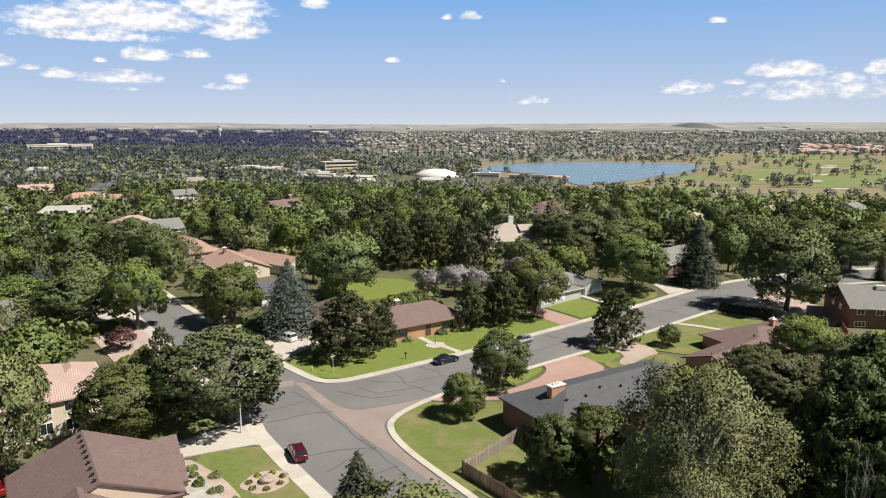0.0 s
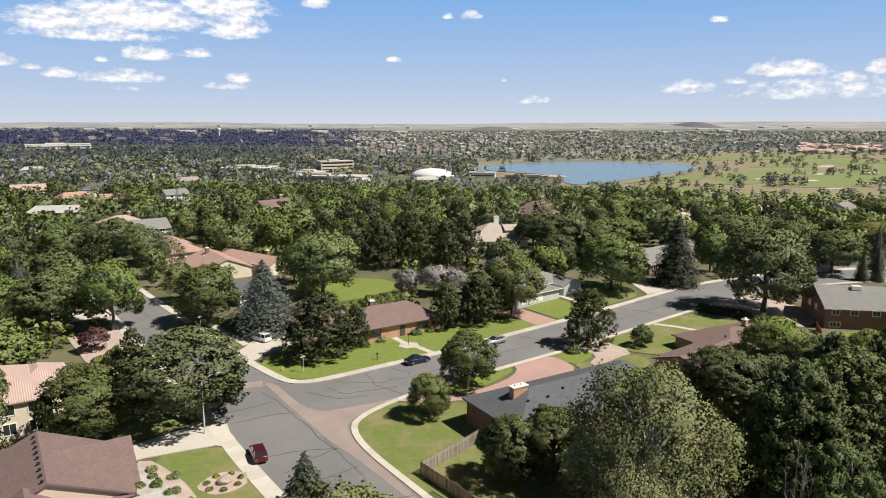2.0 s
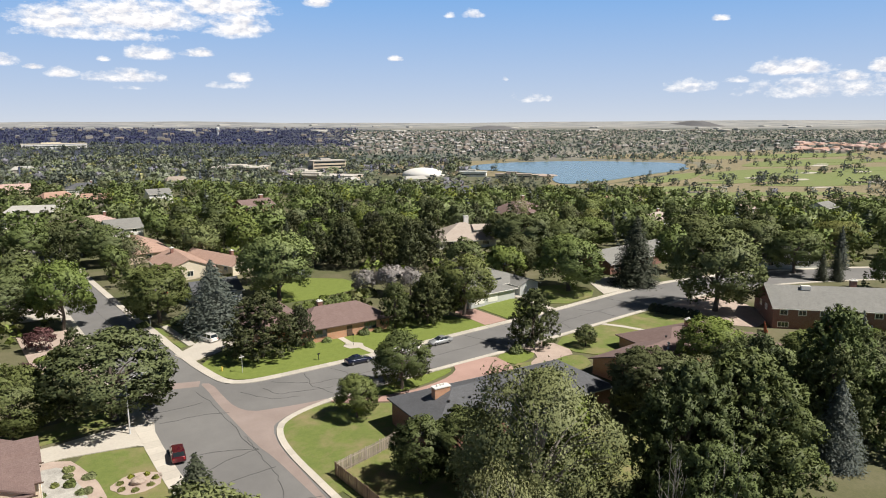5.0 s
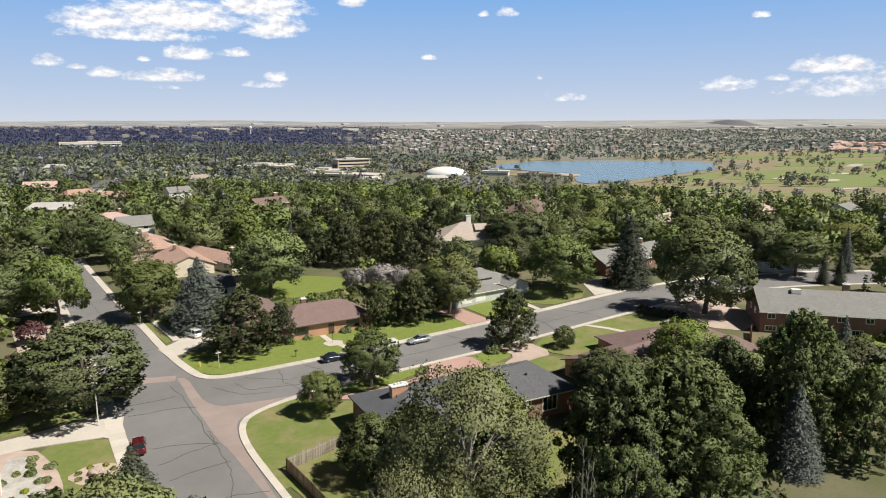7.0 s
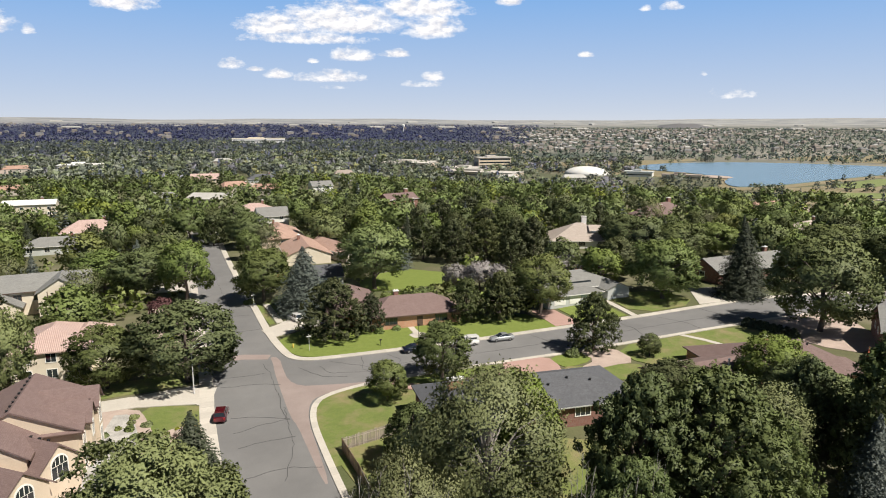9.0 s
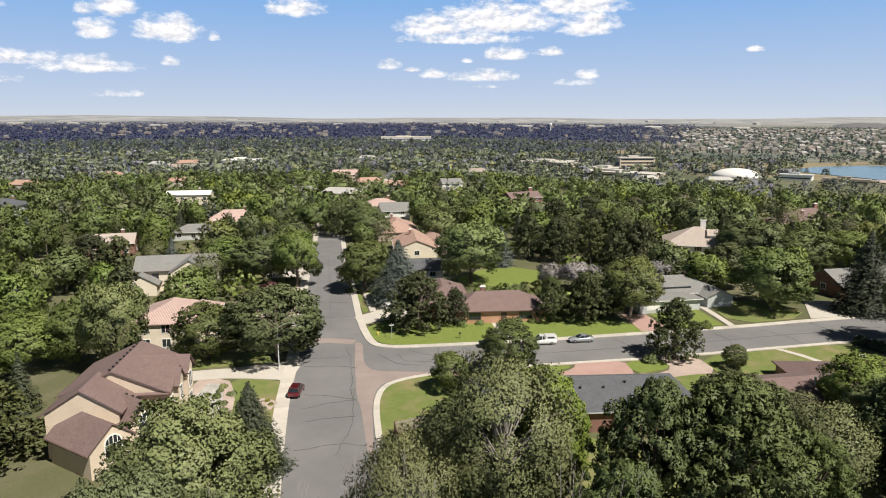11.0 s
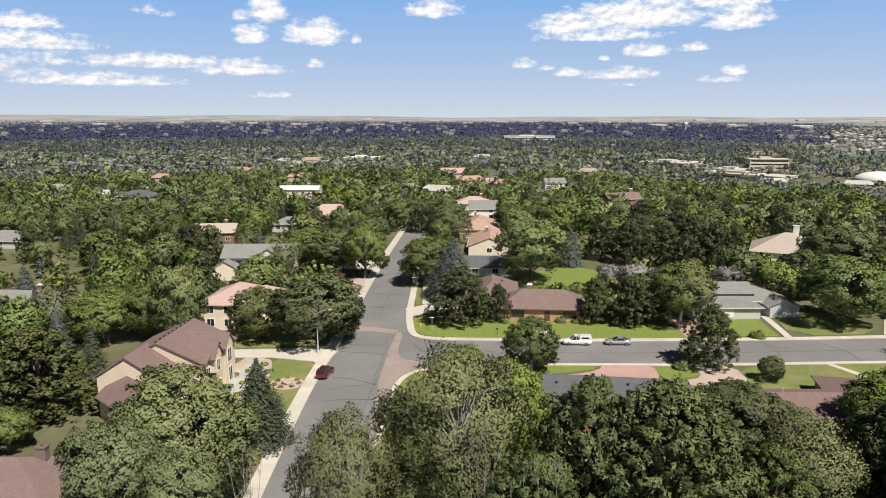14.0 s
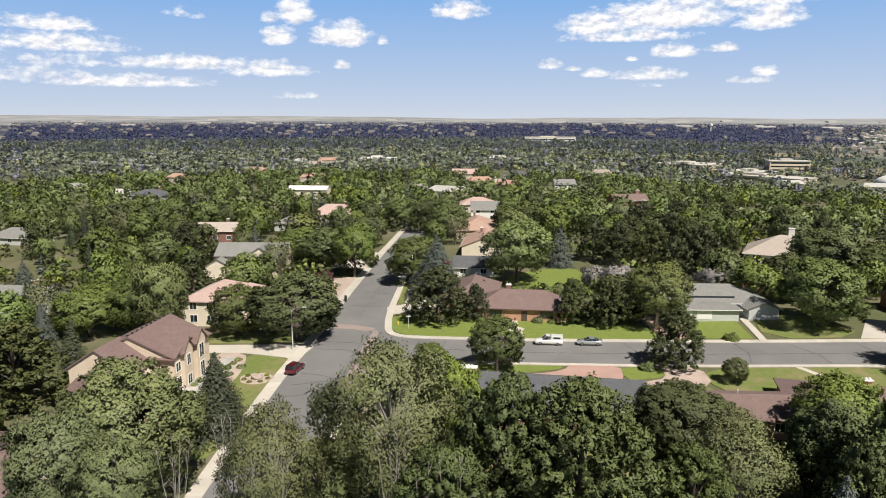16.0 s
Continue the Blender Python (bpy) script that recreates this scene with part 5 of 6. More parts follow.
for i in range(9):
    part("roof_vent", boxes((-0.11, 0.11, -0.11, 0.11, -0.1, 0.2), (-0.17, 0.17, -0.17, 0.17, 0.2, 0.25)), M_DARK, ha).matrix_basis = pose(-0.6, -1.0 + 1.45 * i, 9.3)
bm = bmesh.new()
low = [bm.verts.new(p) for p in ((2.6, 5.9, 8.42), (3.0, 7.0, 8.13), (4.9, 6.3, 8.32))]
top = [bm.verts.new(v.co + Vector((0, 0, 0.12))) for v in low]
bm.faces.new(top)
for k in range(3):
    bm.faces.new((low[k], low[(k + 1) % 3], top[(k + 1) % 3], top[k]))
bmesh.ops.recalc_face_normals(bm, faces=bm.faces)
part("roof_light", bm, M_WHITE, ha, "white three-cornered roof light")
# peach tiled house
hj = house("peach stucco two-storey house with a tiled roof", 0, 109, 2, [(-0.2, 2.0, 90, 14.5, 11.5, 5.6, 2.6, "hip"), (4.6, 4.6, 90, 9, 6.5, 5.4, 1.6, "hip")], M_TILE, M_CREAM, M_WHITE,
           row_windows(0, "W", (-3.4, 0.4, 3.6), 3.5, 1.5, 1.5) + row_windows(0, "W", (-3.4, 0.4, 3.6), 0.7, 1.5, 1.5) + row_windows(0, "S", (-6, -3), 3.4, 1.3, 1.4) + row_windows(1, "S", (-2, 2), 3.3, 1.3, 1.4) + row_windows(1, "S", (-2, 2), 0.7, 1.3, 1.4))
# half-timbered house
hk = house("cream half-timbered house with a dark roof", -13, 157, 8, [(0, 0, 0, 20, 10, 5.6, 2.8, "gable"), (4.0, -5, 90, 9, 9, 5.8, 2.9, "gable"), (-8, -5, 90, 9, 8, 3.0, 2.4, "gable")], M_SH_GREY, M_CREAM, M_TRIM,
           row_windows(1, "W", (-1.8, 1.8), 3.4, 1.3, 1.3, "trim") + row_windows(0, "S", (-5, -1), 3.2, 1.4, 1.2, "trim") + [(1, "W", 0, 0.2, 3.4, 2.2, "garage")])
for k in (-2.6, -0.9, 0.9, 2.6):
    part("timber", boxes((-0.09, 0.09, -0.05, 0.02, 0, 2.4)), M_TRIM, hk).matrix_basis = pose(4, -5, 0, 0, 0, 90) @ on_wall(9, 9, "W", k, 3.4)
# brick house on the slope to the east
hd = house("dark red brick house with a grey shingle roof", 154.6, 66.9, -42, [(0, 0, 0, 25, 14, 4.6, 3.0, "gable")], M_SH_GREY, M_BRICK, M_WHITE,
           row_windows(0, "S", (-10.5, -7, -3, 2, 7), 3.0, 1.3, 0.9) + row_windows(0, "S", (-10.5, 0, 5), 0.5, 1.9, 0.9) + row_windows(0, "W", (-2, 2), 2.8, 1.2, 1.0), base_z=4.1)
chimney(hd, 5, 1.5, 5.5, 8.6, 1.2, 0.9, M_BRICK)
part("roof_cooler", boxes((-0.9, 0.9, -0.6, 0.6, 0, 0.8)), M_WHITE, hd).matrix_basis = pose(-5, -1.2, 7.0)
# low brown house to the east
he = house("low brown-roofed ranch house among shrubs", 101.3, 68.2, 6, [(0, 0, 0, 15, 9.5, 2.8, 1.5, "gable"), (16, 1.6, -12, 22, 13, 2.8, 2.2, "hip"), (20.5, -5.5, -20, 12, 7, 2.7, 1.4, "hip")], M_SH_BROWN, M_BRICK2, M_TRIM,
           row_windows(0, "S", (-4, 1), 0.9, 2.0, 1.2, "white") + row_windows(1, "S", (-6, 0, 6), 0.9, 2.0, 1.2, "white") + row_windows(0, "N", (-4, 2), 0.9, 2.0, 1.2, "white"), vents=2)
chimney(he, 15, 1.5, 3.6, 6.0, 1.0, 0.8, M_BRICK2)
for vx, vy, vz, r, h in ((4.0, -2.0, 3.7, 0.14, 1.2), (-3.0, 1.0, 3.9, 0.09, 0.6), (13, -2.2, 4.1, 0.1, 0.7)):
    bm = bmesh.new()
    tube(bm, [(0, 0, -0.4), (0, 0, h * 0.8), (0, 0, h * 0.82), (0, 0, h)], [r, r, r * 1.6, r * 1.5], 10)
    part("flue_pipe", bm, M_STEEL, he, "grey metal flue pipe").matrix_basis = pose(vx, vy, vz)
# the white-roofed house among the trees
hf = house("pale house with a tan pyramid roof and white dormer", 139, 182, -20, [(0, 0, 0, 19, 17, 2.6, 4.4, "hip"), (6, -2, 0, 6, 6, 5.4, 1.2, "gable")], M_SH_TAN, M_WHITE, M_WHITE,
           row_windows(0, "S", (-6, 0, 6), 0.8, 2.0, 1.3) + row_windows(1, "E", (-1.5, 1.5), 3.7, 1.4, 1.2))
chimney(hf, 2, 3, 4, 8.6, 1.6, 1.2, M_WHITE, 0)
# bottom-left neighbour
hn = house("house with a brown shingle roof and small chimney", -0.5, 39.5, 8, [(0, 0, 0, 20, 13, 3.0, 3.2, "hip")], M_SH_BROWN, M_STUCCO, M_TRIM, row_windows(0, "E", (-2, 2), 0.9, 1.6, 1.3) + row_windows(0, "N", (-4, 3), 0.9, 1.6, 1.3))
chimney(hn, 5.5, 1.6, 3.5, 6.6, 1.2, 1.0, M_SH_BROWN, 1).children[0].data.materials[0] = M_SH_BROWN

# more houses up the streets: label, x, y, turn, length, width, wall height, rise, kind, roof, wall
UP_STREET = [
    ("pale terracotta-roofed house beside the street", 50.5, 193, 92, 21, 13, 3.0, 2.6, "gable", M_ORANGE, M_CREAM),
    ("long terracotta-roofed house wing", 60.5, 192, -69, 24, 7, 3.0, 1.8, "gable", M_ORANGE, M_CREAM),
    ("terracotta-roofed house with a broad hip", 44.6, 226, 94, 23, 14, 3.2, 3.2, "hip", M_ORANGE, M_STUCCO),
    ("grey-roofed two-storey house with white gables", 44, 264, 6, 12, 11, 5.0, 2.8, "gable", M_SH_GREY, M_WHITE),
    ("peach tiled house at the bend", 38, 292, 6, 16, 12, 4.0, 2.6, "hip", M_TILE, M_STUCCO),
    ("dark-roofed white cottage behind a spruce", 51, 157, 4, 11, 8, 2.8, 2.2, "gable", M_SH_CHAR, M_WHITE),
    ("white-walled two-storey house in trees", 80, 408, 10, 13, 10, 5.4, 2.4, "gable", M_SH_GREY, M_WHITE),
    ("brick house with a tall chimney", 110, 324, 20, 18, 10, 4.6, 2.6, "gable", M_SH_BROWN, M_BRICK),
    ("grey-roofed house among dark pines", 101, 270, 10, 12, 9, 3.0, 2.0, "hip", M_SH_GREY, M_SIDING),
    ("tan-roofed house with a broad gable", -22, 262, 5, 20, 12, 3.4, 3.6, "hip", M_TILE, M_STUCCO),
    ("grey-roofed low house with pale siding", -28, 236, 5, 20, 10, 3.0, 2.2, "hip", M_SH_GREY, M_SIDING),
    ("long white two-storey building", -62, 340, 4, 22, 10, 6.0, 1.6, "gable", M_WHITE, M_CREAM),
    ("brick house with a tan roof", -50, 208, 10, 15, 10, 4.2, 2.4, "gable", M_SH_TAN, M_BRICK),
    ("grey-roofed house with roof panels", -54, 113, 4, 20, 12, 2.9, 2.6, "gable", M_SH_GREY, M_SIDING),
    ("grey-roofed house among spruces", -119, 192, 0, 18, 11, 2.9, 2.6, "hip", M_SH_GREY, M_SIDING),
    ("blue-grey two-storey house in trees", -137, 306, 0, 18, 12, 5.4, 2.6, "hip", M_SH_CHAR, M_SIDING),
    ("grey-roofed ranch house behind a tall spruce", 160, 127, 8, 32, 11, 3.0, 2.6, "gable", M_SH_GREY, M_BRICK),
    ("grey-roofed house with pale siding", 196, 104, -25, 18, 11, 3.0, 2.4, "hip", M_SH_GREY, M_SIDING),
    ("pink tiled house beyond the trees", 250, 240, 10, 16, 12, 2.6, 2.6, "hip", M_TILE, M_STUCCO),
    ("brown-roofed brick house with a large chimney", 226, 264, 20, 22, 13, 3.2, 3.4, "hip", M_SH_BROWN, M_BRICK),
    ("dark blue-roofed house with white gable", 260, 374, -15, 20, 12, 4.2, 3.4, "gable", M_SH_CHAR, M_CREAM),
    ("grey gabled house in tall trees", 268, 440, 5, 20, 12, 4.0, 3.2, "gable", M_SH_GREY, M_SIDING),
    ("brown-roofed orange brick house in trees", 206, 240, 0, 18, 12, 3.0, 2.8, "hip", M_SH_BROWN, M_BRICK2),
    ("pale-roofed house half hidden in trees", 236, 184, 15, 18, 11, 3.0, 2.2, "hip", M_SH_TAN, M_SIDING),
    ("grey-walled house at the course's edge", 346, 177, 10, 14, 10, 5.0, 2.2, "gable", M_SH_GREY, M_SIDING),
    ("pink-roofed house in trees", 329, 210, 0, 14, 11, 3.0, 2.6, "hip", M_TILE, M_STUCCO),
    ("peach gabled house in dense trees", 10, 470, 0, 18, 12, 5.0, 3.0, "gable", M_TILE, M_STUCCO),
    ("dark-roofed house in dense trees", 48, 477, 0, 20, 12, 4.0, 3.0, "hip", M_SH_CHAR, M_SIDING),
    ("tan-roofed low house in dense trees", 32, 420, 0, 18, 10, 3.2, 2.0, "gable", M_SH_TAN, M_SIDING),
]
for label, x, y, turn, L, W, wh, rise, kind, roof, wall in UP_STREET:
    n = max(2, int(L / 5))
    holes = row_windows(0, "S", [-L / 2 + L * (i + 0.5) / n for i in range(n)], 0.9, 1.5, 1.3)
    if wh > 4.4:
        holes += row_windows(0, "S", [-L / 2 + L * (i + 0.5) / n for i in range(n)], 3.4, 1.4, 1.2)
    hh = house(label, x, y, turn, [(0, 0, 0, L, W, wh, rise, kind)], roof, wall, M_WHITE, holes + row_windows(0, "W", (0,), 0.9, 1.5, 1.3) + row_windows(0, "E", (0,), 0.9, 1.5, 1.3))
    if "chimney" in label:
        chimney(hh, L * 0.3, 1.0, wh, wh + rise + 1.6, 2.0, 1.2, M_BRICK, 1)
    elif L > 14:
        chimney(hh, L * 0.22, 1.2, wh, wh + rise + 0.9, 1.0, 0.8, M_BRICK, 1)


# ---- far buildings ----
def long_building(label, x, y, turn, L, W, h, wall, roof, floors):
    b = thing("building", x, y, float(land(x, y)), turn, label, "building", "far buildings")
    part("wall", boxes((-L / 2, L / 2, -W / 2, W / 2, -2, h)), wall, b)
    part("roof", boxes((-L / 2 - 0.6, L / 2 + 0.6, -W / 2 - 0.6, W / 2 + 0.6, h, h + 0.6), (-L * 0.2, L * 0.1, -W * 0.2, W * 0.2, h + 0.6, h + 2.4)), roof, b)
    for i in range(floors):
        z = h * (i + 0.35) / floors
        part("window_band", boxes((-L / 2 + 1, L / 2 - 1, -W / 2 - 0.12, -W / 2 + 0.1, z, z + h / floors * (0.4 if floors > 1 else 0.22))), M_WINDOW, b)
    return b


long_building("tan three-storey office block with dark window bands", 311, 722, -3, 38, 20, 10.5, M_STUCCO, M_FLAT, 3)
long_building("low tan school building with a broad flat roof", 252, 613, -47, 92, 26, 3.4, M_STUCCO, M_FLAT, 1)
long_building("low tan school wing with flat roof", 212, 716, -32, 54, 44, 4.5, M_STUCCO, M_FLAT, 1)
long_building("low tan school annexe with flat roof", 262, 668, -40, 44, 24, 3, M_STUCCO, M_FLAT, 1)
long_building("long white warehouse with flat roof", 70, 1330, 0, 96, 34, 7, M_WHITE, M_CREAM, 1)
long_building("white flat-roofed hall among trees", -104, 665, 0, 34, 20, 5, M_WHITE, M_WHITE, 1)
long_building("low white clubhouse by the lake", 398, 556, -40, 26, 12, 4.5, M_WHITE, M_SIDING, 1)
long_building("low tan clubhouse wing by the lake", 420, 520, -40, 34, 9, 3.5, M_CREAM, M_SH_TAN, 1)

dome = thing("sports_dome", 363, 594, float(land(363, 594)), -53, "large white air-supported sports dome by the lake", "dome")
bm = bmesh.new()
bmesh.ops.create_uvsphere(bm, u_segments=28, v_segments=14, radius=1)
for v in bm.verts:
    v.co = Vector((v.co.x * 23, v.co.y * 17, max(v.co.z, -0.05) * 8.0))
for f in bm.faces:
    f.smooth = True
part("shell", bm, M_WHITE, dome)
part("footing", boxes((-23.4, 23.4, -3, 3, -0.5, 0.7)), M_CONCRETE, dome)

tower = thing("water_tower", 555, 2200, float(land(555, 2200)), 0, "white water tower on the far plain", "water tower")
bm = bmesh.new()
tube(bm, [(0, 0, 0), (0, 0, 14), (0, 0, 17), (0, 0, 22), (0, 0, 24)], [1.6, 1.6, 5, 5, 2], 16)
part("tank", bm, M_WHITE, tower)


# ---- small street things ----
def street_lamp(x, y, turn):
    b = thing("street_lamp", x, y, float(land(x, y)) + 0.12, turn, "grey steel street lamp with one curved arm", "street lamp")
    bm = bmesh.new()
    tube(bm, [(0, 0, -0.3), (0, 0, 0.4), (0, 0, 7.6)], [0.14, 0.11, 0.07], 10)
    part("pole", bm, M_STEEL, b)
    bm = bmesh.new()
    tube(bm, [(0, 0, 7.5), (0.5, 0, 7.95), (1.3, 0, 8.3), (2.2, 0, 8.4)], [0.05, 0.045, 0.04, 0.04], 8)
    part("arm", bm, M_STEEL, b)
    bm = boxes((2.1, 2.95, -0.16, 0.16, 8.3, 8.45), (2.2, 2.85, -0.12, 0.12, 8.24, 8.3))
    bmesh.ops.bevel(bm, geom=bm.edges[:], offset=0.03, segments=2, affect="EDGES")
    part("lamp_head", bm, M_LAMP_HEAD, b, "pale oblong lamp head")
    return b


street_lamp(23.5, 91.2, 8)


def street_sign(x, y, turn, h=2.7):
    b = thing("street_sign", x, y, float(land(x, y)) + 0.1, turn, "street name sign on a thin steel post", "sign")
    part("post", boxes((-0.03, 0.03, -0.03, 0.03, -0.3, h)), M_STEEL, b)
    part("sign_plate", boxes((-0.45, 0.45, -0.015, 0.015, h, h + 0.2)), M_WHITE, b)
    part("sign_plate", boxes((-0.015, 0.015, -0.45, 0.45, h + 0.21, h + 0.41)), M_WHITE, b)


street_sign(43.2, 105.0, 10)
street_sign(33.9, 139.5, 20)


def mailbox(x, y, turn):
    b = thing("mailbox", x, y, float(land(x, y)) + 0.1, turn, "dark mailbox on a short post", "mailbox")
    part("post", boxes((-0.05, 0.05, -0.05, 0.05, -0.3, 1.05)), M_DARK, b)
    bm = boxes((-0.25, 0.25, -0.1, 0.1, 1.05, 1.28))
    bmesh.ops.bevel(bm, geom=[e for e in bm.edges if min(v.co.z for v in e.verts) > 1.2], offset=0.08, segments=2, affect="EDGES")
    part("box", bm, M_DARK, b)


mailbox(56.5, 103.4, 5)
hyd = thing("fire_hydrant", 40.4, 107.6, float(land(40.4, 107.6)) + 0.1, 0, "yellow fire hydrant on the lawn", "fire hydrant")
bm = bmesh.new()
tube(bm, [(0, 0, -0.1), (0, 0, 0.6), (0, 0, 0.78), (0, 0, 0.85)], [0.14, 0.13, 0.12, 0.05], 10)
tube(bm, [(-0.22, 0, 0.52), (0.22, 0, 0.52)], [0.07, 0.07], 8)
part("barrel", bm, plain("hydrant_yellow", (0.65, 0.5, 0.1), 0.5), hyd)
post = thing("lamp_post", 64.9, 107.0, float(land(64.9, 107)) + 0.14, 0, "dark garden lamp post on a round landing", "lamp post")
bm = bmesh.new()
tube(bm, [(0, 0, -0.1), (0, 0, 1.9)], [0.05, 0.035], 8)
part("pole", bm, M_DARK, post)
part("lantern", boxes((-0.13, 0.13, -0.13, 0.13, 1.9, 2.2), (-0.17, 0.17, -0.17, 0.17, 2.2, 2.26)), M_DARK, post)
rock = thing("boulder", 22.6, 76.9, float(land(22.6, 76.9)) + 0.12, 20, "rounded tan boulder in a gravel bed", "boulder")
bm = bmesh.new()
bmesh.ops.create_icosphere(bm, subdivisions=3, radius=1)
for v in bm.verts:
    v.co = v.co * (1 + 0.25 * noise.noise(v.co * 1.6))
    v.co = Vector((v.co.x * 1.0, v.co.y * 0.75, v.co.z * 0.6 + 0.3))
part("stone", bm, M_ROCK, rock)
for a in range(7):
    shrub(22.4 + 2.1 * math.cos(a * 0.9), 76.9 + 1.8 * math.sin(a * 0.9), 0.38, 0.34, "y", "small yellow-green clipped shrub in gravel", a, "rock bed shrubs")


def fence(line, h, mat, label, board=0.14, gap=0.02):
    b = thing("fence", 0, 0, 0, 0, label, "fence", "garden fences")
    pts = resample(line, board + gap)
    me = bpy.data.meshes.new("board")
    bm = boxes((-board / 2, board / 2, -0.012, 0.012, -0.1, h))
    bm.to_mesh(me)
    bm.free()
    me.materials.append(mat)
    rnd = random.Random(5)
    for p, q in zip(pts, pts[1:]):
        ob = new("board", me)
        ob.parent = b
        ob.matrix_basis = pose(p[0], p[1], float(land(*p)) + 0.05 + rnd.uniform(-0.03, 0.03), rnd.uniform(-1, 1), rnd.uniform(-1, 1), math.degrees(math.atan2(q[1] - p[1], q[0] - p[0])))
    for i, p in enumerate(resample(line, 2.4)):
        part("post", boxes((-0.06, 0.06, -0.06, 0.06, -0.3, h + 0.1)), mat, b).matrix_basis = pose(p[0], p[1], float(land(*p)) + 0.05)
    for z in (0.35, h - 0.3):
        bm = bmesh.new()
        strip(bm, offset(resample(line, 2.0), 0.05), offset(resample(line, 2.0), 0.015), z + 0.1, 0.09)
        part("rail", bm, mat, b)


fence([(57.6, 68.8), (52, 67.4), (43.6, 65.4)], 1.8, M_FENCE_GREY, "weathered grey slatted wooden fence round a garden", 0.1, 0.06)
fence([(43.6, 65.4), (44.6, 58.5), (45.6, 48)], 1.8, M_FENCE, "brown wooden board fence along the pavement")
fence([(133.5, 66.5), (138.2, 70.2)], 1.7, M_REDWOOD, "red-stained wooden fence beside a brick house")
fence([(112, 140), (121, 144)], 1.8, M_REDWOOD, "red-stained wooden garden fence")


# ---- vehicles ----
def car(label, x, y, turn, colour, style="sedan", length=4.7):
    L, W = length, 1.84
    tall = {"sedan": 1.45, "suv": 1.72, "pickup": 1.85}[style]
    hood = {"sedan": 0.95, "suv": 1.08, "pickup": 1.15}[style]
    base = thing("car" if style != "pickup" else "pickup_truck", x, y, float(land(x, y)) + 0.05, turn, label, "car" if style != "pickup" else "truck", "parked vehicles")
    mat = paint("car_paint_" + colour[0], colour[1])

    def loft(stations):
        bm = bmesh.new()
        rings = []
        for sx, z0, z1, w0, w1 in stations:
            zs = [(w0 * 0.92, z0), (w0, z0 + (z1 - z0) * 0.3), (w0, z0 + (z1 - z0) * 0.6), (w1, z1 - 0.06), (w1 - 0.1, z1)]
            ring = [(-a, z) for a, z in zs] + [(a, z) for a, z in zs[::-1]]
            rings.append([bm.verts.new((sx, a, z)) for a, z in ring])
        for a, b in zip(rings, rings[1:]):
            for k in range(len(a)):
                bm.faces.new((a[k], a[(k + 1) % len(a)], b[(k + 1) % len(a)], b[k]))
        bm.faces.new(rings[0])
        bm.faces.new(rings[-1][::-1])
        bmesh.ops.recalc_face_normals(bm, faces=bm.faces)
        for f in bm.faces:
            f.smooth = len(f.verts) == 4
        return bm

    h = L / 2
    rear = hood + (0.0 if style != "sedan" else 0.05)
    part("body", loft([(-h, 0.42, rear - 0.12, 0.78, 0.74), (-h + 0.12, 0.3, rear, 0.88, 0.82), (-h * 0.5, 0.24, rear, 0.92, 0.86), (0, 0.24, hood, 0.92, 0.86), (h * 0.45, 0.24, hood - 0.03, 0.92, 0.84), (h - 0.25, 0.26, hood - 0.2, 0.88, 0.78), (h, 0.36, hood - 0.34, 0.76, 0.66)]), mat, base)
    if style == "sedan":
        g = [(-h * 0.72, rear - 0.04, 0.76), (-h * 0.36, tall - 0.08, 0.62), (h * 0.02, tall - 0.08, 0.62), (h * 0.42, hood - 0.03, 0.76)]
    elif style == "suv":
        g = [(-h + 0.14, rear - 0.02, 0.80), (-h + 0.38, tall - 0.08, 0.68), (h * 0.06, tall - 0.08, 0.68), (h * 0.42, hood - 0.03, 0.80)]
    else:
        g = [(-h * 0.12, rear - 0.02, 0.80), (-h * 0.06, tall - 0.08, 0.68), (h * 0.2, tall - 0.08, 0.68), (h * 0.5, hood - 0.03, 0.80)]
    bm = bmesh.new()
    low = [[bm.verts.new((sx, s * 0.84, (rear if i < 2 else hood) - 0.08)) for s in (-1, 1)] for i, (sx, z, w) in enumerate(g)]
    top = [[bm.verts.new((sx, s * w, z)) for s in (-1, 1)] for sx, z, w in g]
    for i in range(3):
        bm.faces.new((top[i][0], top[i][1], top[i + 1][1], top[i + 1][0]))
        for s in (0, 1):
            bm.faces.new((low[i][s], low[i + 1][s], top[i + 1][s], top[i][s]))
    bmesh.ops.remove_doubles(bm, verts=bm.verts, dist=0.001)
    bmesh.ops.recalc_face_normals(bm, faces=bm.faces)
    part("glazing", bm, M_WINDOW, base, "dark tinted car windows")
    (ra, za, wa), (rb, zb, wb) = g[1], g[2]
    bm = boxes((ra - 0.05, rb + 0.08, -wa - 0.01, wa + 0.01, za - 0.03, za + 0.07))
    bmesh.ops.bevel(bm, geom=bm.edges[:], offset=0.03, segments=2, affect="EDGES")
    part("roof", bm, mat, base)
    bm = bmesh.new()
    for s in (-1, 1):
        for (xa, zz, ww), (xb, zc, wc) in ((g[0], g[1]), (g[2], g[3])):
            tube(bm, [(xa, s * (ww + 0.01), zz), (xb, s * (wc + 0.01), zc)], [0.035, 0.035], 5)
        mid = (ra + rb) / 2
        tube(bm, [(mid, s * 0.86, hood - 0.02), (mid, s * (wa + 0.02), za)], [0.035, 0.035], 5)
    part("pillars", bm, mat, base)
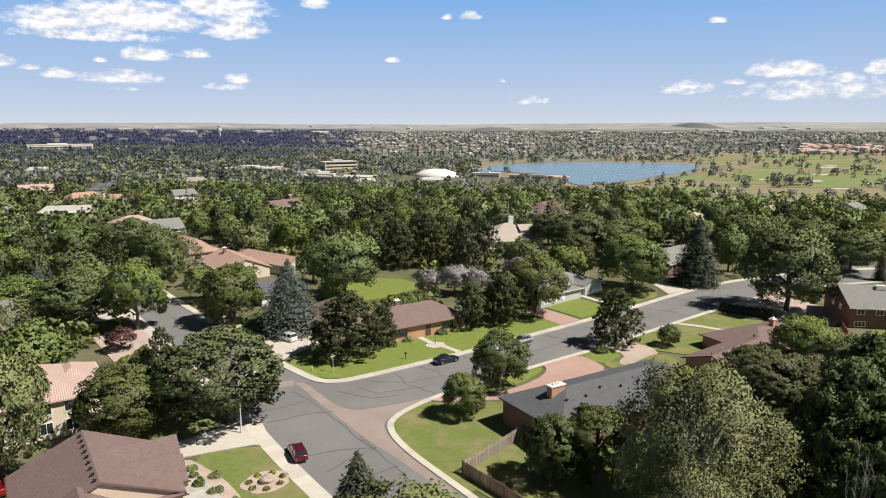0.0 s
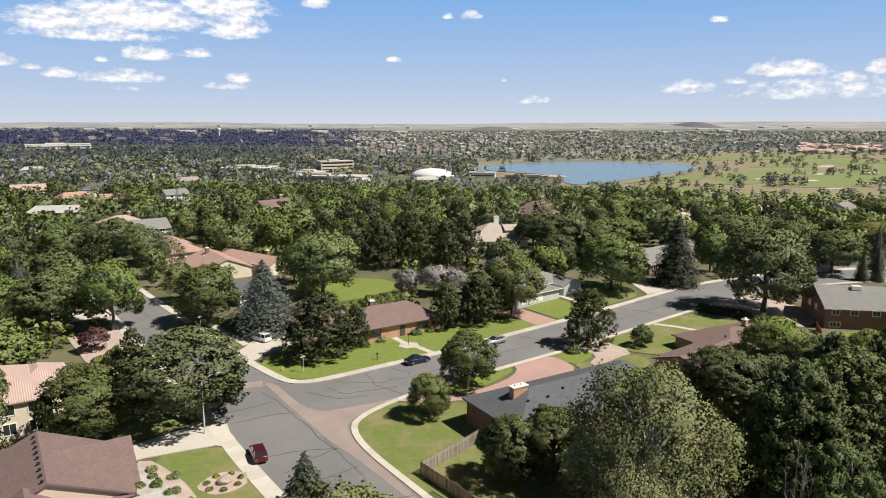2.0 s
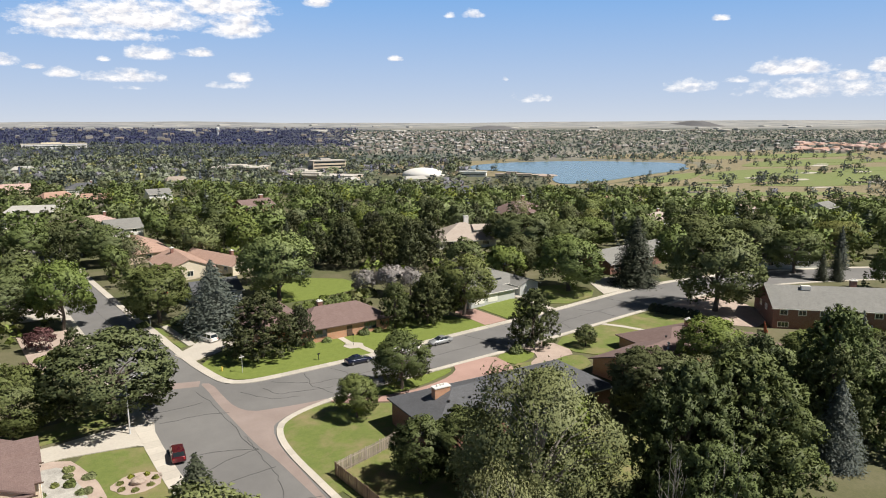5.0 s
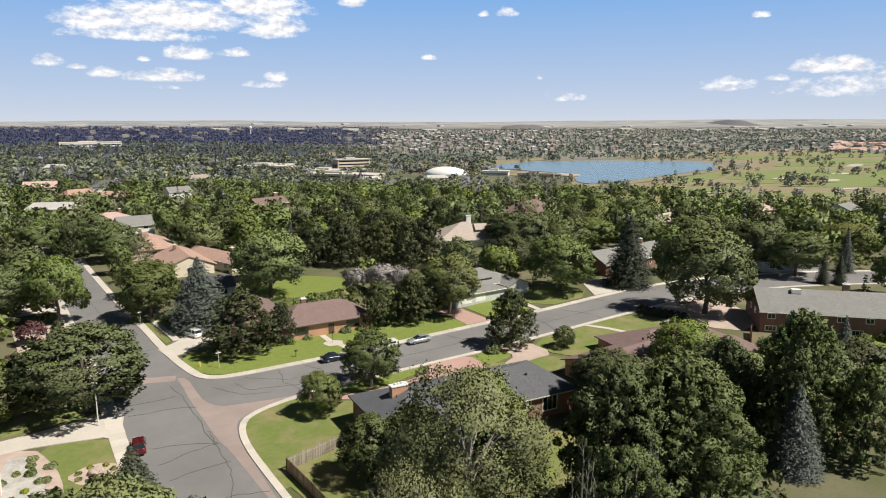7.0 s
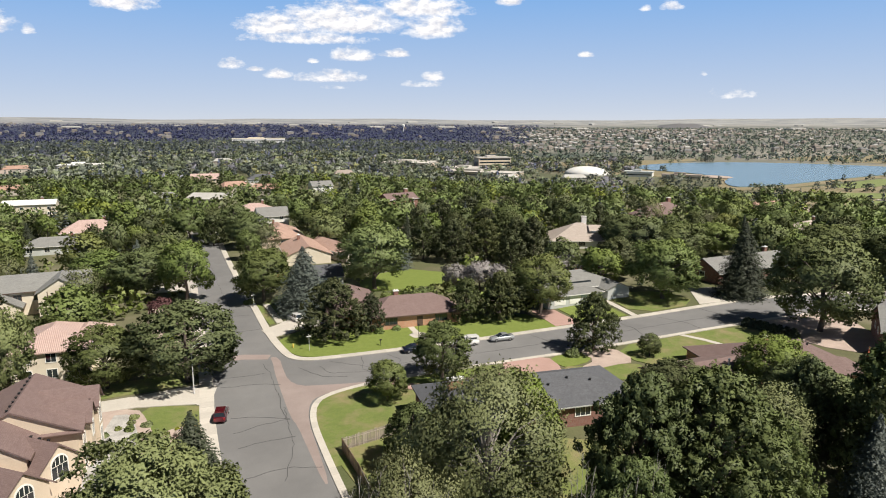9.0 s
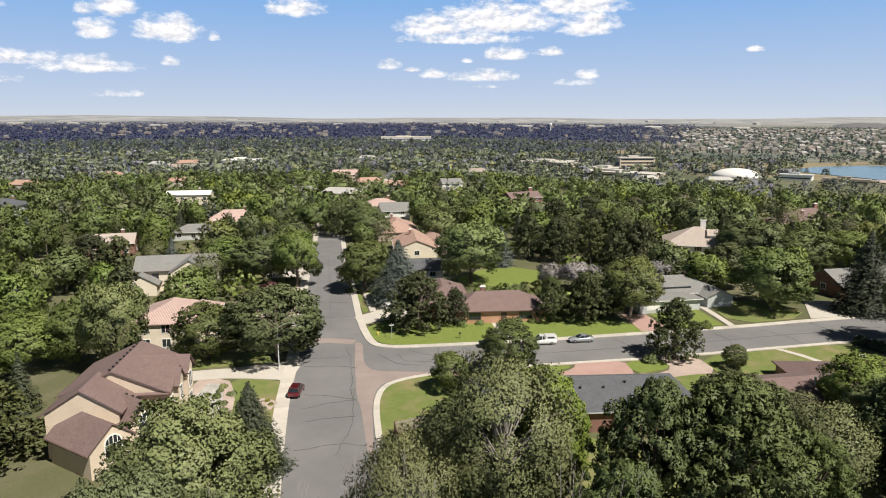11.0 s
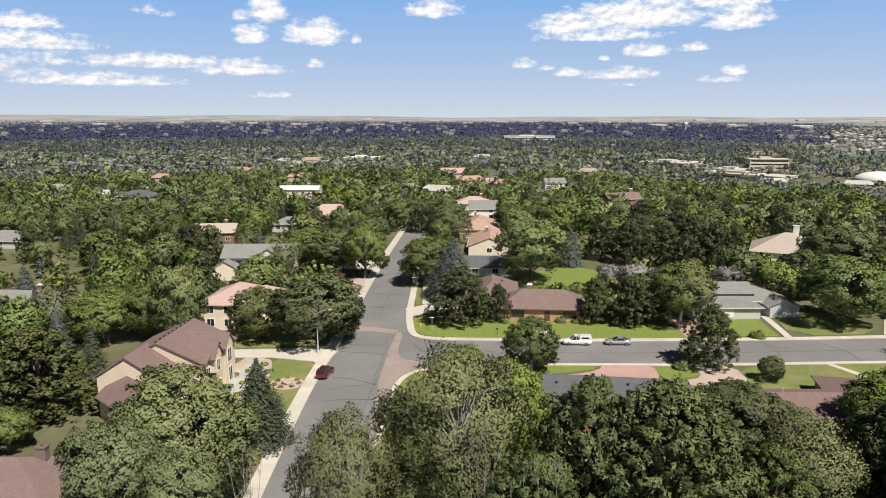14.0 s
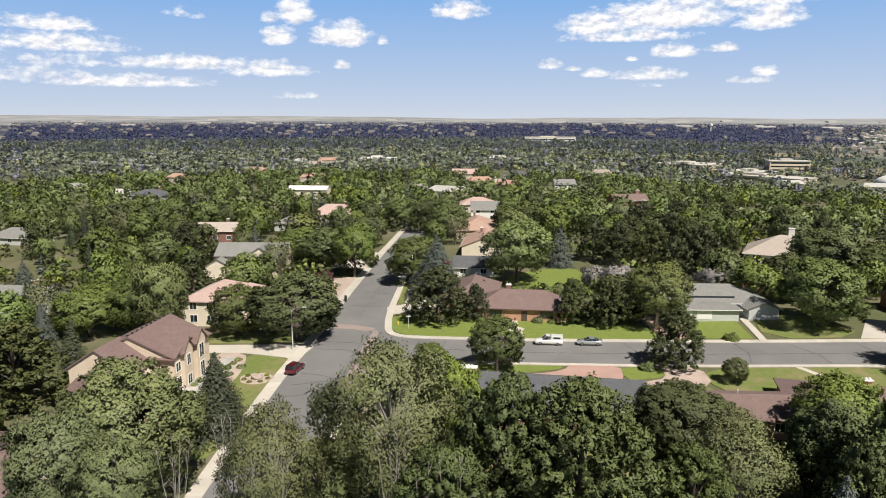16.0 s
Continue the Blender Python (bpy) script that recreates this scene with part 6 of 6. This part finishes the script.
    if style == "pickup":
        bm = boxes((-h + 0.05, -h * 0.14, -0.84, 0.84, rear - 0.02, tall - 0.02))
        bmesh.ops.bevel(bm, geom=bm.edges[:], offset=0.06, segments=2, affect="EDGES")
        topper = part("bed_cover", bm, mat, base, "white fibreglass bed cover")
        part("pane", boxes((-h * 0.8, -h * 0.3, -0.852, -0.83, rear + 0.16, tall - 0.2), (-h * 0.8, -h * 0.3, 0.83, 0.852, rear + 0.16, tall - 0.2)), M_WINDOW, topper)
    for sx in (-1, 1):
        for sy in (-1, 1):
            wheel = new("wheel")
            wheel.empty_display_size = 0.1
            wheel.parent = base
            wheel.matrix_basis = pose(sx * L * 0.30, sy * 0.80, 0.34)
            bm = bmesh.new()
            tube(bm, [(0, -0.12, 0), (0, -0.09, 0), (0, 0.09, 0), (0, 0.12, 0)], [0.29, 0.335, 0.335, 0.29], 18)
            part("tyre", bm, M_TYRE, wheel)
            bm = bmesh.new()
            tube(bm, [(0, sy * 0.06, 0), (0, sy * 0.135, 0)], [0.21, 0.2], 12)
            part("rim", bm, M_RIM, wheel)
    for s in (-1, 1):
        part("headlight", boxes((h - 0.22, h - 0.05, s * 0.6 - 0.14, s * 0.6 + 0.14, hood - 0.4, hood - 0.27)), M_HEADLAMP, base)
        part("taillight", boxes((-h - 0.01, -h + 0.12, s * 0.66 - 0.1, s * 0.66 + 0.1, rear - 0.38, rear - 0.16)), M_REDLAMP, base)
    return base


car("dark red sport utility vehicle parked at the kerb", 27.9, 80.9, -96 + 180, ("dark_red", (0.12, 0.008, 0.018)), "suv", 4.7)
car("dark blue sedan parked at the kerb by a lawn", 62.0, 98.4, 1.5, ("navy", (0.012, 0.017, 0.045)), "sedan", 4.8)
car("white pickup truck with a bed cover at the kerb", 71.8, 98.5, 181, ("white", (0.75, 0.75, 0.74)), "pickup", 5.3)
car("silver sedan parked at the kerb", 79.4, 98.9, 182, ("silver", (0.42, 0.44, 0.46)), "sedan", 4.8)
car("white sport utility vehicle on a concrete drive", 42.2, 125.6, 112, ("pearl", (0.78, 0.78, 0.77)), "suv", 4.6)
car("red pickup truck parked beside a house", -4.5, 91.0, 10, ("red", (0.32, 0.015, 0.02)), "pickup", 5.2)

# ---- garden shrubs and hedges ----
SHRUBS = [(88.6, 87.0, 1.3, 1.5, "d"), (106.2, 103.8, 1.5, 1.2, "k"), (57.8, 110.9, 1.0, 1.2, "d"), (69.5, 111.8, 1.1, 1.2, "d"), (72.5, 111.6, 0.9, 0.9, "k"), (61.5, 111.6, 0.9, 0.9, "d"), (75.6, 113.5, 1.0, 1.3, "d"), (33.0, 143, 1.3, 1.0, "d"), (40.5, 140.5, 2.2, 2.0, "d"), (43.5, 141.5, 1.8, 1.6, "d"),
          (17.6, 120.5, 1.6, 1.0, "y"), (14, 131, 1.2, 0.9, "d"), (16.5, 128.5, 1.8, 3.0, "k"), (17.6, 81.5, 0.8, 0.5, "l"), (17.0, 78.0, 0.7, 0.5, "l"), (18.0, 74.5, 0.8, 0.5, "l"), (16.4, 72.0, 0.6, 0.5, "d"), (15.4, 80.6, 0.7, 0.9, "k"), (24.6, 55, 1.4, 1.0, "y"), (26.2, 53, 1.2, 0.9, "y")]
for i in range(12):
    shrub(12.6 + 1.1 * (i % 4) + 0.5 * math.sin(i * 2.1), 66.5 + 1.65 * i, 0.45 + 0.12 * (i % 3), 0.4 + 0.15 * (i % 2), "l" if i % 3 else "y", "low pale green plant in river pebbles", i, "pebble bed plants")
for x, y, r, h, k in SHRUBS:
    shrub(x, y, r, h, k)
for x, y in [(129.8 + 0.5 * i, 91.2 - 1.25 * i) for i in range(8)]:
    shrub(x, y, 1.1, 1.5, "s", "dark clipped hedge shrub beside the street", 1, "hedge")
for x, y in [(102.5 + 1.5 * i, 117.2 + 0.2 * i) for i in range(5)]:
    shrub(x, y, 0.95, 1.0, "k", "clipped dark green foundation hedge", 2, "front hedge")
for x, y in [(64 + 2.4 * i, 134 + 0.5 * i) for i in range(9)]:
    shrub(x, y, 1.7, 2.0, "d", "leafy green back hedge", 3, "back hedge")
for i in range(6):
    shrub(143 + 3.4 * i, 62.5 - 2.0 * i, 1.4, 1.5, "d", "round green shrub by a brick wall", 4, "wall shrubs")

# bare winter-killed saplings
def bare_tree(x, y, h, seed):
    b = thing("bare_tree", x, y, float(land(x, y)), 0, "leafless pale grey sapling with thin branches", "tree", "bare saplings")
    rnd = random.Random(seed)
    bm = bmesh.new()
    tips = []
    for i in range(6):
        a, r = rnd.uniform(0, 6.3), rnd.uniform(0.4, 1.9)
        tip = (r * math.cos(a), r * math.sin(a), h * rnd.uniform(0.75, 1.0))
        pts = [(0, 0, 0), (tip[0] * 0.2, tip[1] * 0.2, h * 0.35), (tip[0] * 0.7, tip[1] * 0.7, h * 0.68), tip]
        tube(bm, pts, [0.07, 0.045, 0.028, 0.01], 5)
        for _ in range(7):
            s = rnd.uniform(0.4, 0.95)
            p = Vector(pts[1]).lerp(Vector(tip), s)
            tube(bm, [p, p + Vector((rnd.uniform(-0.6, 0.6), rnd.uniform(-0.6, 0.6), rnd.uniform(0.5, 1.3)))], [0.025, 0.008], 4)
    part("branchwork", bm, M_PALE_BARK, b)


for i, (x, y, h) in enumerate([(58, 27, 17.5), (61, 25.6, 17.2), (63.5, 24.4, 17.5), (27, 32, 13.5), (36, 28, 15), (40.5, 31, 16.5), (43.5, 31.5, 17.2), (46.5, 29, 17)]):
    bare_tree(x, y, h, i)


# ---- woods ----
HOUSES = [(o.matrix_basis.translation.x, o.matrix_basis.translation.y) for o in scene.objects if o.name.split(".")[0] in ("house", "building", "sports_dome")]
OPEN = [[(97, 100), (136, 103), (134, 122), (97, 118)], [(33, 100), (100, 100), (104, 118), (70, 116), (36, 128)], [(40, 60), (62, 60), (62, 90), (40, 90)], [(60, 78), (135, 78), (160, 112), (90, 108), (60, 100)], [(10, 60), (45, 60), (45, 112), (6, 95)], [(64, 134), (90, 134), (88, 174), (66, 178)], [(128, 60), (170, 40), (180, 70), (140, 95)], [(88, 60), (132, 60), (132, 80), (88, 80)], [(40, 40), (85, 35), (85, 75), (40, 75)], [(52, 56), (150, 50), (150, 70), (135, 84), (52, 84)], [(-20, 20), (45, 20), (45, 60), (-10, 92)]]
KEPT = [(o.matrix_basis.translation.x, o.matrix_basis.translation.y) for o in scene.objects if o.parent is None and o.name.split(".")[0] in ("tree", "pine_tree", "spruce_tree")]


def street_near(x, y):
    cx = 33.5 - 0.094 * (y - 80) if y < 226 else 20.0 - 0.07 * (y - 226)
    if y < 226 and cx - (15 if y < 104 or 118 < y < 150 else 9.5) < x < cx + 9:
        return True
    return 28 < x < 235 and abs(y - (95 if x < 150 else 98 - (x - 150) * 0.33)) < 12


def before_house(x, y):
    """In a house, or on the open ground before it, towards the junction."""
    for a, b in HOUSES:
        dx, dy = 30 - a, -b
        n = math.hypot(dx, dy)
        along, across = ((x - a) * dx + (y - b) * dy) / n, ((x - a) * dy - (y - b) * dx) / n
        if -10 < along < min(10 + 0.06 * n, 26) and abs(across) < 10.5:
            return True
    return False


def free(x, y, gap):
    if street_near(x, y) or any(inside(x, y, p) for p in OPEN) or before_house(x, y):
        return False
    return all((x - a) ** 2 + (y - b) ** 2 > gap * gap for a, b in KEPT)


rnd = random.Random(77)
made, tries = 0, 0
while made < 190 and tries < 9000:
    tries += 1
    x, y = rnd.uniform(-150, 240), rnd.uniform(40, 265)
    az, d = math.degrees(math.atan2(x - 35, y + 15)), math.hypot(x - 35, y + 15)
    if not (-58 < az < 70 and 70 < d < 290) or not free(x, y, 7.5):
        continue
    kind = rnd.choices("dklypsbg", (34, 20, 9, 4, 18, 6, 6, 5))[0]
    H = rnd.uniform(8, 13)
    tree(kind, round(x, 1), round(y, 1), H, rnd.uniform(2.4, 3.3) if kind in "sb" else H * rnd.uniform(0.36, 0.5), "mid")
    KEPT.append((x, y))
    made += 1


def wood_templates(n, leaf, seeds):
    out = {"round": [], "cone": [], "pine": []}
    for s in range(seeds):
        out["round"].append(round_crown(90 + s, 12, 5, 9, max(14, n // 7), n, leaf, 0.03))
        out["pine"].append(pine_crown(50 + s, 12, 4.6, 14, n, leaf))
        p, q, z, d = cone_crown(70 + s, 13, 3.4, leaf * 1.0, 9, 0.55)
        keep = np.random.RandomState(s).permutation(len(p))[:n]
        out["cone"].append((p[keep], q[keep], z[keep], None, d[keep]))
    return out


def woods(name, label, spots, temps, seed, flat=1.0, leaves=None, even=0.0):
    """Trees too many to count, as one mesh; spots: x, y, scale, kind."""
    rs = np.random.RandomState(seed)
    P, N, S, K, D = [], [], [], [], []
    keys = list(FAR_HAZE_LEAF)
    for x, y, k, kind in spots:
        t = temps[{"cone": "cone", "pine": "pine"}.get(SHAPE[kind], "round")]
        p, n, z, _, soft = t[rs.randint(len(t))]
        a = rs.rand() * 6.28
        rot = np.array([[math.cos(a), -math.sin(a), 0], [math.sin(a), math.cos(a), 0], [0, 0, 1]])
        P.append(p @ rot.T * k * np.array([1, 1, flat]) + np.array([x, y, float(land(x, y)) - 0.3]))
        N.append(n @ rot.T)
        D.append(soft @ rot.T)
        S.append(z * k)
        K.append(np.full(len(p), keys.index(kind), dtype=np.int32))
    D = [(1 - even) * v + even * np.array([0.2, -0.3, 0.85]) for v in D]
    D = [v / np.linalg.norm(v, axis=1)[:, None] for v in D]
    me = leaf_mesh(name, np.concatenate(P), np.concatenate(N), np.concatenate(S), 0.6, np.concatenate(D))
    ob = part_mesh(name, me, [(leaves or LEAF)[k] for k in keys])
    me.polygons.foreach_set("material_index", np.concatenate(K))
    return tagged(ob, label, "woodland", kind="stuff")


def on_course(x, y):
    az, d = math.degrees(math.atan2(x, y)), math.hypot(x, y)
    return (35 < az < 53 and 505 < d < 1020) or (53 <= az < 80 and 430 < d < 1250) or (27 < az <= 35 and 600 < d < 690)


def scatter(count, d0, d1, seed, power, az0=-62, az1=78, course=0.05, mix=(34, 20, 7, 3, 20, 6, 5, 5), kmin=0.65, kmax=1.05, only_course=False):
    r = random.Random(seed)
    out = []
    while len(out) < count:
        d = (d0 ** power + (d1 ** power - d0 ** power) * r.random()) ** (1 / power)
        a = radians(r.uniform(az0, az1))
        x, y = d * math.sin(a), d * math.cos(a)
        if only_course and not on_course(x, y):
            continue
        if on_course(x, y) and (r.random() > course * 2.2 or noise.noise(Vector((x / 38, y / 38, 9.0))) < 0.08):
            continue
        if noise.noise(Vector((x / 60, y / 60, seed))) < -0.42 and d > 260:
            continue
        if (d < 900 and before_house(x, y)) or (d < 330 and not free(x, y, 6)):
            continue
        if inside(x, y, LAKE):
            continue
        out.append((x, y, r.uniform(kmin, kmax), r.choices("dklypsbg", mix)[0]))
    return out


woods("woods", "dense mixed garden trees across the suburb", scatter(1400, 230, 480, 1, 2.0, mix=(34, 20, 14, 6, 16, 6, 5, 6), kmin=0.7, kmax=1.1), wood_templates(280, 0.56, 5), 1, 0.8)
woods("undergrowth", "dense shrubs and young trees between gardens", scatter(1300, 95, 330, 8, 1.7, -58, 72, kmin=0.25, kmax=0.55), wood_templates(80, 0.9, 4), 8, 0.85)
woods("woods", "dense mixed trees on the plateau", scatter(3600, 480, 920, 2, 1.6, course=0, mix=(34, 22, 16, 5, 14, 6, 4, 7), kmin=0.6, kmax=1.0), wood_templates(84, 0.9, 5), 2, 0.75, leaves=FAR_HAZE_LEAF, even=0.15)
# More conifers in this mix to imitate the shade of a cloud.
woods("woods", "pine-heavy woods standing in for cloud shade on the plateau's far side", scatter(2300, 850, 1250, 12, 1.3, -66, 25, mix=(12, 30, 3, 1, 36, 14, 1, 2), kmin=0.6, kmax=1.0), wood_templates(40, 1.1, 5), 12, 0.75, leaves=FAR_HAZE_LEAF, even=0.15)
woods("course_trees", "dark clumps of trees along the golf fairways", scatter(420, 430, 1200, 22, 1.5, 27, 80, course=0.4, mix=(22, 24, 8, 1, 34, 8, 1, 2), kmin=0.45, kmax=0.85, only_course=True), wood_templates(150, 0.7, 5), 22, 0.85, leaves=FAR_HAZE_LEAF, even=0.15)
# Dark species favoured again, in place of real cloud shadow along the edge.
woods("far_woods", "plateau edge trees in a dark mix that imitates cloud shade", scatter(2400, 1200, 1500, 3, 1.0, -66, 24, mix=(20, 30, 4, 1, 30, 12, 1, 2), kmin=0.5, kmax=0.9), wood_templates(16, 1.4, 5), 3, 0.6, FAR_HAZE_LEAF, 0.3)
# The band of cloud shade over the town is coloured into these trees.
woods("far_woods", "dark blue distant woods across the town", scatter(16000, 1450, 3500, 13, 1.0, -40, 25, mix=(26, 30, 4, 1, 26, 8, 2, 3), kmin=0.45, kmax=0.8), wood_templates(6, 2.0, 5), 4, 0.5, SHADE_HAZE_LEAF, 0.5)
# Haze over the suburbs comes from the leaf colour here.
woods("far_woods", "grey-green distant trees across the suburbs", scatter(11000, 900, 3000, 23, 1.0, 24, 82, course=0, mix=(26, 26, 12, 1, 18, 8, 3, 6), kmin=0.45, kmax=0.9), wood_templates(10, 1.7, 5), 5, 0.55, DISTANT_HAZE_LEAF, 0.45)


def far_houses(name, label, count, d0, d1, seed, mats, small, big, az0=-62, az1=78):
    """Distant houses, each a body with a pitched roof, too many to count."""
    r = random.Random(seed)
    bm = bmesh.new()
    n = 0
    while n < count:
        d = (d0 ** 1.3 + (d1 ** 1.3 - d0 ** 1.3) * r.random()) ** (1 / 1.3)
        a = radians(r.uniform(az0, az1))
        x, y = d * math.sin(a), d * math.cos(a)
        if on_course(x, y) or inside(x, y, LAKE) or (d < 330 and not free(x, y, 8)) or any(abs(x - p) < 20 and abs(y - q) < 20 for p, q in HOUSES):
            continue
        L, W, h = r.uniform(small, big), r.uniform(small * 0.6, big * 0.6), r.uniform(3, 6)
        m = pose(x, y, float(land(x, y)), 0, 0, r.uniform(-25, 25))
        i = len(bm.faces)
        box(bm, -L / 2, L / 2, -W / 2, W / 2, -2, h, m)
        bm.faces.ensure_lookup_table()
        for f in bm.faces[i:]:
            f.material_index = 0
        v = [bm.verts.new(m @ Vector(p)) for p in ((-L / 2 - 0.5, -W / 2 - 0.5, h), (L / 2 + 0.5, -W / 2 - 0.5, h), (L / 2 + 0.5, W / 2 + 0.5, h), (-L / 2 - 0.5, W / 2 + 0.5, h), (-L / 2 + 2, 0, h + 2.6), (L / 2 - 2, 0, h + 2.6))]
        k = r.randint(1, len(mats) - 1)
        for f in ((0, 1, 5, 4), (2, 3, 4, 5), (1, 2, 5), (3, 0, 4)):
            bm.faces.new([v[j] for j in f]).material_index = k
        n += 1
    return tagged(part(name, bm, mats), label, "houses", kind="stuff")


ROOF_MATS = [surface("far_wall", (0.38, 0.35, 0.3), (0.5, 0.46, 0.4)), surface("far_roof_tan", (0.27, 0.22, 0.19), (0.38, 0.32, 0.28)), surface("far_roof_grey", (0.2, 0.2, 0.2), (0.33, 0.33, 0.32)), surface("far_roof_red", (0.34, 0.21, 0.16), (0.44, 0.29, 0.23)), surface("far_roof_pale", (0.36, 0.35, 0.33), (0.5, 0.49, 0.47))]
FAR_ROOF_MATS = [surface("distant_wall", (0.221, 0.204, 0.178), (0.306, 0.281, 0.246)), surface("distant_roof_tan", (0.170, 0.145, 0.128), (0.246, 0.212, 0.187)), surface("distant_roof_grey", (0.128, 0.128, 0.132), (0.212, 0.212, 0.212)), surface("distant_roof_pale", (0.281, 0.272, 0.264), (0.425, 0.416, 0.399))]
far_houses("suburb_houses", "roofs of houses half hidden among trees", 26, 320, 700, 5, ROOF_MATS, 13, 22)
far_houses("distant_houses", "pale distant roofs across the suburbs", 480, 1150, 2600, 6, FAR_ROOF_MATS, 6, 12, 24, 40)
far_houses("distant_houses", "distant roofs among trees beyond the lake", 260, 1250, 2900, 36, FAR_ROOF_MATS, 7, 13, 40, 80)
# Pale roofs left out here, dimming the houses to match the painted cloud shade.
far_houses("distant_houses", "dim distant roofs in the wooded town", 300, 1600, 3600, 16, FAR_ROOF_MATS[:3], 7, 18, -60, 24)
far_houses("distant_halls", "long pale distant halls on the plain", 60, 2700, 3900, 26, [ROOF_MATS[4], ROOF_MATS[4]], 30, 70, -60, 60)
PINK_MATS = [ROOF_MATS[0], surface("far_roof_pink", (0.38, 0.26, 0.23), (0.5, 0.36, 0.32)), ROOF_MATS[3]]
far_houses("ridge_houses", "pink-roofed houses on the ridge beyond the golf course", 70, 1300, 1620, 9, PINK_MATS, 16, 28, 59.5, 70)


# low bare hills on the horizon
def far_hill(x, y, rise, long, deep, turn, label):
    ca, sa = math.cos(radians(turn)), math.sin(radians(turn))
    bm = bmesh.new()
    grid = [[None] * 25 for _ in range(25)]
    for i in range(25):
        for j in range(25):
            u, v = (i - 12) / 6, (j - 12) / 6
            px, py = x + ca * u * long - sa * v * deep, y + sa * u * long + ca * v * deep
            grid[i][j] = bm.verts.new((px, py, float(land(px, py)) - 2 + rise * math.exp(-u ** 4 - v * v) * (1 + 0.08 * math.sin(i * 1.3))))
    for i in range(24):
        for j in range(24):
            bm.faces.new((grid[i][j], grid[i + 1][j], grid[i + 1][j + 1], grid[i][j + 1])).smooth = True
    tagged(part("hill", bm, M_HILL), label, "hill", kind="structure")


M_HILL = surface("scrub_hill", (0.10, 0.105, 0.12), (0.17, 0.165, 0.165), 0.02, 0.004, 0.95, 0.0)
far_hill(3200, 2510, 22, 70, 260, -38, "low flat-topped brown hill on the plain")
far_hill(1960, 2680, 14, 95, 240, -34, "low scrub hill beyond the lake")


# ---- last small things ----
def trash_bin(x, y, turn):
    b = thing("trash_bin", x, y, float(land(x, y)) + 0.15, turn, "dark wheeled trash bin standing by the street", "trash bin", "trash bins")
    bm = boxes((-0.28, 0.28, -0.3, 0.3, 0.05, 1.0))
    for v in bm.verts:
        if v.co.z < 0.5:
            v.co.x *= 0.8
            v.co.y *= 0.8
    part("body", bm, M_DARK, b)
    part("lid", boxes((-0.31, 0.31, -0.34, 0.34, 1.0, 1.08)), M_DARK, b)


trash_bin(23.9, 124.6, 10)
trash_bin(23.5, 125.9, 20)
wheel_stand = thing("wagon_wheel", 56.6, 70.6, float(land(56.6, 70.6)) + 0.15, 60, "pale old wagon wheel leaning by the fence", "wagon wheel")
bm = bmesh.new()
rim = [(0.7 * math.cos(a * math.pi / 10), 0, 0.72 + 0.7 * math.sin(a * math.pi / 10)) for a in range(21)]
tube(bm, rim, [0.05] * 21, 6)
part("rim", bm, M_WHITE, wheel_stand)
for a in range(8):
    bm = bmesh.new()
    tube(bm, [(0, 0, 0.72), (0.68 * math.cos(a * math.pi / 4), 0, 0.72 + 0.68 * math.sin(a * math.pi / 4))], [0.03, 0.03], 5)
    part("spoke", bm, M_WHITE, wheel_stand)
car("red hatchback parked on a drive", 40.5, 168.5, 30, ("bright_red", (0.4, 0.02, 0.02)), "suv", 4.2)
car("dark sedan parked up the street", 24.6, 232, 96, ("graphite", (0.03, 0.03, 0.035)), "sedan", 4.6)
